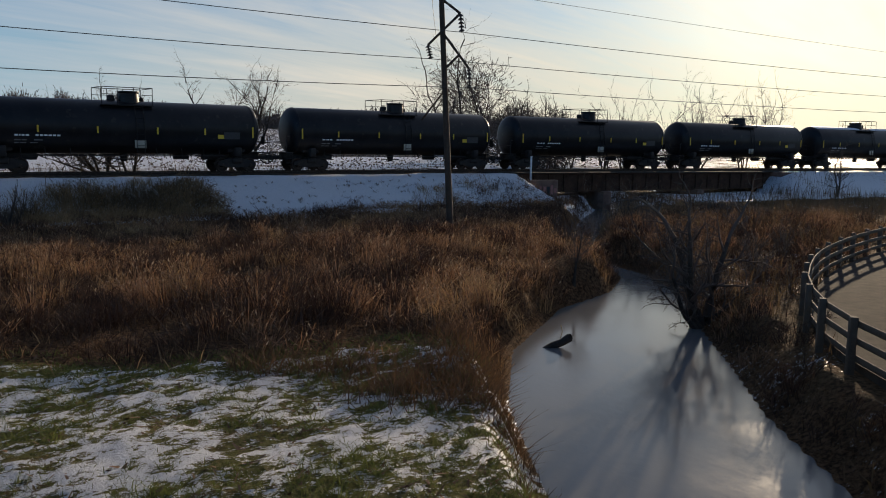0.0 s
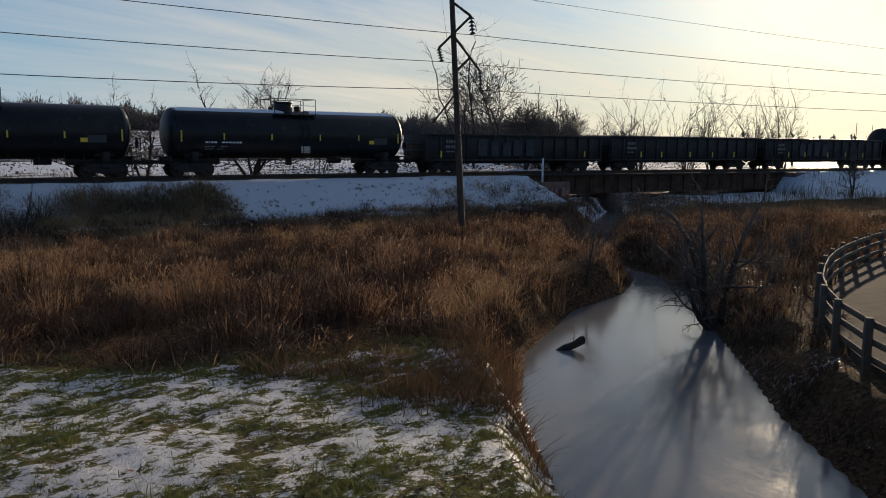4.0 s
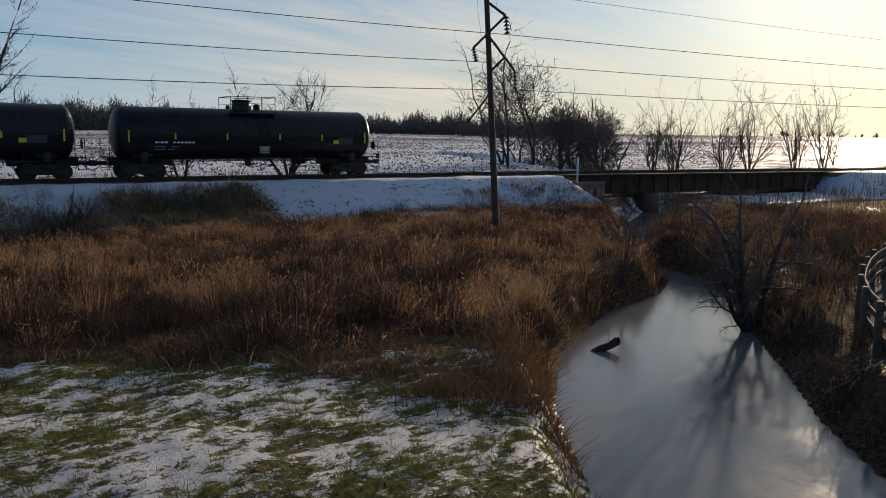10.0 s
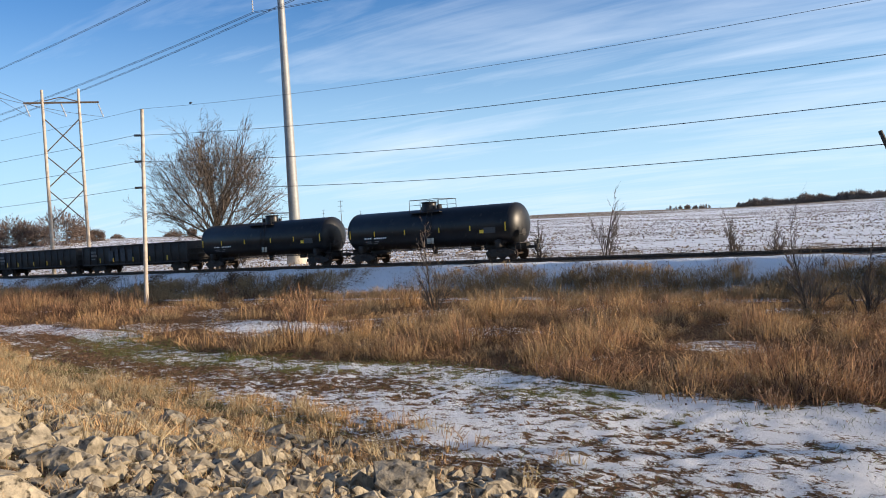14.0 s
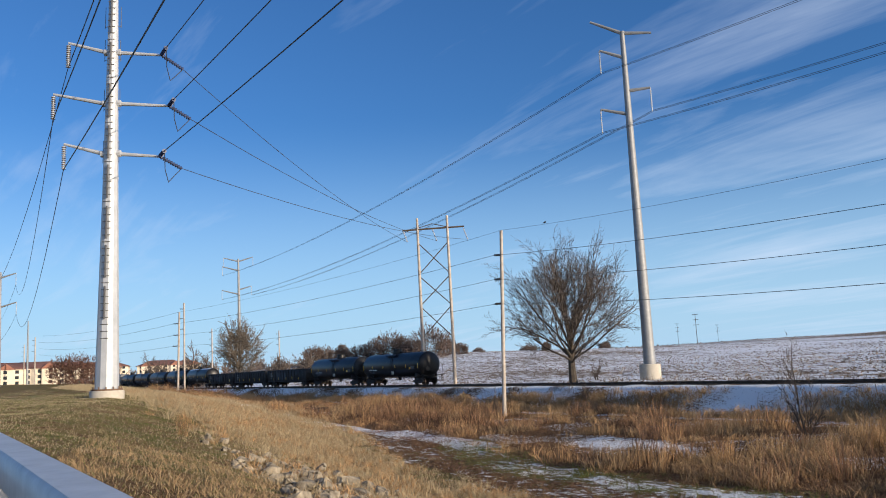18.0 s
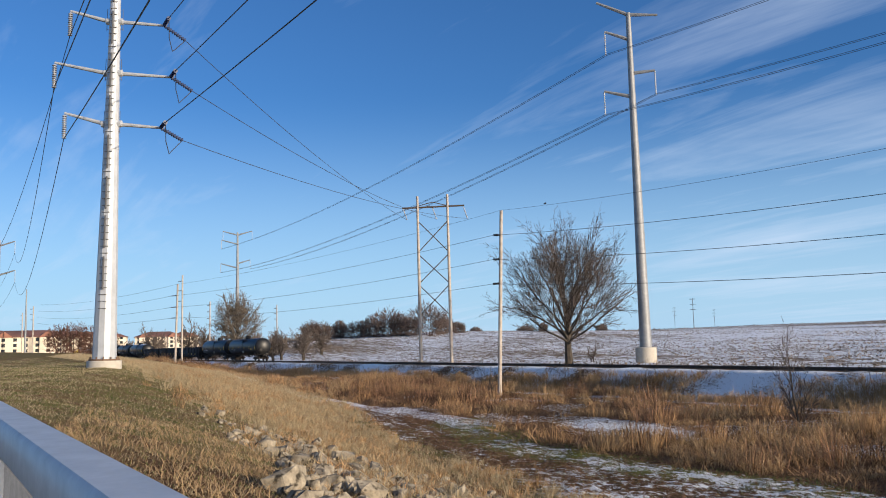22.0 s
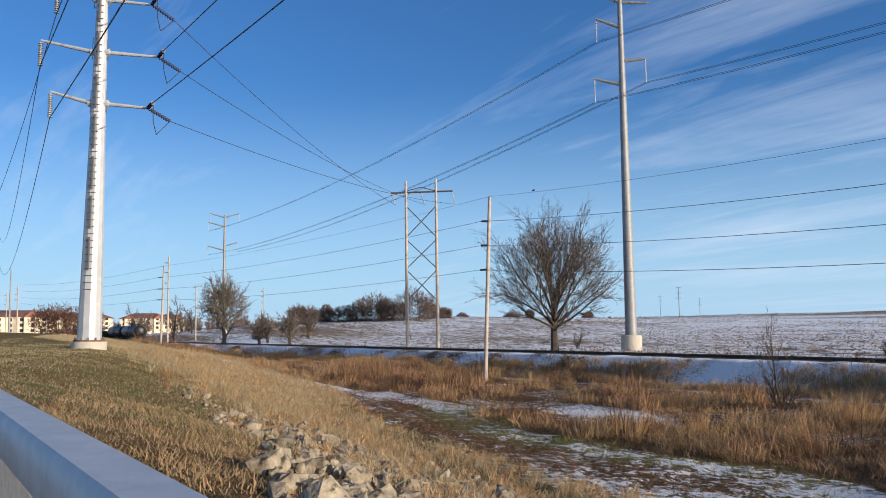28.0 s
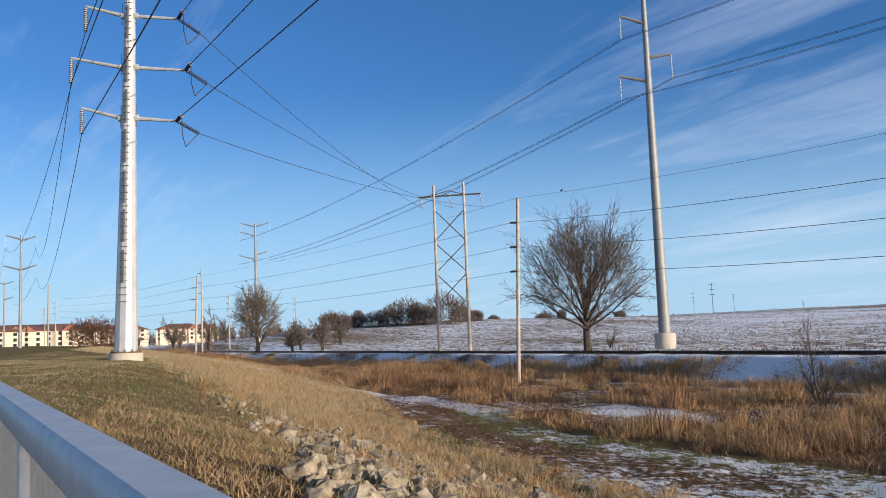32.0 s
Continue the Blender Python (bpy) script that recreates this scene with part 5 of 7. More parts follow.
def build_lines():
    creek = build_creek_pole()
    mid = build_armed_pole((-64.9, 26.3, 1.2), (-64.6, 26.9, 16.6), (14.5, 12.45, 10.4), "pale wooden utility pole rising from the reeds")
    far = build_armed_pole((-130, 1.3, 3.0), (-130, 1.6, 15.3), (13.6, 11.9, 10.3), "thin wooden utility pole near the track", r=0.15)
    east = [V(112, 42.5, 13.2), V(112, 41.8, 11.6), V(112, 42.8, 10.3), V(112, 41.5, 9.1)]
    east_p = build_armed_pole((112, 42, land_z(112, 42)), (112, 42.2, 14.0), (11.6, 10.3, 9.1), "distant dark utility pole beside the track", material=M_DARKPOLE)
    lab = "thin dark wire sagging between utility poles"
    for i in range(4):
        wire(creek[i], mid[i], 1.25, 0.016 if i else 0.010, lab)
        wire(mid[i], far[i], 0.6, 0.016 if i else 0.011, lab)
        wire(creek[i], east[i], 0.45, 0.016 if i else 0.010, lab)
        wire(far[i], far[i] + V(-120, -34, 3.5), 0.9, 0.018, lab)
    # a clamp on the thin top wire
    b = part("wire_clamp", Shape().box(-0.16, 0.16, -0.05, 0.05, -0.05, 0.06, c=0.02), M_IRON)
    p = mid[0].lerp(creek[0], 0.085)
    b.matrix_basis = pose(p.x, p.y, p.z - 0.26)
    tagged(b, "small dark clamp on the top wire", "wire clamp")
    tl, tr = build_big_tower()
    hf = build_h_frame()
    mono = build_steel_pole((-76.4, 47.6, 3.95), 36.9, 0.62, ((36.7, -1, 3.35, 1.75, 0), (36.7, 1, 3.1, -0.35, 0), (33.9, -1, 2.6, 1.15), (30.1, 1, 2.5, 0.1), (27.5, -1, 2.95, 0.85)), "tall slender grey steel pole on a concrete footing in the field", (0.51, 0.86, 0))
    farp = build_steel_pole((-249, 19.7, 5.4), 34, 0.6, ((33.2, -1, 4.2), (33.2, 1, 4.2), (30.5, -1, 4.6), (24.8, 1, 3.6), (23.5, -1, 4.8)), "distant slender steel pole behind a bare tree", (0.2, 0.98, 0))
    west = build_steel_pole((-207, -35.6, 4.6), 26.5, 0.42, ((25.6, -1, 3.6), (25.2, 1, 3.4), (18.6, -1, 4.0), (18.6, 1, 3.6)), "distant slender steel pole on the grass", (0.30, 0.954, 0))
    west2 = build_steel_pole((-330, -62, 5.6), 24, 0.4, ((23, -1, 3.4), (23, 1, 3.4), (17.5, 1, 3.4)), "far slender steel pole on the grass", (0.30, 0.954, 0))
    build_steel_pole((-298, -43, 5.4), 21, 0.38, (), "far bare pole on the grass", (0.30, 0.954, 0))
    lab = "heavy dark conductor strung between steel towers"
    run_r, run_l = V(0.974, 0.225, 0), V(0.982, 0.191, 0)
    for k, (e1, e2) in enumerate(tr):
        wire(e1, hf[(2, 1, 0)[k]], 0.9, 0.022, lab)
        wire(e2, e2 + run_r * 240 + V(0, 0, 3), 4.0, 0.028, lab, 60)
    for k, e in enumerate(tl):
        wire(e, e + run_l * 240 + V(0, 0, 3), 6.0, 0.028, lab, 60)
        wire(e, west[(3, 1, 0)[k]], 5.6, 0.024, lab, 40)
    for a, b in ((west[0], west2[0]), (west[1], west2[1]), (west[3], west2[2])):
        wire(a, b, 2.4, 0.03, lab, 30)
    for k, (m, f) in enumerate(zip(mono[2:], farp[2:])):
        for side in (-0.07, 0.07):                     # conductors hang in pairs
            o = V(0.1, -side, 0.6 * side)
            wire(m + o, f + o, 2.5, 0.026, lab, 40)
            wire(m + o, m + o + V(185, 42.6, 2), 4.5, 0.022, lab, 60)
    for az, dd, h in ((-89.0, 175, 17.5), (-87.25, 230, 15), (-97.8, 260, 13), (-98.4, 330, 14), (-82.9, 240, 13)):
        x, y = dd * math.sin(radians(az)), dd * math.cos(radians(az))
        z = land_z(x, y)
        build_armed_pole((x, y, z), (x, y, z + h), (z + h * 0.93, z + h * 0.82, z + h * 0.70), "distant thin utility pole near the track", r=0.17)
    far_frames()


def far_frames():
    """Lines of poles far out in the field."""
    for x, y, h, r in ((-470, 330, 20, 0.22), (-700, 470, 22, 0.2), (-760, 560, 20, 0.2), (620, 430, 14, 0.3), (700, 470, 13, 0.3)):
        z = land_z(x, y)
        P = thing("far_pole", "distant power pole standing in the field", "utility pole", pose(x, y, z), group="far poles")
        part("pole", Shape().rod((0, 0, -0.5), (0, 0, h), r, r * 0.7, n=6), M_DARKPOLE, P)
        for k in (0.97, 0.8, 0.63):
            part("cross_arm", Shape().rod((-1.3, -1.3, h * k), (1.3, 1.3, h * k), 0.14, n=4), M_DARKPOLE, P)


build_lines()


# ---- trees and shrubs ----
def grow(rng, p, d, length, r, level, segs, P):
    """Adds tapered segments of one branch and of its offspring. P holds the habit."""
    n = max(2, int(P["pieces"] - level))
    pts = [(Vector(p), r)]
    d = Vector(d).normalized()
    for i in range(n):
        wob = P["wob"] * (1 + 0.4 * level)
        d = (d + Vector((rng.gauss(0, wob), rng.gauss(0, wob), rng.gauss(0, wob) + P["up"] * (0.5 if level else 0.2)))).normalized()
        q = pts[-1][0] + d * (length / n)
        rr = r * (1 - (1 - P["taper"]) * (i + 1) / n)
        segs.append((pts[-1][0], q, pts[-1][1], rr, level))
        pts.append((q, rr))
    if level >= P["levels"]:
        return
    kids = P["kids"][min(level, len(P["kids"]) - 1)]
    for k in range(kids):
        t = P["from"] + (1 - P["from"]) * (k + rng.random()) / kids if level == 0 else P.get("inner", 0.25) + (1 - P.get("inner", 0.25)) * (k + rng.random()) / kids
        i = min(n - 1, int(t * n))
        f = t * n - i
        a, b = pts[i], pts[i + 1]
        o = a[0].lerp(b[0], min(1, f))
        axis = (b[0] - a[0]).normalized()
        side = axis.orthogonal().normalized()
        side.rotate(Matrix.Rotation(rng.uniform(0, 2 * math.pi), 3, axis))
        ang = radians(rng.uniform(*P["angle"]))
        nd = axis * math.cos(ang) + side * math.sin(ang)
        shrink = P["shrink"] * rng.uniform(0.75, 1.15) * (1.15 - 0.45 * t if P.get("inner") is None else 1.0)
        grow(rng, o, nd, length * shrink, max(P["rmin"], a[1] * 0.55), level + 1, segs, P)
    if rng.random() < 0.9 and level < P["levels"]:
        grow(rng, pts[-1][0], d, length * 0.55, pts[-1][1], level + 1, segs, P)


def tube_mesh(name, segs, material, fine=0.03, far=False):
    """Many tapered bars in one mesh: thick ones six-sided, twigs three-sided."""
    vs, fl, sz, base = [], [], [], 0
    if far:
        fine = 0.07
    for n, keep in ((6 if not far else 4, [s for s in segs if s[2] >= fine]), (3 if not far else 2, [s for s in segs if s[2] < fine])):
        if not keep:
            continue
        A = np.array([s[0] for s in keep]); B = np.array([s[1] for s in keep])
        r0 = np.array([s[2] for s in keep])[:, None]; r1 = np.array([s[3] for s in keep])[:, None]
        D = B - A
        D /= np.linalg.norm(D, axis=1)[:, None] + 1e-9
        ref = np.where(np.abs(D[:, 2:3]) < 0.9, [[0, 0, 1.0]], [[1.0, 0, 0]])
        U = np.cross(D, ref); U /= np.linalg.norm(U, axis=1)[:, None]
        W = np.cross(D, U)
        ring = []
        if n == 2:
            turn = np.random.RandomState(len(keep)).uniform(0, math.pi, len(keep))[:, None]
            U, r0, r1 = U * np.cos(turn) + W * np.sin(turn), r0 * 1.3, r1 * 1.3
        for c, r in ((A, r0), (B, r1)):
            for i in range(n):
                t = 2 * math.pi * i / n
                ring.append(c + r * (U * math.cos(t) + W * math.sin(t)))
        R = np.stack(ring, 1)
        k = len(keep)
        vs.append(R.reshape(-1, 3))
        ids = base + np.arange(k)[:, None] * 2 * n
        for i in range(n if n > 2 else 1):
            j = (i + 1) % n
            fl.append(np.concatenate([ids + i, ids + j, ids + n + j, ids + n + i], 1))
        base += k * 2 * n
    F = np.concatenate([f.reshape(-1, 4) for f in fl])
    return raw_mesh(name, np.concatenate(vs), F.reshape(-1), np.full(len(F), 4), material, smooth=True)


HABIT = {
    "open": dict(pieces=6, wob=0.11, up=0.05, taper=0.45, levels=4, kids=(8, 5, 4, 3), **{"from": 0.25}, angle=(30, 66), shrink=0.52, rmin=0.006),
    "round": dict(pieces=5, wob=0.09, up=0.06, taper=0.5, levels=5, kids=(8, 5, 4, 3, 3), **{"from": 0.18}, angle=(24, 55), shrink=0.60, rmin=0.010),
    "shrub": dict(pieces=5, wob=0.14, up=0.10, taper=0.4, levels=3, kids=(6, 5, 4), **{"from": 0.2}, angle=(20, 50), shrink=0.50, rmin=0.005),
    "slim": dict(pieces=7, wob=0.07, up=0.10, taper=0.35, levels=4, kids=(9, 4, 4, 3), **{"from": 0.45}, angle=(25, 60), shrink=0.33, rmin=0.006),
    "stub": dict(pieces=8, wob=0.05, up=0.0, taper=0.62, levels=0, kids=(0, 0), **{"from": 0.5}, angle=(40, 70), shrink=0.10, rmin=0.008),
}


def dome_twigs(rng, cz, rx, rz, count, length, r, inner=0.55, root=None):
    """Forked twigs that fill a rounded crown out to an uneven edge."""
    out = []
    for _ in range(count):
        u = V(rng.gauss(0, 1), rng.gauss(0, 1), rng.gauss(0.12, 0.8)).normalized()
        f = (inner + (1 - inner) * rng.random() ** 0.7) * (0.86 + 0.14 * math.sin(5 * u.x + 3 * u.z) * math.cos(4 * u.y - u.z))
        p = V(u.x * rx * f, u.y * rx * f, max(0.12 * rz, cz + u.z * rz * f))
        if root is None:
            d = (u + V(rng.gauss(0, 0.4), rng.gauss(0, 0.4), rng.gauss(0.35, 0.4))).normalized()
        else:                       # twigs point away from the fork of the trunk
            if p.z < root + 0.55 * math.hypot(p.x, p.y) * rng.uniform(0.3, 1.0):
                continue
            d = ((p - V(0, 0, root)).normalized() + V(rng.gauss(0, 0.3), rng.gauss(0, 0.3), rng.gauss(0.1, 0.3))).normalized()
        q = p + d * length * rng.uniform(0.5, 1)
        out.append((p, q, r, r * 0.7, 2))
        for k in range(2):
            e = (d + V(rng.gauss(0, 0.6), rng.gauss(0, 0.6), rng.gauss(0.1, 0.6))).normalized()
            o = p.lerp(q, rng.uniform(0.4, 1))
            out.append((o, o + e * length * rng.uniform(0.3, 0.6), r * 0.8, r * 0.5, 3))
    return out


def thicket(x, y, w, h, label, seed, material=None, group="thickets", count=1100, z=None):
    """A rounded mass of bare twigs on a few short stems."""
    rng = random.Random(seed)
    far = math.hypot(x, y)
    r = 0.00022 * far
    T = thing("thicket", label, "thicket", pose(x, y, land_z(x, y) if z is None else z), group=group)
    for k in range(4):
        a = rng.uniform(0, 6.28)
        part("stem", Shape().line([V(0.1 * w * math.cos(a), 0.1 * w * math.sin(a), -0.4), V(0.18 * w * math.cos(a), 0.18 * w * math.sin(a), h * 0.3), V(0.3 * w * math.cos(a), 0.3 * w * math.sin(a), h * 0.62)], [2.2 * r, 1.6 * r, r], 5), M_BARK, T)
    part("crown", tube_mesh("crown", dome_twigs(rng, h * 0.42, w * 0.60, h * 0.68, count, 0.16 * h, r, 0.25), material or M_THICKET, far=True), None, T)


def bare_tree(name, x, y, stems, habit, label, category="tree", seed=0, bark=None, group="", z=None, scale_kids=None, fill=None):
    """A leafless tree; stems: (lean right, lean away, length, radius)."""
    rng = random.Random(seed * 7919 + 13)
    P = dict(HABIT[habit])
    if scale_kids:
        P.update(scale_kids)
    segs, stem_lines = [], []
    for lx, ly, length, r, *z0 in stems:
        first = len(segs)
        spread = 0.04 * min(len(stems), 6) if len(stems) < 15 else 0.0
        o = V(rng.uniform(-1, 1) * spread, rng.uniform(-1, 1) * spread, -0.25)
        if z0:
            o = V(0, 0, z0[0])
        grow(rng, o, V(lx, ly, 1.0), length, r, 0, segs, P)
        mine = [q for q in segs[first:] if q[4] == 0]
        stem_lines.append(([mine[0][0]] + [q[1] for q in mine], [mine[0][2] * 1.15] + [q[3] for q in mine]))
    z = land_z(x, y) if z is None else z
    if fill:
        segs += dome_twigs(rng, *fill)
    T = thing(name, label, category, pose(x, y, z), group=group)
    crown = [s for s in segs if s[4] > 0]
    for pts, radii in stem_lines:
        sh = Shape().line(pts, radii, 8 if radii[0] > 0.1 else 5)
        n = 8 if radii[0] > 0.1 else 5
        sh.f.append(tuple(range(len(sh.v) - n, len(sh.v))))
        part("trunk" if len(stems) == 1 else "stem", sh, bark or M_BARK, T)
    if crown:
        part("crown", tube_mesh("crown", crown, M_TWIG if bark is None else bark, far=math.hypot(x, y) > 38), None, T)
    return T


def trackside(s, off):
    x, y, a = track_at(s)
    return x - math.sin(a) * off, y + math.cos(a) * off


# pollarded trunks and thin trees along the far side of the track
def build_trackside_trees():
    G = "trees along the track"
    lop = "lopped bare trunks beside the snowy field"
    bare_tree("pollard", -6.75, 56.0, [(-0.21, 0, 6.9, 0.21), (-0.06, 0.05, 6.0, 0.13)], "stub", lop, seed=1, group=G)
    bare_tree("pollard", -5.45, 56.2, [(0.06, 0, 6.2, 0.19), (0.11, 0.05, 5.2, 0.16)], "stub", lop, seed=2, group=G)
    bare_tree("pollard", -16.9, 54.1, [(-0.29, 0, 8.2, 0.21), (-0.14, 0.02, 5.2, 0.12), (-0.03, 0, 5.2, 0.15), (0.26, 0, 5.0, 0.14)], "stub", lop, seed=3, group=G)
    bare_tree("tree", -16.2, 54.2, [(0.05, 0, 6.9, 0.19)], "slim", "thin bare tree with a forked top by the lopped trunks", seed=4, group=G, scale_kids={"kids": (7, 4, 3, 2), "from": 0.55, "rmin": 0.014})
    bare_tree("tree", -2.95, 56.0, [(0.24, 0, 7.6, 0.20)], "slim", "tall leaning bare tree with a feathery crown", seed=15, group=G, scale_kids={"kids": (13, 8, 5, 3), "shrink": 0.31, "up": 0.02, "wob": 0.045, "from": 0.55, "angle": (30, 65), "rmin": 0.013})
    x, y = trackside(-56.5, 6.5)
    bare_tree("tree", x, y, [(0.03, 0, 4.0, 0.13), (0.25, 0.1, 2.6, 0.08), (-0.5, 0, 2.4, 0.08)], "open", "small bare tree with drooping side branches", seed=6, group=G)
    x, y = trackside(-47.5, 6.5)
    bare_tree("shrub", x - 1.2, y, [(-1.1, 0, 3.6, 0.11), (-0.8, 0.2, 3.0, 0.10), (-0.3, 0, 2.8, 0.1), (0.3, 0, 3.8, 0.12), (0.1, 0.1, 3.0, 0.1), (-1.5, 0.1, 3.2, 0.09)], "open", "sprawling bare thicket beside the track", "shrub", seed=7, group=G)
    bare_tree("shrub", x + 0.6, y + 0.4, [(0.2, 0, 3.4, 0.10), (0.7, 0.1, 3.0, 0.1), (-0.6, 0.1, 3.0, 0.1), (-1.2, 0, 2.6, 0.08)], "open", "sprawling bare thicket beside the track", "shrub", seed=8, group=G)
    x, y = trackside(-39.4, 6.8)
    bare_tree("tree", x, y, [(-0.45, 0, 5.0, 0.12), (0.15, 0, 6.2, 0.14), (0.4, 0, 5.0, 0.12), (-0.1, 0, 4.6, 0.12), (0.8, 0, 3.6, 0.09)], "open", "many-stemmed bare tree behind the track", seed=9, group=G)
    x, y = trackside(-34, 7.0)
    bare_tree("shrub", x, y, [(-0.2, 0, 2.4, 0.05), (0.2, 0, 2.6, 0.05), (0.5, 0, 2.0, 0.04), (-0.6, 0, 2.0, 0.04)], "shrub", "low bare bush behind the track", "shrub", seed=10, group=G)
    # grove by the far end of the bridge
    rng = random.Random(5)
    for k in range(16):
        az = radians(rng.uniform(30.3, 38.0)); dd = rng.uniform(84, 118)
        h = rng.uniform(5.6, 7.4) * (1.25 if az < radians(33) else 0.8)
        bare_tree("tree", dd * math.sin(az), dd * math.cos(az), [(rng.uniform(-.2, .2), 0, h, 0.16), (rng.uniform(-.4, .4), 0.1, h * 0.8, 0.13)], "open", "bare tree in the grove past the bridge", seed=20 + k, group="grove past the bridge", scale_kids=dict(levels=3), fill=(h * 0.85, h * 0.42, h * 0.5, 260, 0.9, 0.022, 0.25))
    for k, (az, dd, h) in enumerate(((38.6, 88, 3.8), (40.5, 96, 4.0), (42.5, 92, 3.4), (46.3, 130, 4.2), (49.4, 125, 3.9), (51.8, 118, 3.6), (55.3, 80, 3.0))):
        a = radians(az)
        bare_tree("tree", dd * math.sin(a), dd * math.cos(a), [(0.1, 0, h, 0.1), (-0.2, 0, h * 0.8, 0.08)], "open", "small bare tree out in the snowy field", seed=40 + k, group="small field trees")
    # saplings on and near the embankment, seen while the camera turns
    for k, (x, y, h) in enumerate(((-39.7, 52.7, 2.7), (-29.9, 54.3, 1.7), (-43.8, 49.4, 1.75), (-92.4, 49.8, 1.5), (-46.5, 50.2, 1.2), (-27.0, 54.5, 1.2))):
        bare_tree("sapling", x, y, [(0.05, 0, h * 1.2, 0.07), (0.2, 0.1, h * 0.8, 0.05), (-0.25, 0.1, h * 0.85, 0.05), (0.5, 0, h * 0.6, 0.04)], "shrub", "bare sapling at the edge of the snowy field", "sapling", seed=60 + k, group="saplings", scale_kids=dict(rmin=0.015, wob=0.06, angle=(14, 36), kids=(8, 5, 3)))
    for k, (x, y, h, lean) in enumerate(((-35.4, 30.9, 3.5, -0.2), (-15.3, 34.0, 3.0, 0.0), (-13.6, 34.6, 2.1, 0.3), (1.5, 42.2, 1.4, 0), (-64.0, 33.5, 1.4, 0), (-66.5, 26.0, 1.6, 0.1))):
        bare_tree("sapling", x, y, [(lean, 0, h, 0.065), (lean + 0.35, 0.1, h * 0.6, 0.04), (lean - 0.35, 0.1, h * 0.62, 0.04), (0.1, -0.3, h * 0.6, 0.03), (-0.5, -0.2, h * 0.5, 0.03), (0.6, 0.2, h * 0.5, 0.03)], "shrub", "bare sapling among the dry reeds", "sapling", seed=70 + k, group="saplings", scale_kids=dict(shrink=0.42, kids=(9, 6, 3), rmin=0.012, wob=0.06, angle=(14, 36)))


def build_creek_trees():
    bare_tree("tree", 19.3, 17.4, [(-0.80, 0.1, 2.1, 0.10), (-0.30, 0.15, 2.7, 0.15), (0.02, 0.1, 3.0, 0.17), (0.42, 0.1, 2.9, 0.14), (-1.5, -0.2, 1.3, 0.05), (0.85, -0.1, 2.3, 0.08)], "open", "many-stemmed bare willow leaning over the stream", seed=80, z=0.1, scale_kids=dict(levels=4, kids=(6, 5, 4, 3), shrink=0.50, rmin=0.0035, up=0.03))
    bare_tree("tree", 18.5, 22.8, [(-0.03, 0, 2.3, 0.05), (0.1, 0.1, 1.8, 0.035)], "slim", "thin dark bare tree on the stream bank", seed=81, scale_kids=dict(shrink=0.4, rmin=0.004))
    rng = random.Random(8)
    spots = [(20.9, 15.3, 0.6), (22.2, 16.7, 0.9), (23.6, 19.0, 0.8), (25.0, 20.6, 0.9), (27.2, 22.6, 1.1), (29.4, 22.6, 1.0), (31.5, 24.4, 1.2), (33, 28, 1.2), (30, 31, 1.1), (36, 30, 1.3), (39, 34, 1.3), (28.5, 35.5, 1.2), (42, 38, 1.4), (18.9, 13.4, 0.6)]
    for k, (x, y, h) in enumerate(spots):
        st = [(rng.uniform(-.5, .5), rng.uniform(-.4, .4), h * rng.uniform(0.7, 1.05), 0.035) for _ in range(4)]
        bare_tree("shrub", x, y, st, "shrub", "bare brown shrub on the stream bank", "shrub", seed=90 + k, group="bank shrubs", bark=M_BARK_PALE)
    # tall thin crowns standing beyond the rail bridge
    for k, (az, dd, h) in enumerate(((42.2, 84, 6.4), (40.8, 86, 4.4), (45.4, 88, 6.6), (46.9, 89, 6.0), (49.6, 94, 5.4), (51.2, 97, 6.6))):
        a = radians(az)
        st = [(rng.uniform(-.45, .45), rng.uniform(-.2, .2), h * rng.uniform(0.8, 1.05), 0.07) for _ in range(7)]
        bare_tree("shrub", dd * math.sin(a), dd * math.cos(a), st, "shrub", "tall bare willow shrub near the rail bridge", "shrub", seed=120 + k, group="willow shrubs", scale_kids=dict(levels=3, kids=(6, 4, 3), rmin=0.012, shrink=0.42, angle=(14, 38)))
    # thin upright stems between the stream and the embankment
    for k, (x, y, h) in enumerate(((24.5, 31.5, 1.7), (27.6, 29.2, 2.0), (30.4, 34.2, 1.9), (34.4, 37.6, 1.9), (23.0, 27.2, 1.4))):
        st = [(rng.uniform(-.4, .4), rng.uniform(-.3, .3), h * rng.uniform(0.8, 1.05), 0.03) for _ in range(4)]
        bare_tree("shrub", x, y, st, "shrub", "thin bare shrub between the stream and the track", "shrub", seed=140 + k, group="bank shrubs", scale_kids=dict(kids=(4, 4, 3), rmin=0.004))


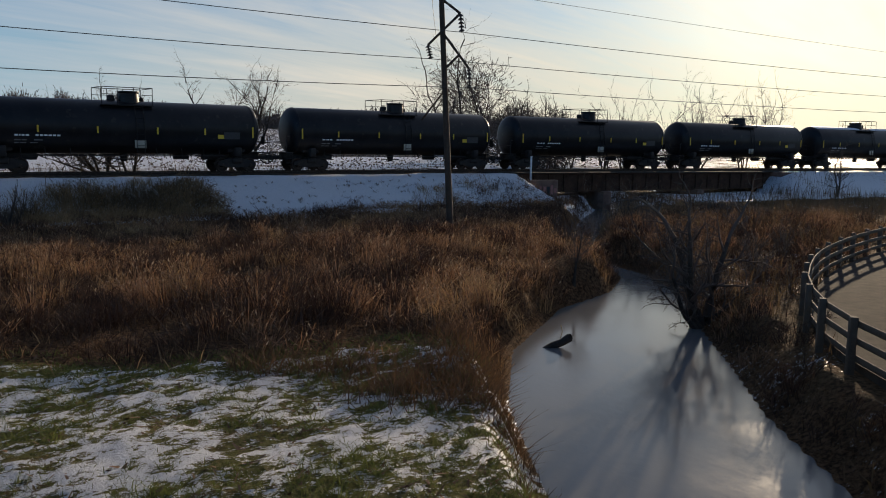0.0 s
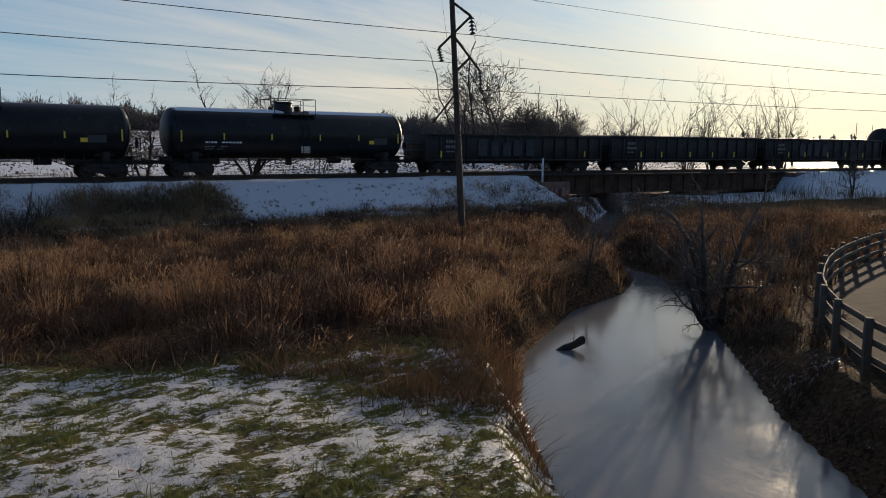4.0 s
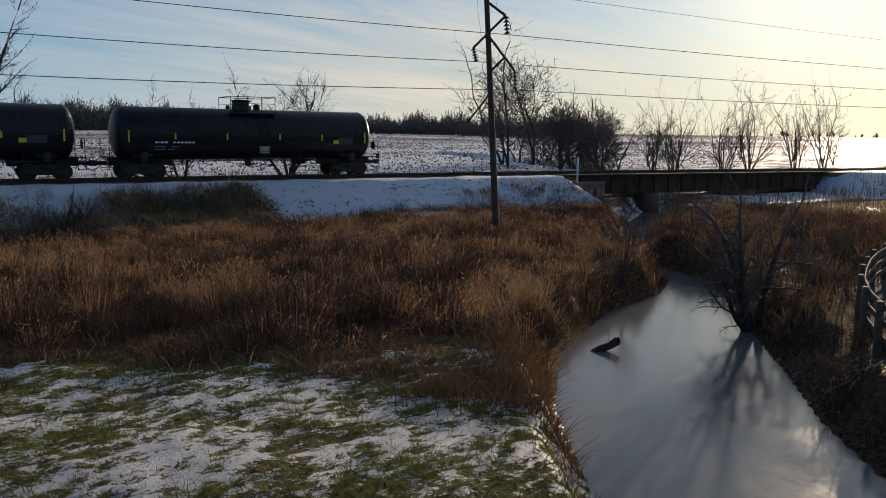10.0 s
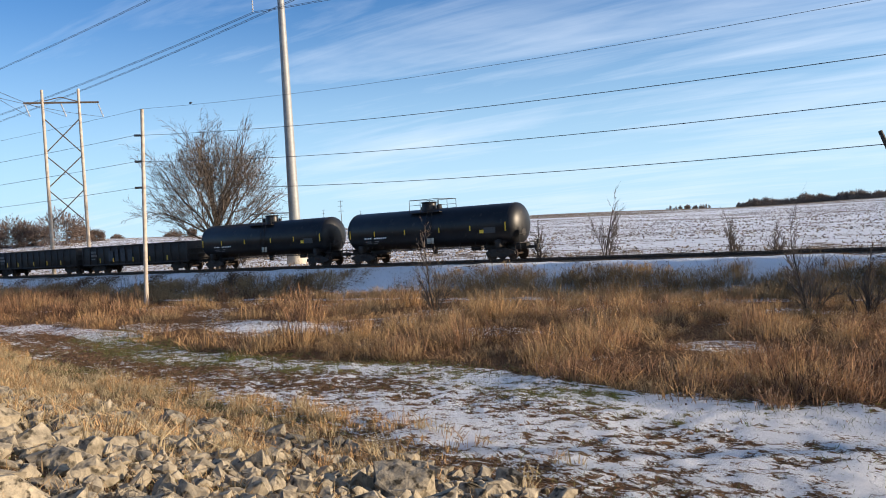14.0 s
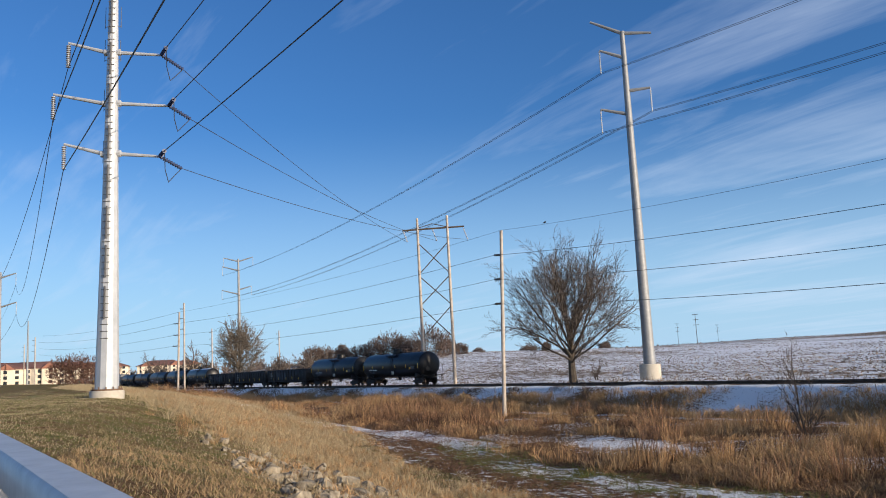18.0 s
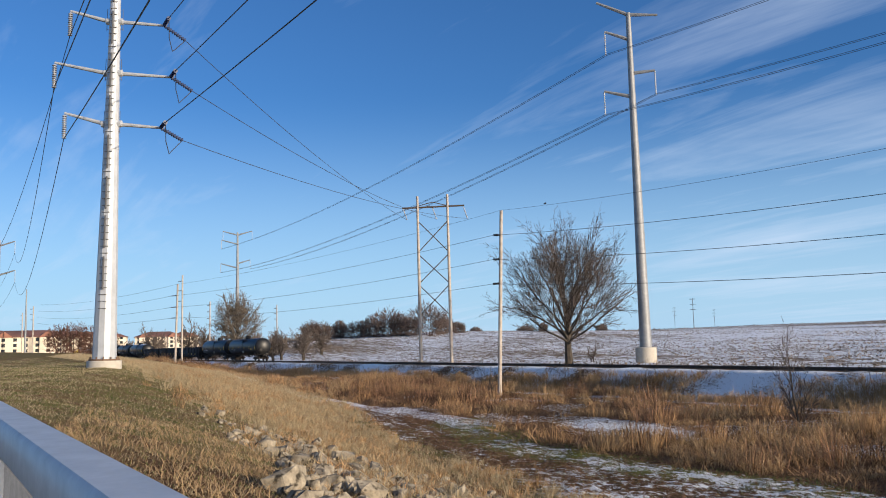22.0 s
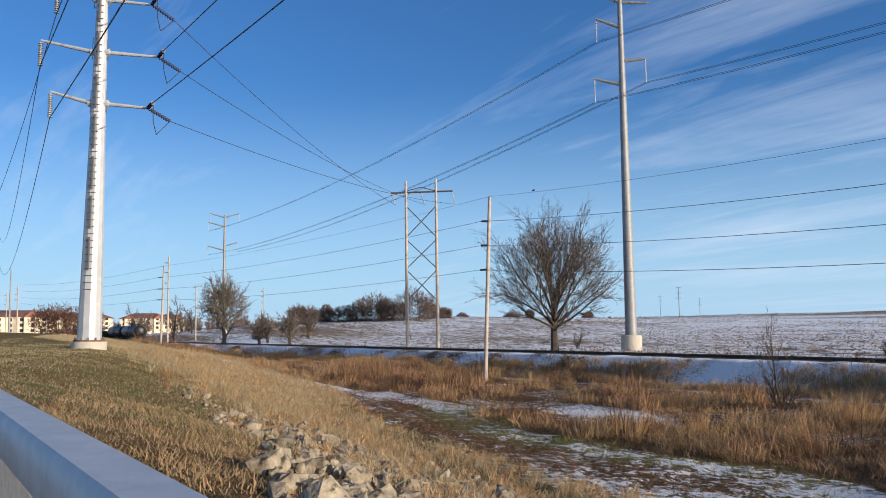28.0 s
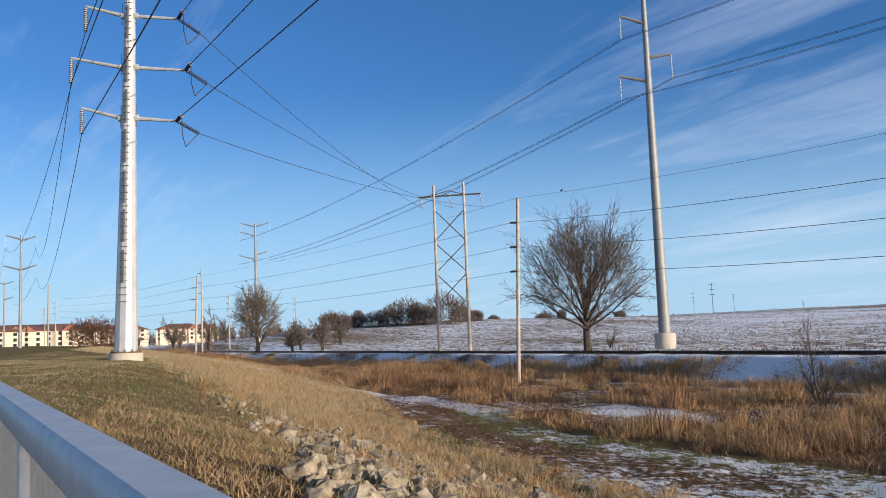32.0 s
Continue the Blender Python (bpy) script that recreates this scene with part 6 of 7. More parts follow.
def build_left_trees():
    def limbs(count, z0, z1, centre, rx, rz, r, seed):
        """A straight trunk and limbs that reach a round outline."""
        rng = random.Random(seed)
        out = [(0.02, 0.0, centre * 0.95, r)]
        for i in range(count):
            f = (i + 0.5) / count
            el = radians(16 + 70 * f ** 0.8); az = 2.4 * i + rng.uniform(-.3, .3)
            h = z0 + (z1 - z0) * f
            c, q = math.cos(el), math.sin(el)
            t = 0.0
            while (t * c / rx) ** 2 + ((h + t * q - centre) / rz) ** 2 < 1:
                t += 0.1
            out.append((math.cos(az) * c / q, math.sin(az) * c / q, t * 0.66, r * (0.30 - 0.08 * f), h))
        return out

    crown = dict(levels=4, kids=(6, 5, 4, 3), shrink=0.44, angle=(16, 42), up=0.015, rmin=0.011, wob=0.07, pieces=6, inner=0.3, **{"from": 0.4})
    bare_tree("tree", -82.8, 41.9, limbs(24, 1.9, 4.6, 7.9, 7.2, 6.7, 0.44, 3), "round", "large round-crowned bare tree by the track", seed=150, z=3.1, scale_kids=crown, fill=(7.9, 7.1, 6.7, 3600, 1.0, 0.012, 0.55, 2.6))
    crown = dict(levels=3, kids=(9, 7, 5), shrink=0.50, angle=(24, 54), up=0.03, rmin=0.028, wob=0.08)
    bare_tree("tree", -189.8, 15.0, limbs(14, 3.6, 7.4, 8.8, 5.8, 6.2, 0.5, 4), "round", "pale round-crowned bare tree beyond the track", seed=151, bark=M_BARK_PALE, z=2.6, scale_kids=crown, fill=(8.8, 5.9, 6.4, 900, 1.2, 0.026, 0.4, 3.0))
    for k, (az, dd, h) in enumerate(((-90.8, 265, 6.5), (-88.6, 240, 7.0), (-87.5, 300, 6), (-83.2, 175, 3.6), (-82.6, 180, 4.4), (-81.2, 170, 4.8), (-79.9, 190, 3.6), (-90.4, 300, 5), (-93.2, 320, 6.5))):
        a = radians(az)
        bare_tree("tree", dd * math.sin(a), dd * math.cos(a), [(0, 0, h, 0.3), (0.3, 0, h * 0.8, 0.2), (-0.3, 0, h * 0.8, 0.2)], "round", "bare tree in the row beyond the track", seed=160 + k, group="row of bare trees", scale_kids=dict(levels=3, kids=(8, 6, 5), rmin=0.04))
    lab = "round brown bare thicket at the field's edge"
    for k, (az, dd, w, h) in enumerate(((-75.45, 290, 13, 9.2), (-72.7, 280, 14, 10.4), (-73.9, 292, 8, 6.0), (-77.5, 300, 10, 5.4), (-76.5, 296, 10, 6.8), (-74.7, 298, 8, 7.4), (-71.6, 296, 7, 6.0), (-79.9, 300, 8, 6.0), (-80.6, 300, 7, 6.6), (-78.7, 310, 5, 6.0), (-70.6, 300, 5, 3.8), (-69.4, 420, 6, 4.2), (-66.0, 420, 8, 5.0), (-64.8, 300, 3, 3.0), (-60.9, 420, 5, 5))):
        a = radians(az)
        thicket(dd * math.sin(a), dd * math.cos(a), w, h, lab, 200 + k)
    for k, (az, dd, w, h) in enumerate(((-96.3, 150, 4.0, 4.4), (-95.4, 149, 4.2, 4.8), (-94.6, 152, 3.6, 4.2))):
        a = radians(az)
        thicket(dd * math.sin(a), dd * math.cos(a), w, h, "dense red-brown bare hedge bush by the road", 230 + k, M_HEDGE, "hedge by the road", 620)


# ---- far woods ----
def build_woods():
    rng = np.random.RandomState(11)

    def sprigs(count, seed, rmin):
        r = random.Random(seed)
        segs = []
        P = dict(HABIT["round"]); P.update(levels=2, kids=(6, 5), rmin=rmin, pieces=2)
        grow(r, V(0, 0, 0), V(0, 0, 1), 0.62, 0.03, 0, segs, P)
        grow(r, V(0, 0, 0), V(0.2, 0.1, 1), 0.5, 0.02, 0, segs, P)
        return segs
    kinds = [sprigs(0, 300 + k, 0.010) for k in range(5)]
    arr = [(np.array([s[0] for s in k]), np.array([s[1] for s in k]), np.array([s[2] for s in k])) for k in kinds]
    belts = [  # azimuths, distances, tree height along the belt, count, name
        ([-3.2, 0, 3, 6.5, 10, 13], [395, 400, 405, 410, 420, 440], [12, 16, 16, 15, 13, 12], 420, 55),
        ([11, 16, 20, 25, 31, 38], [430, 420, 400, 380, 360, 340], [11, 11, 11.5, 12, 12, 10], 560, 55),
        ([-16, -12, -8, -3], [830, 830, 820, 820], [8, 9, 9, 9], 200, 40),
        ([-28.5, -24, -19.5], [860, 880, 880], [9, 11, 11], 330, 40),
        ([-33, -31.6, -30.2], [800, 800, 800], [5, 7, 6], 24, 30),
        ([-15.2, -14, -11.5], [700, 700, 700], [8, 7, 7], 14, 20),
        ([38, 48, 58, 66], [900, 900, 900, 900], [6, 7, 7, 7], 22, 60),
        ([-69, -64, -60, -56, -40], [1100, 1150, 1100, 1100, 1100], [5, 5, 4, 4, 4], 150, 60),
        ([-100, -92, -86, -79], [520, 480, 420, 400], [9, 9, 8, 6], 150, 50),
    ]
    for az, dist, hh, count, depth in belts:
        vs, fl = [], []
        base = 0
        for k in range(int(count * 1.4)):
            a = rng.uniform(az[0], az[-1])
            dd = np.interp(a, az, dist) + rng.uniform(-0.2, 1) * depth
            h = np.interp(a, az, hh) * (0.86 + 0.13 * math.sin(a * 2.3 + 1) + 0.09 * math.sin(a * 6.1)) * (0.82 + 0.22 * rng.beta(2, 2)) * (0.45 if k % 3 == 0 else 1.0)
            if k % 3 == 0:
                dd = np.interp(a, az, dist) - 0.25 * depth
            x, y = dd * math.sin(radians(a)), dd * math.cos(radians(a))
            A, B, R = arr[rng.randint(5)]
            t = rng.uniform(0, 6.28)
            rot = np.array([[math.cos(t), -math.sin(t), 0], [math.sin(t), math.cos(t), 0], [0, 0, 1]])
            s = np.array([h * 0.95, h * 0.95, h * 1.0])
            o = np.array([x, y, land_z(x, y) - 0.3 - 0.08 * h])
            a3, b3 = (A @ rot.T) * s + o, (B @ rot.T) * s + o
            w = np.maximum(R * h, 0.14 * dd / 400)[:, None]
            # flat strips turned every way
            D = b3 - a3
            side = np.cross(D, rng.normal(0, 1, D.shape)); side /= np.linalg.norm(side, axis=1)[:, None] + 1e-9
            q = np.stack([a3 - side * w, a3 + side * w, b3 + side * w * 0.7, b3 - side * w * 0.7], 1)
            vs.append(q.reshape(-1, 3)); n = len(a3)
            base += 4 * n
        Vv = np.concatenate(vs)
        me = raw_mesh("woods", Vv, np.arange(len(Vv)), np.full(len(Vv) // 4, 4), M_WOODS)
        tagged(new("woods", me), "far belt of bare brown woods beyond the fields", "woods", kind="stuff")


# ---- reeds and grass ----
def blades(name, pts, h, w, lean, material, rng, label, category, plume=None, curve=0.25, plain=0):
    """Stalks as bent strips, each with its own lean; some carry a plume."""
    n = len(pts)
    t = rng.uniform(0, 2 * math.pi, n)
    wd = np.stack([np.cos(t), np.sin(t), np.zeros(n)], 1) * (w / 2)[:, None]
    ld = np.stack([lean[:, 0], lean[:, 1], np.zeros(n)], 1) * h[:, None]
    upv = np.stack([np.zeros(n), np.zeros(n), h], 1)
    p0 = pts
    p1 = pts + upv * 0.55 + ld * (0.55 * curve * 2)
    p2 = pts + upv + ld
    c = n - plain                                            # the last ones are short single strips
    Vv = np.stack([p0 - wd, p0 + wd, p1 + wd * 0.8, p1 - wd * 0.8, p2 + wd * 0.12, p2 - wd * 0.12], 1)[:c].reshape(-1, 3)
    b = np.arange(c)[:, None] * 6
    F = np.concatenate([np.concatenate([b, b + 1, b + 2, b + 3], 1), np.concatenate([b + 3, b + 2, b + 4, b + 5], 1)])
    if plain:
        Vv = np.concatenate([Vv, np.stack([p0 - wd, p0 + wd, p2 + wd * 0.4, p2 - wd * 0.4], 1)[c:].reshape(-1, 3)])
        F = np.concatenate([F, c * 6 + np.arange(plain * 4).reshape(-1, 4)])
    me = raw_mesh(name, Vv, F.reshape(-1), np.full(len(F), 4), material)
    ob = tagged(new(name, me), label, category, kind="stuff")
    if plume is not None:
        k = rng.rand(n) < plume
        m = k.sum()
        a = p2[k]
        ax = (p2[k] - p1[k]); ax /= np.linalg.norm(ax, axis=1)[:, None]
        s = rng.uniform(0.05, 0.12, m)[:, None]
        quads = []
        for turn in (0.0, 1.57):
            tt = t[k] + turn
            sd = np.stack([np.cos(tt), np.sin(tt), np.zeros(m)], 1) * (s * 0.17)
            quads.append(np.stack([a - ax * s * 0.25, a + sd + ax * s * 0.2, a + ax * s + np.array([0.02, 0, 0]), a - sd + ax * s * 0.25], 1))
        Q = np.concatenate(quads).reshape(-1, 3)
        me2 = raw_mesh("plumes", Q, np.arange(len(Q)), np.full(len(Q) // 4, 4), M_PLUME)
        tagged(new("plumes", me2), "pale feathery plumes on the dead reeds", "reeds", kind="stuff")
    return ob


def scatter(rng, n, x0, x1, y0, y1):
    return rng.uniform(x0, x1, n), rng.uniform(y0, y1, n)


def tufts(name, cx, cy, size, n, material, rng, label):
    """Fountains of bent blades round each centre."""
    k = len(cx)
    a = rng.uniform(0, 2 * math.pi, (k, n)); r = rng.uniform(0, 0.16, (k, n)) * size[:, None]
    x, y = (cx[:, None] + r * np.cos(a)).ravel(), (cy[:, None] + r * np.sin(a)).ravel()
    h = (rng.uniform(0.45, 1.0, (k, n)) * size[:, None]).ravel()
    out = rng.uniform(0.1, 0.8, (k, n))
    lean = np.stack([(out * np.cos(a)).ravel(), (out * np.sin(a)).ravel()], 1)
    return blades(name, np.stack([x, y, land(x, y) - 0.02], 1), h, rng.uniform(0.012, 0.026, k * n), lean, material, rng, label, "grass", curve=0.32)


def clumps(name, cx, cy, size, rad, n, material, rng, label, category, plume=None, wide=1.0, leaf=0.5, spread=0.44):
    """Tangled bunches: stalks round each centre lean outward, some are broken, many carry loose leaves."""
    k = len(cx)
    a = rng.uniform(0, 2 * math.pi, (k, n)); q = np.sqrt(rng.uniform(0, 1, (k, n)))
    x, y = (cx[:, None] + q * rad[:, None] * np.cos(a)).ravel(), (cy[:, None] + q * rad[:, None] * np.sin(a)).ravel()
    h = (size[:, None] * rng.uniform(0.45, 1.05, (k, n)) * (1 - 0.35 * q * q)).ravel()
    out = spread * q * rng.uniform(0.4, 1.3, (k, n))
    own = rng.normal(0, 0.16, (k, 2))
    lean = np.stack([(out * np.cos(a) + own[:, :1]).ravel(), (out * np.sin(a) + own[:, 1:]).ravel()], 1) + rng.normal(0, 0.16, (k * n, 2))
    broken = rng.rand(k * n) < 0.22
    lean[broken] += rng.normal(0, 0.9, (broken.sum(), 2)); h[broken] *= 0.6
    pts = np.stack([x, y, land(x, y) - 0.03], 1)
    ok = np.ones(len(x), bool)
    ds, hw, side = poly_dist(x, y, STREAM, STREAM_W)
    ok &= ds > hw + 0.15
    pts, h, lean = pts[ok], h[ok], lean[ok]
    w = rng.uniform(0.011, 0.024, len(h)) * wide
    lf = rng.rand(len(h)) < leaf
    f = rng.uniform(0.3, 0.95, lf.sum())
    lp = pts[lf] + np.stack([lean[lf, 0] * h[lf] * f * 0.8, lean[lf, 1] * h[lf] * f * 0.8, h[lf] * f], 1)
    lh = rng.uniform(0.07, 0.24, lf.sum()) * (0.5 + size.mean())
    ll = rng.normal(0, 1.3, (lf.sum(), 2))
    blades(name, np.concatenate([pts, lp]), np.concatenate([h, lh]), np.concatenate([w, w[lf] * 1.4]), np.concatenate([lean, ll]), material, rng, label, category, plume=plume, curve=0.4, plain=int(lf.sum()))


def build_reeds():
    rng = np.random.RandomState(21)
    for (x0, x1, y0, y1, dens, far) in ((-30, 48, 12, 50, 1.4, 0), (-150, -30, -12, 46, 0.85, 1)):
        count = int((x1 - x0) * (y1 - y0) * dens)
        x, y = scatter(rng, count, x0, x1, y0, y1)
        hollow = 1.2 * lumps(x, y, 5.0, 2) + 0.5 * wavy(x, y, 1.9)
        hollow = hollow * (1 - 0.7 * smooth01((x + 9) / 6)) + 0.3 * smooth01((x + 9) / 6)
        keep = reed_mask(x, y) & (rng.rand(count) < np.clip(0.85 + 1.0 * hollow, 0.2, 1))
        x, y, hollow = x[keep], y[keep], hollow[keep]
        size = rng.uniform(0.5, 1.12, len(x)) * np.clip(1 + (0.32 + 0.25 * far) * hollow, 0.4, 1.45)
        size *= np.clip(1 + 0.55 * lumps(x, y, 1.7, 2), 0.45, 1.45)
        size *= np.where(rng.rand(len(x)) < 0.3, 0.6, 1.0) * (1 + 0.22 * smooth01((-x - 12) / 10))
        size *= 1 - 0.42 * smooth01((x + 4) / 8) * smooth01((y - 25) / 10)
        lo = np.interp(x, REED_EDGE_X, REED_EDGE_Y)
        size *= 0.72 + 0.28 * smooth01((y - lo) / 2.5)
        size *= 1 - 0.35 * smooth01((x - 5) / 2) * smooth01((18.5 - y) / 2)
        tone = 1.0 * lumps(x, y, 4.0, 2) + rng.uniform(-1.0, 1.0, len(x)) + 0.46 * smooth01((x + 14) / 12) - 0.55 * smooth01((-x - 8) / 10)
        rad = rng.uniform(0.35, 0.9, len(x)) * (1.0 + 0.35 * far)
        kinds = ((tone > 0.62, M_REED_DARK, "reeds", "dark red-brown tangle of old reeds", None, 1.0), ((tone <= 0.62) & (tone > -0.22), M_REED, "reeds", "dense rust-brown dead reeds with feathery tops", 0.16 if not far else 0.05, 1.0),
                 ((tone <= -0.22) & (tone > -0.8), M_BUNCH, "bunch_grass", "tawny bunch grass among the reeds", None, 0.85), (tone <= -0.8, M_SEDGE, "weeds", "grey-tan weeds among the reeds", None, 0.7))
        for pick, material, name, word, plume, tall in kinds:
            clumps(name, x[pick], y[pick], size[pick] * tall, rad[pick] * tall, 66 if not far else 44, material, rng, word, "reeds" if name == "reeds" else "grass", plume=plume, wide=1.0 + 0.6 * far, leaf=0.5 if not far else 0.25)
    # dark tangle on the bank below the fence
    x, y = scatter(rng, 1500, 11, 44, 4, 36)
    ds, hw, side = poly_dist(x, y, STREAM, STREAM_W)
    fx = np.interp(y, [4.9, 6.9, 9.1, 10.7, 12.0, 13.8, 15.5, 17.3, 18.8, 20.5, 21.9, 24], [12.6, 13.6, 14.9, 15.9, 17.0, 18.9, 21.2, 24.0, 26.9, 31.0, 35.2, 47])
    keep = (side > 0) & (ds > hw + 0.3) & (x < fx - 0.35) & (rng.rand(len(x)) < np.clip(0.75 + 0.5 * wavy(x, y, 2.5), 0.15, 1))
    x, y = x[keep], y[keep]
    pick = rng.rand(len(x)) < 0.62
    for q, material, word in ((pick, M_REED_DARK, "dark tangle of dead stalks on the stream bank"), (~pick, M_REED, "rust-brown dead weeds on the stream bank")):
        clumps("bank_weeds", x[q], y[q], rng.uniform(0.25, 0.7, q.sum()) * (1 + 0.5 * smooth01((y[q] - 18) / 8)), rng.uniform(0.25, 0.6, q.sum()), 60, material, rng, word, "weeds", plume=None, leaf=0.6, spread=0.6)
    # low tangle under the reeds
    x, y = scatter(rng, 260000, -90, 45, 8, 48)
    keep = reed_mask(x, y) & (rng.rand(len(x)) < np.clip(0.9 + 0.9 * lumps(x, y, 5.0, 2), 0.4, 1) * np.interp(x, [-40, -20], [0.6, 1.0]))
    x, y = x[keep], y[keep]
    blades("thatch", np.stack([x, y, land(x, y) - 0.01], 1), rng.uniform(0.10, 0.36, len(x)), rng.uniform(0.010, 0.024, len(x)), rng.normal(0, 0.9, (len(x), 2)), M_TUSSOCK, rng, "low tangle of fallen reed stalks", "reeds", curve=0.4, plain=len(x))


def turf(rng):
    """Short olive turf on the road fill."""
    for count, material, word, lo, hi in ((90000, M_GRASS, "short olive turf on the road fill", 0.02, 0.065), (110000, M_STRAW, "dry straw blades in the turf", 0.025, 0.08)):
        x, y = scatter(rng, count * 2, -64, -5, -14, 12)
        w, foot = fill_w(x, y)
        cl = wavy(x, y, 3.0) + 0.6 * wavy(x, y, 1.0)
        near = np.interp(x, [-64, -24, -10], [0.35, 0.7, 1.0])
        keep = (w > 0.5) & (w < 0.85 * foot) & (rng.rand(len(x)) < np.clip(0.6 + 0.4 * cl * (1 if material is M_GRASS else -1), 0.05, 1) * near)
        x, y = x[keep], y[keep]
        blades("turf", np.stack([x, y, land(x, y) - 0.01], 1), rng.uniform(lo, hi, len(x)), rng.uniform(0.006, 0.013, len(x)) * np.interp(x, [-50, -15], [2.2, 1.0]), rng.normal(0, 0.6, (len(x), 2)), material, rng, word, "grass", plain=len(x))


def build_weeds():
    rng = np.random.RandomState(22)
    # dry weeds on the embankment and right bank
    x, y = scatter(rng, 300000, -150, 70, -4, 60)
    d, s = track_off(x, y)
    ds, hw, side = poly_dist(x, y, STREAM, STREAM_W)
    cl = wavy(x, y, 5.5) + 0.5 * wavy(x, y, 1.6)
    clean = (x > 12.3) & (x < 37)
    slope = (d > -8.0) & (d < -4.2) & ~clean
    dense = np.where(slope, 0.1, 0)
    bare = np.exp(-((x + 49) / 6) ** 2) + np.exp(-((x - 1.9) / 2.0) ** 2) * (d > -8)
    dense = np.where(slope, dense * np.clip(1 - 1.1 * bare, 0.04, 1), dense)
    dense = np.where((side > 0) & (ds > hw + 0.1) & (d < -4) & (x < 70), np.clip(0.16 + 0.3 * cl, 0.02, 1), dense)
    dense = np.where((x > 66) & (d > -9) & (d < -3), 0.25, dense)
    dense = np.where((d > 3.0) & (d < 8.5), np.clip(0.25 + 0.5 * cl, 0, 1) * 0.7, dense)
    fx = np.interp(y, [6, 9.1, 11.8, 15.5, 18.8, 21.9], [13.0, 14.9, 16.9, 21.2, 26.9, 35.2])
    dense = np.where((side > 0) & (x > fx + 0.1) & (x < fx + 4.2) & (y < 23), 0.0, dense)
    keep = rng.rand(len(x)) < dense
    x, y, d = x[keep], y[keep], d[keep]
    h = rng.uniform(0.35, 1.0, len(x)) * np.where(d > 0, 0.9, 1.15)
    blades("weeds", np.stack([x, y, land(x, y) - 0.02], 1), h, rng.uniform(0.02, 0.045, len(x)), rng.normal(0, 0.22, (len(x), 2)), M_WEED, rng, "dry brown weeds on the banks", "weeds")
    # grey-tan weeds in bunches down the slope
    qs = np.arange(-200, 40, 3.0)
    cx = np.array([track_at(q) for q in qs])
    n = 5200
    sv, dv = rng.uniform(-190, -30, n), rng.uniform(-8.2, -3.7, n)
    u = np.interp(sv, qs, cx[:, 0]) - np.sin(np.interp(sv, qs, cx[:, 2])) * dv
    v = np.interp(sv, qs, cx[:, 1]) + np.cos(np.interp(sv, qs, cx[:, 2])) * dv
    cl = wavy(u, v, 3.6) + 0.6 * wavy(u, v, 1.3)
    open_snow = np.exp(-((u + 48) / 4.6) ** 4) * smooth01((dv + 7.2) / 0.8) + np.exp(-((u - 1.9) / 1.8) ** 2) * smooth01((dv + 7.4) / 0.8) * smooth01((-4.8 - dv) / 0.8) + smooth01((u - 11.4) / 1.4)
    top = -4.3 + 0.6 * wavy(u, v, 7.0) - 0.8 * smooth01((-u - 62) / 10)
    keep = (rng.rand(n) < np.clip(0.85 + 0.5 * cl, 0.15, 1) * np.clip(1 - open_snow, 0.0, 1)) & (dv < top)
    u, v, cl, dv = u[keep], v[keep], cl[keep], dv[keep]
    size = rng.uniform(0.4, 0.95, len(u)) * np.clip(1 + 0.2 * cl, 0.7, 1.3) * (0.65 + 0.35 * smooth01((-dv - 4) / 2))
    clumps("weeds", u, v, size, rng.uniform(0.25, 0.6, len(u)), 28, M_SEDGE, rng, "grey-tan dry weeds covering the embankment slope", "weeds", wide=1.4, spread=0.35)
    # dark brush on the embankment
    for count, c0, sx, up in ((130, 8.8, 2.4, -5.8), (70, -3.8, 1.6, -5.9), (40, -8.5, 2.2, -6.0), (60, -17, 3.5, -6.0), (60, -30, 5, -6.2), (50, -62, 5, -5.6), (30, 1.8, 1.2, -6.9)):
        u, dv = rng.normal(c0, sx, count), rng.normal(up, 0.8, count)
        ok = (dv < -3.9) & (dv > -7.8) & (u < 12.6)
        u, dv = u[ok], dv[ok]
        v = np.interp(u, cx[:, 0], cx[:, 1]) + dv
        clumps("brush", u, v, rng.uniform(0.5, 1.3, len(u)) ** 2.2 * np.clip((13.2 - u) / 2.0, 0.3, 1) * np.clip((-3.4 - dv) / 1.8, 0.3, 1), rng.uniform(0.25, 0.6, len(u)), 46, M_BRUSH, rng, "dark dry brush on the embankment slope", "brush", wide=0.9, leaf=0.9, spread=0.6)
    # dark stems poking out of the snowbank
    u, dv = rng.uniform(11, 35, 500), -3.5 - 3.6 * rng.beta(1.2, 1.0, 500)
    ok = rng.rand(500) < np.where(dv < -6.2, 1.0, 0.45)
    u, dv = u[ok], dv[ok]
    v = np.interp(u, cx[:, 0], cx[:, 1]) + dv
    clumps("stubble", u, v, rng.uniform(0.05, 0.15, len(u)), rng.uniform(0.03, 0.10, len(u)), 12, M_BRUSH, rng, "dark stems poking out of the snowbank", "weeds", wide=1.3, spread=0.5)
    # stubble and clods standing out of the snow in the near field
    n = 150000
    r0 = rng.uniform(60, 330, n); a0 = np.radians(rng.uniform(-82, 46, n))
    x, y = r0 * np.sin(a0), r0 * np.cos(a0)
    d, q = track_off(x, y)
    cl = lumps(x, y, 26.0, 4, 0.7) + 0.3 * rng.normal(0, 1, n)
    keep = (d > 9) & (rng.rand(n) < np.clip(0.42 + 0.6 * cl, 0.04, 1) * np.interp(d, [9, 14, 60], [0.3, 0.8, 1.0]))
    x, y, r0 = x[keep], y[keep], r0[keep]
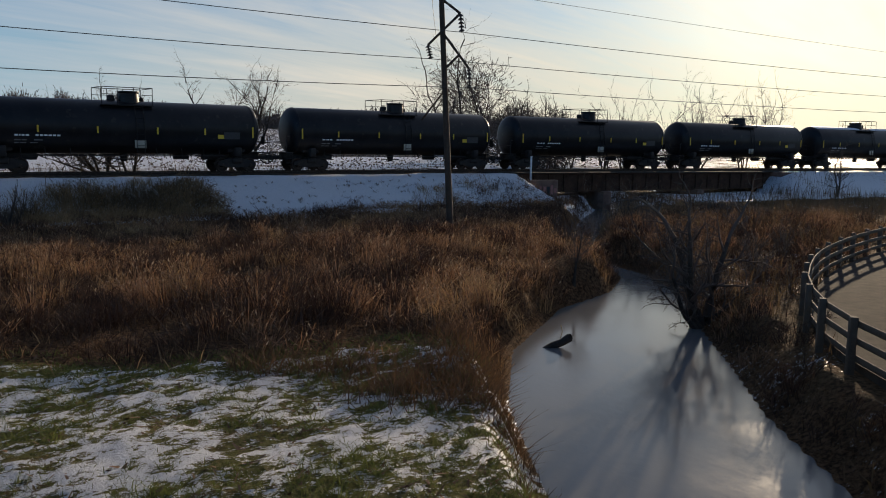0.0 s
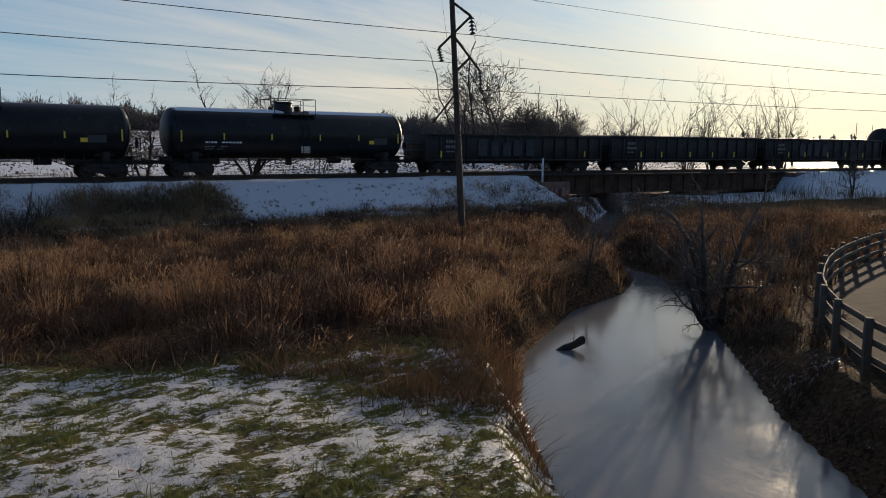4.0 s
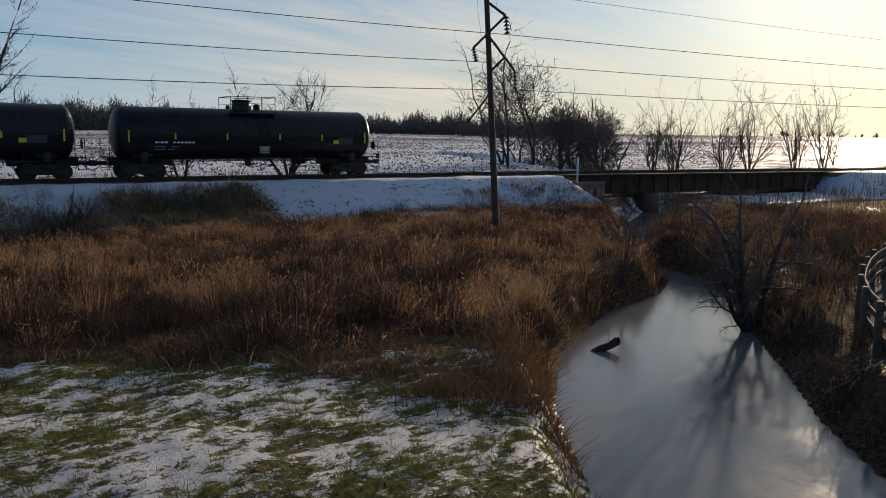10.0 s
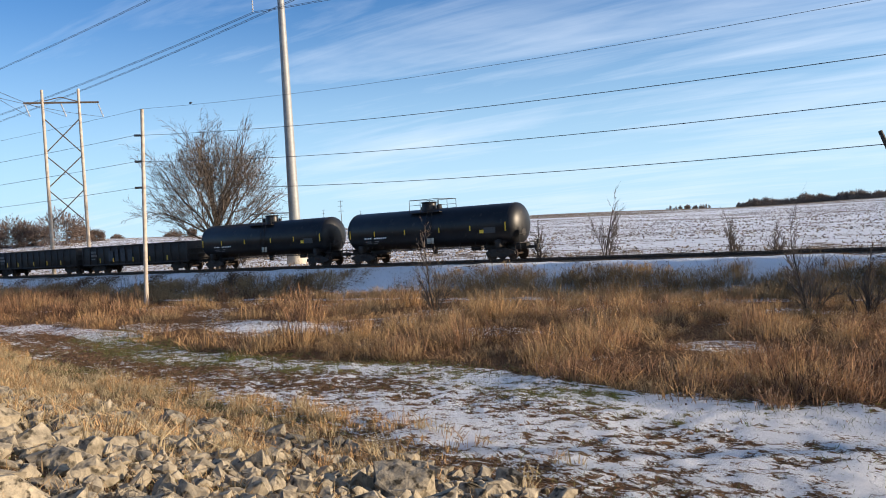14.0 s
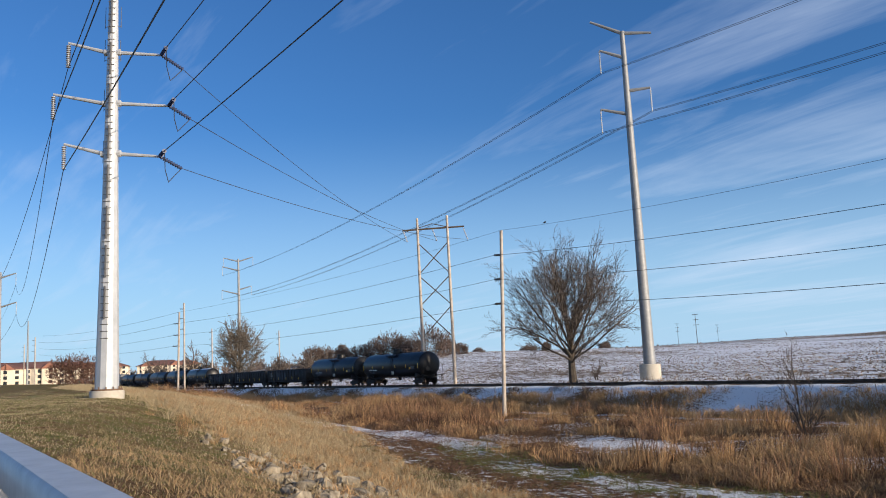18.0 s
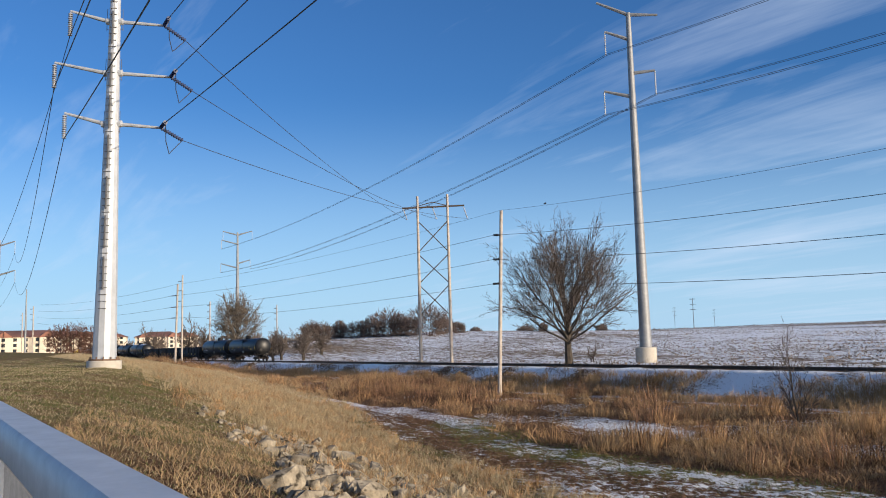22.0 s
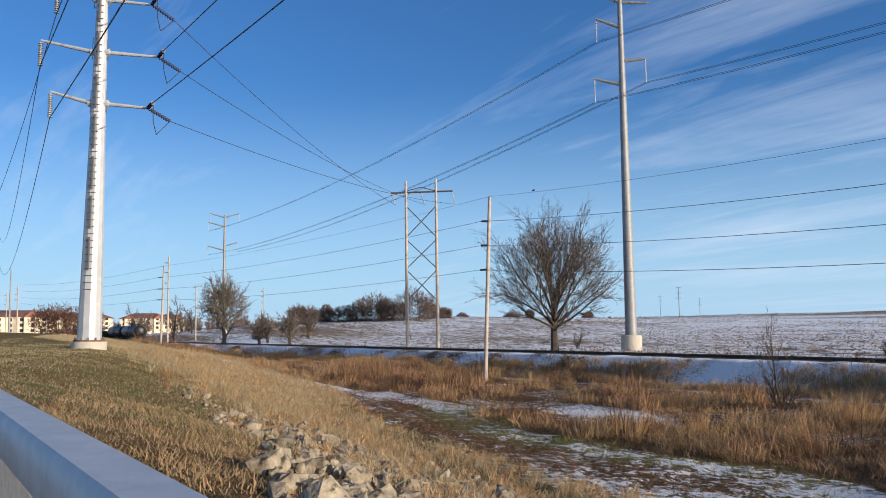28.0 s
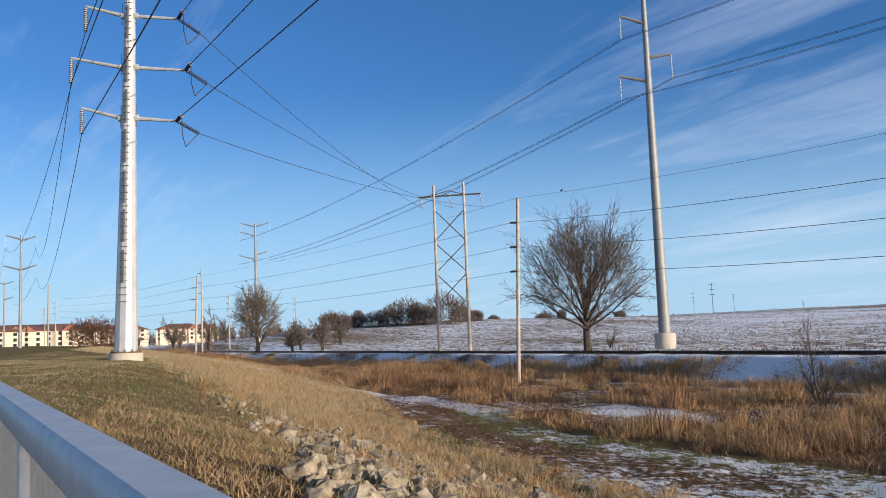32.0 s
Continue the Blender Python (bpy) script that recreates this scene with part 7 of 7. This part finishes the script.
    blades("stubble", np.stack([x, y, land(x, y) - 0.02], 1), rng.uniform(0.05, 0.17, len(x)), rng.uniform(0.10, 0.42, len(x)) * (0.6 + r0 / 300), rng.normal(0, 0.35, (len(x), 2)), M_STUBBLE, rng, "dark stubble standing out of the snowy field", "stubble", plain=len(x))
    # straw on the road fill
    x, y = scatter(rng, 380000, -110, -4, -14, 24)
    w, foot = fill_w(x, y)
    cl = wavy(x, y, 2.5) + 0.5 * wavy(x, y, 0.9)
    inner = np.interp(x, [-110, -60, -36, -28, -22, -8], [12, 9.5, 10.5, 12.5, 14.5, 12.5])
    band = smooth01((w - inner) / 1.5) * smooth01((foot + 1.6 - w) / 1.2)
    top = smooth01((inner - w) / 2) * (w > 0.6)
    rocky = smooth01((x + 16) / 4) * smooth01((w - 3) / 2)
    keep = rng.rand(len(x)) < (1 - 0.85 * rocky) * (band * np.clip(0.75 + 0.25 * cl, 0.2, 1) + top * np.clip(0.10 + 0.14 * cl, 0.0, 0.4)) * smooth01((-x - 4) / 3)
    x, y, band = x[keep], y[keep], band[keep]
    cl = cl[keep]
    h = rng.uniform(0.08, 0.27, len(x)) * np.clip(1 + 0.4 * cl, 0.5, 1.6) * (0.25 + 0.80 * band) * np.where((x > -20), 0.8, 1.0)
    blades("straw", np.stack([x, y, land(x, y) - 0.02], 1), h, rng.uniform(0.010, 0.022, len(x)) * (1 + 0.5 * (x < -40)), rng.normal(0, 0.45, (len(x), 2)), M_STRAW, rng, "straw-coloured dry grass on the slope", "grass", curve=0.4, plain=len(x))
    turf(rng)
    x, y = scatter(rng, 15000, -90, -8, -6, 24)
    w, foot = fill_w(x, y)
    keep = (w > 0.45 * foot) & (w < foot + 1.5) & (rng.rand(len(x)) < np.clip(0.55 + 0.6 * lumps(x, y, 4.0, 2), 0.1, 1) * smooth01((w / foot - 0.42) * 3) * (1 - 0.9 * smooth01((x + 14) / 3)))
    x, y = x[keep], y[keep]
    pick = rng.rand(len(x)) < 0.6
    for q, material, word in ((pick, M_STRAW, "pale straw tufts on the slope"), (~pick, M_BUNCH, "tawny grass tufts on the slope")):
        clumps("tufts", x[q], y[q], rng.uniform(0.2, 0.55, q.sum()), rng.uniform(0.12, 0.34, q.sum()), 30, material, rng, word, "grass", wide=1.0, leaf=0.2, spread=0.6)
    # dead grass between the stones
    x, y = scatter(rng, 90000, -36, -4, -2, 13)
    w, foot = fill_w(x, y)
    cl = wavy(x, y, 1.6)
    keep = (w > 1.0) & (w < foot) & (rng.rand(len(x)) < np.clip(0.45 + 0.4 * cl, 0.1, 0.95) * np.where(w < 0.45 * foot, 0.9, 0.75) * smooth01((x + 30) / 12))
    x, y = x[keep], y[keep]
    blades("dead_grass", np.stack([x, y, land(x, y) - 0.02], 1), rng.uniform(0.05, 0.2, len(x)), rng.uniform(0.008, 0.018, len(x)), rng.normal(0, 0.8, (len(x), 2)), M_SEDGE, rng, "tangled brown dead grass between the stones", "grass", curve=0.35)
    # pale bunch grass along the edge of the reeds
    x, y = scatter(rng, 160000, -120, 13, -2, 30)
    lo = np.interp(x, REED_EDGE_X, REED_EDGE_Y)
    cl = wavy(x, y, 1.8)
    keep = (np.abs(y - lo - 0.3) < 1.5) & (cl > 0.35) & (x < 4) & (rng.rand(len(x)) < 0.6)
    x, y = x[keep], y[keep]
    ds, hw, side = poly_dist(x, y, STREAM, STREAM_W)
    ok = ds > hw + 0.2
    x, y = x[ok], y[ok]
    blades("bunch_grass", np.stack([x, y, land(x, y) - 0.02], 1), rng.uniform(0.12, 0.45, len(x)), rng.uniform(0.012, 0.026, len(x)), rng.normal(0, 0.5, (len(x), 2)), M_BUNCH, rng, "tawny bunch grass at the edge of the reeds", "grass", curve=0.4)
    # hanging grass on the lip of the stream bank
    x, y = scatter(rng, 150000, 4, 30, 5, 30)
    ds, hw, side = poly_dist(x, y, STREAM, STREAM_W)
    t = ds - hw
    keep = (t > 0.05) & (t < 1.1) & (rng.rand(len(x)) < 0.45 + 0.3 * wavy(x, y, 1.1))
    x, y = x[keep], y[keep]
    blades("bank_grass", np.stack([x, y, land(x, y) - 0.02], 1), rng.uniform(0.08, 0.24, len(x)), rng.uniform(0.010, 0.02, len(x)), rng.normal(0, 0.8, (len(x), 2)), M_TUSSOCK, rng, "tangled brown grass hanging over the stream bank", "grass", curve=0.4)
    # tussocks at the corner of the lawn
    x, y = scatter(rng, 60000, 4, 13, 9, 17)
    ds, hw, side = poly_dist(x, y, STREAM, STREAM_W)
    spots = ((6.5, 12.8, 0.75), (7.4, 12.2, 0.9), (8.3, 13.4, 0.9), (9.2, 14.3, 0.8), (8.0, 11.2, 0.6), (6.2, 14.6, 0.6), (9.6, 15.4, 0.7), (5.0, 15.2, 0.6))
    dens = sum(np.exp(-((x - a) ** 2 + (y - b) ** 2) / (r * r)) for a, b, r in spots)
    keep = (ds > hw + 0.15) & (side < 0) & (rng.rand(len(x)) < dens * 0.4)
    x, y = x[keep], y[keep]
    blades("tussocks", np.stack([x, y, land(x, y) - 0.02], 1), rng.uniform(0.12, 0.45, len(x)), rng.uniform(0.010, 0.024, len(x)), rng.normal(0, 0.7, (len(x), 2)), M_TUSSOCK, rng, "rusty grass tussocks by the stream bank", "grass", curve=0.4)
    # leaves and broken stems strewn on the snow
    x, y = scatter(rng, 170000, -62, 12, 5, 24)
    lo = np.interp(x, REED_EDGE_X, REED_EDGE_Y)
    ds, hw, side = poly_dist(x, y, STREAM, STREAM_W)
    w, foot = fill_w(x, y)
    cl = wavy(x, y, 3.0) + 0.7 * wavy(x, y, 1.0)
    keep = (y < lo + 0.4) & (ds > hw + 0.3) & (side < 0) & (w > foot - 0.5) & (rng.rand(len(x)) < np.where(lawn_snow(x, y) > 0.0, 0.10, 1.0) * np.clip(0.6 + 0.4 * cl, 0.05, 1) * np.interp(x, [-60, -30, -20, -8, 0, 10], [0.9, 1, 0.9, 0.6, 0.45, 0.4]))
    x, y = x[keep], y[keep]
    blades("leaf_litter", np.stack([x, y, land(x, y) + 0.012], 1), rng.uniform(0.015, 0.05, len(x)), rng.uniform(0.03, 0.07, len(x)), rng.normal(0, 2.2, (len(x), 2)), M_LITTER, rng, "brown leaves and stems strewn over the snow", "leaf litter", curve=0.4, plain=len(x))
    # short lawn grass between snow patches
    x, y = scatter(rng, 620000, -46, 11, 6, 22)
    lo = np.interp(x, REED_EDGE_X, REED_EDGE_Y)
    ds, hw, side = poly_dist(x, y, STREAM, STREAM_W)
    w, foot = fill_w(x, y)
    cl = wavy(x, y, 2.2) + 0.7 * wavy(x, y, 0.8)
    keep = (y < lo + 0.5) & (ds > hw + 0.4) & (side < 0) & (w > foot - 1) & (rng.rand(len(x)) < np.where(lawn_snow(x, y) < 0.04, 1.0, 0.16)) & (rng.rand(len(x)) < np.clip(0.62 + 0.4 * cl, 0.1, 1.0) * np.clip(smooth01((x + 4.5) / 7) + 0.45 * np.exp(-((y - lo + 1.5) / 1.5) ** 2), 0.05, 1))
    x, y = x[keep], y[keep]
    blades("lawn_grass", np.stack([x, y, land(x, y) - 0.015], 1), rng.uniform(0.03, 0.12, len(x)) * (1 + 0.35 * cl[keep]), rng.uniform(0.009, 0.019, len(x)), rng.normal(0, 0.8, (len(x), 2)), M_GRASS, rng, "short green and brown grass poking through the snow", "grass", curve=0.4, plain=len(x))


M_STUBBLE = mat("field_stubble", (0.10, 0.075, 0.055), (0.30, 0.235, 0.17), rough=0.95, scale=0.5, bump=0, island=0.7)
M_LITTER = mat("leaf_litter", (0.06, 0.033, 0.018), (0.30, 0.165, 0.085), rough=0.9, scale=2, bump=0, island=0.7)
M_BUNCH = leafy(mat("bunch_grass", (0.10, 0.056, 0.027), (0.78, 0.48, 0.225), rough=0.85, scale=0.4, bump=0, island=0.6), 0.22)
build_trackside_trees()
build_creek_trees()
build_left_trees()
build_woods()
build_reeds()
build_weeds()


# ---- rocks, fence, path, railing, houses ----
def rock_mesh(seed):
    """A blocky broken stone: a chamfered lump with knocked corners."""
    rng = random.Random(seed)
    bm = bmesh.new()
    for _ in range(26):
        p = V(rng.gauss(0, 1), rng.gauss(0, 1), rng.gauss(0, 1)).normalized()
        k = max(abs(c) for c in p)
        q = p / (k ** 0.9) * rng.uniform(0.46, 0.60)
        bm.verts.new((q.x * 1.25, q.y * 0.95, q.z * 0.80))
    bmesh.ops.convex_hull(bm, input=bm.verts)
    bmesh.ops.delete(bm, geom=[v for v in bm.verts if not v.link_faces], context="VERTS")
    for v in bm.verts:
        v.co *= rng.uniform(0.84, 1.06)
    # chip the long edges, so that no facet stays flat
    longest = sorted(bm.edges, key=lambda e: -e.calc_length())[:9]
    cut = bmesh.ops.subdivide_edges(bm, edges=longest, cuts=1)
    for v in [g for g in cut["geom_inner"] if isinstance(g, bmesh.types.BMVert)]:
        v.co *= rng.uniform(0.86, 1.10)
    bmesh.ops.triangulate(bm, faces=bm.faces[:])
    me = bpy.data.meshes.new("rock")
    bm.to_mesh(me)
    bm.free()
    me.materials.append(M_ROCK)
    return me


def build_rocks():
    rip = thing("riprap", "slope of broken pale limestone riprap among dry grass", "riprap", kind="structure")
    protos = [rock_mesh(500 + k) for k in range(14)]
    rng = random.Random(31)
    placed = []
    tries = 0
    taken = np.zeros((2400, 3))
    while len(placed) < 2400 and tries < 60000:
        tries += 1
        x, y = rng.uniform(-34, -4.0), rng.uniform(-3, 14)
        w, foot = fill_w(np.array(x), np.array(y))
        w, foot = float(w), float(foot)
        lower = np.interp(x, [-36, -28, -18, -8, -5], [9.0, 8.0, 6.4, 3.0, 2.0])
        upper = np.interp(x, [-36, -30, -24, -16, -9, -5], [11, 12.2, 13.2, 13.0, 12.2, 9.5])
        if not (lower < w < upper):
            continue
        if x < -12 and rng.random() > 0.26 * math.exp((x + 11) / 7.5):
            continue
        size = rng.choice((0.12, 0.15, 0.18, 0.22, 0.26, 0.30, 0.34, 0.40, 0.48, 0.72) if x > -13 else (0.12, 0.16, 0.22, 0.28, 0.36, 0.52)) * rng.uniform(0.85, 1.15)
        got = taken[:len(placed)]
        if len(got) and np.any((x - got[:, 0]) ** 2 + (y - got[:, 1]) ** 2 < (0.50 * (size + got[:, 2])) ** 2 * 0.78):
            continue
        taken[len(placed)] = (x, y, size)
        placed.append((x, y, size))
    placed.sort(key=lambda p: p[0] ** 2 + p[1] ** 2)
    rest = Shape()
    for k, (x, y, size) in enumerate(placed):
        me = protos[rng.randrange(14)]
        m = pose(x, y, land_z(x, y) + size * rng.uniform(-0.16, 0.30), rng.uniform(-30, 30), rng.uniform(-30, 30), rng.uniform(0, 360)) @ Matrix.Diagonal((size * 0.85, size * rng.uniform(0.65, 0.95), size * rng.uniform(0.7, 1.0), 1))
        if k < 300:
            o = new("rock", me)
            o.parent = rip
            o.matrix_basis = m
        else:
            rest.add([m @ v.co for v in me.vertices], [tuple(p.vertices) for p in me.polygons])
    if rest.v:
        tagged(part("loose_stones", rest, M_ROCK, rip, smooth=0), kind="stuff")


FENCE = [(12.6, 4.9), (13.6, 6.9), (14.9, 9.1), (15.9, 10.7), (17.0, 12.0), (18.9, 13.8), (21.2, 15.5), (24.0, 17.3), (26.9, 18.8), (31.0, 20.5), (35.2, 21.9), (41, 23.2), (47, 24)]


def along(pts, step):
    """Points at even steps along a rounded polyline, with headings."""
    P = [Vector((x, y, 0)) for x, y in pts]
    dense = []
    for i in range(len(P) - 1):
        p0, p1, p2, p3 = P[max(i - 1, 0)], P[i], P[i + 1], P[min(i + 2, len(P) - 1)]
        for k in range(20):
            t = k / 20
            dense.append(0.5 * ((2 * p1) + (p2 - p0) * t + (2 * p0 - 5 * p1 + 4 * p2 - p3) * t * t + (3 * p1 - p0 - 3 * p2 + p3) * t ** 3))
    dense.append(P[-1])
    out, acc = [dense[0]], 0.0
    for a, b in zip(dense[:-1], dense[1:]):
        acc += (b - a).length
        if acc >= step:
            out.append(b); acc = 0.0
    return out


def build_fence():
    F = thing("rail_fence", "weathered three-rail wooden fence curving along the path", "fence")
    pts = along(FENCE, 1.95)
    z0 = 0.98
    for i, p in enumerate(pts):
        d = (pts[min(i + 1, len(pts) - 1)] - pts[max(i - 1, 0)]).normalized()
        ang = math.degrees(math.atan2(d.y, d.x))
        part("post", Shape().box(-0.075, 0.075, -0.075, 0.075, -0.75, 1.16, c=0.012), M_FENCE, F, m=pose(p.x, p.y, z0, 0, 0, ang))
        if i:
            q = pts[i - 1]
            dd = p - q
            a = math.degrees(math.atan2(dd.y, dd.x))
            n = V(-dd.y, dd.x, 0).normalized() * -0.095
            mid = (p + q) / 2 + n
            for z in (0.30, 0.66, 1.02):
                part("rail", Shape().box(-dd.length / 2 - 0.05, dd.length / 2 + 0.05, -0.019, 0.019, -0.07, 0.07, c=0.006), M_FENCE, F, m=pose(mid.x, mid.y, z0 + z, 0, 0, a))
    G = thing("rail_fence", "low weathered wooden fence along the far side of the path", "fence")
    far = []
    for i, p in enumerate(pts):
        d = (pts[min(i + 1, len(pts) - 1)] - pts[max(i - 1, 0)]).normalized()
        far.append(p + V(d.y, -d.x, 0) * 3.75)
    for i, p in enumerate(far):
        d = (far[min(i + 1, len(far) - 1)] - far[max(i - 1, 0)]).normalized()
        part("post", Shape().box(-0.075, 0.075, -0.075, 0.075, -0.75, 1.16, c=0.012), M_FENCE, G, m=pose(p.x, p.y, z0, 0, 0, math.degrees(math.atan2(d.y, d.x))))
        if i:
            dd = p - far[i - 1]
            mid = (p + far[i - 1]) / 2 + V(-dd.y, dd.x, 0).normalized() * 0.095
            a = math.degrees(math.atan2(dd.y, dd.x))
            for z in (0.30, 0.66, 1.02):
                part("rail", Shape().box(-dd.length / 2 - 0.05, dd.length / 2 + 0.05, -0.019, 0.019, -0.07, 0.07, c=0.006), M_FENCE, G, m=pose(mid.x, mid.y, z0 + z, 0, 0, a))
            part("snow_strip", Shape().box(-dd.length / 2, dd.length / 2, -0.022, 0.022, 0.071, 0.095, c=0.008), M_SNOW, G, "thin snow on the top rail", m=pose(mid.x, mid.y, z0 + 1.02, 0, 0, a))


def build_path():
    pts = along(FENCE, 0.8)
    vs, fs = [], []
    for i, p in enumerate(pts):
        d = (pts[min(i + 1, len(pts) - 1)] - pts[max(i - 1, 0)]).normalized()
        n = V(d.y, -d.x, 0)
        a, b = p + n * 0.25, p + n * 3.3
        vs += [(a.x, a.y, 0.85), (a.x, a.y, 1.10), (b.x, b.y, 1.10), (b.x, b.y, 0.85)]
        if i:
            k = 4 * i
            for j in range(3):
                fs.append((k - 4 + j, k + j, k + j + 1, k - 3 + j))
    ob = part("path", Shape().add(vs, fs[:]), M_PATH, smooth=0)
    tagged(ob, "brown-grey paved path beside the fence", "path", kind="structure")


def build_log():
    L = thing("log", "dark broken log sticking out of the stream", "log", pose(13.75, 17.5, 0.0))
    part("trunk", Shape().line([V(-0.4, 0.14, -0.10), V(-0.15, 0.06, 0.04), V(0.1, -0.04, 0.13), V(0.32, -0.12, 0.27)], [0.09, 0.10, 0.10, 0.12], 10), M_BARK, L)
    part("broken_end", Shape().lathe([(0, 0.11), (0.02, 0.07)], 10, "x", (0.32, -0.12, 0.26)), M_BARK, L)
    part("twig", Shape().line([V(0.05, 0.0, 0.15), V(0.16, 0.02, 0.42), V(0.12, 0.05, 0.6)], 0.012, 4), M_STRAW, L)


def build_railing():
    """Galvanised bridge railing with woven mesh under the top tube."""
    R = thing("bridge_railing", "galvanised steel bridge railing with woven wire mesh", "railing")
    turn = 180 + 13.9
    M = pose(0, 0, 0, 0, 0, turn)      # local x runs along the railing, away to the left
    R.matrix_basis = M
    # across: local -y points toward the track
    y0, y1 = -0.495, -0.338
    part("top_tube", Shape().box(-0.22, 16, y0, y1, 5.125, 5.30, c=0.018), M_GALV, R)
    for k in range(7):
        x = -0.16 + 2.6 * k
        part("post", Shape().box(x - 0.045, x + 0.045, y0 + 0.02, y1 - 0.02, 4.0, 5.124, c=0.008), M_GALV, R)
        part("base_plate", Shape().box(x - 0.11, x + 0.11, y0 - 0.04, y1 + 0.04, 4.0, 4.02), M_GALV, R)
    part("bottom_tube", Shape().box(-0.2, 16, -0.455, -0.385, 4.12, 4.19, c=0.008), M_GALV, R)
    mesh = Shape()
    yc = -0.42
    x = -0.1
    while x < 9.0:
        for sgn in (-1, 1):
            a, b = V(x, yc + sgn * 0.003, 4.2), V(x + sgn * 0.92, yc + sgn * 0.003, 5.12)
            if b.x < -0.2:
                b = V(-0.2, yc, 4.2 + (x + 0.2))
            mesh.rod(a, b, 0.0035, n=3, cap=False)
        x += 0.036
    tagged(part("wire_mesh", mesh, M_MESH, R, "woven wire mesh"), kind="stuff")
    # the road bridge's deck under the camera
    D = thing("road_bridge", "concrete road bridge deck and abutment", "bridge", M, kind="structure")
    part("deck", Shape().box(-16, 7, -0.56, 11, 3.55, 4.0, c=0.03), M_CONCRETE, D)
    part("abutment", Shape().box(5.2, 7, -0.4, 11, 0.2, 3.548, c=0.03), M_CONCRETE, D)
    part("sidewalk", Shape().box(7.004, 40, -0.56, 3.2, 3.6, 4.0, c=0.03), M_CONCRETE, D)


M_MESH = mat("zinc_mesh", (0.22, 0.22, 0.22), (0.34, 0.34, 0.34), rough=0.5, metal=0.4, scale=10, bump=0)


def build_houses():
    """Cream three-storey apartment houses with red-brown hip roofs."""
    rng = random.Random(77)
    for k, (az, dd, w, dpt) in enumerate(((-104.0, 345, 40, 14), (-100.6, 350, 26, 14), (-98.4, 352, 30, 14), (-96.3, 372, 24, 14), (-94.2, 410, 26, 13), (-90.4, 430, 22, 13), (-88.9, 440, 14, 13))):
        a = radians(az)
        x, y = dd * math.sin(a), dd * math.cos(a)
        z = 5.75 if dd < 400 else 6.6
        H = thing("apartment_house", "cream stucco apartment house with a red-brown hip roof", "house", pose(x, y, z, 0, 0, 90 + rng.uniform(-8, 8) - (az + 90)), group="apartment houses")
        hgt = 6.0 if dd < 400 else 5.4
        part("wall", Shape().box(-w / 2, w / 2, -dpt / 2, dpt / 2, -2.5, hgt, c=0.03), M_STUCCO, H)
        e = 0.8
        vs = [(-w / 2 - e, -dpt / 2 - e, hgt), (w / 2 + e, -dpt / 2 - e, hgt), (w / 2 + e, dpt / 2 + e, hgt), (-w / 2 - e, dpt / 2 + e, hgt), (-w / 2 + 6, 0, hgt + 2.6), (w / 2 - 6, 0, hgt + 2.6)]
        part("roof", Shape().add(vs, [(3, 2, 1, 0), (0, 1, 5, 4), (1, 2, 5), (2, 3, 4, 5), (3, 0, 4)]), M_ROOF, H)
        for sgn in (-1, 1):
            part("gable", Shape().add([(sgn * w * 0.3 - 3, -dpt / 2 - 1.2, hgt - 0.2), (sgn * w * 0.3 + 3, -dpt / 2 - 1.2, hgt - 0.2), (sgn * w * 0.3, -dpt / 2 - 1.2, hgt + 2.0), (sgn * w * 0.3, 0, hgt + 2.0), (sgn * w * 0.3 - 3, 0, hgt), (sgn * w * 0.3 + 3, 0, hgt)],
                                      [(0, 1, 2), (0, 2, 3, 4), (1, 5, 3, 2)]), M_ROOF, H)
            part("bay", Shape().box(sgn * w * 0.3 - 2.5, sgn * w * 0.3 + 2.5, -dpt / 2 - 1.0, -dpt / 2 + 0.2, -2.5, hgt - 0.25), M_STUCCO, H)
        n = int(w / 3.4)
        for fl in (0.0, 2.0, 4.0):
            for i in range(n):
                xx = -w / 2 + 1.7 + (w - 3.4) * i / (n - 1)
                for sy in (-1, 1):
                    off = dpt / 2 + (1.0 if abs(abs(xx) - w * 0.3) < 2.3 and sy < 0 else 0.0)
                    part("window", Shape().box(xx - 0.6, xx + 0.6, *sorted((sy * (off - 0.06), sy * (off + 0.03))), fl + 0.35, fl + 1.55), M_GLASSD, H)


build_rocks()
build_fence()
build_path()
build_log()
build_railing()
build_houses()


motions()
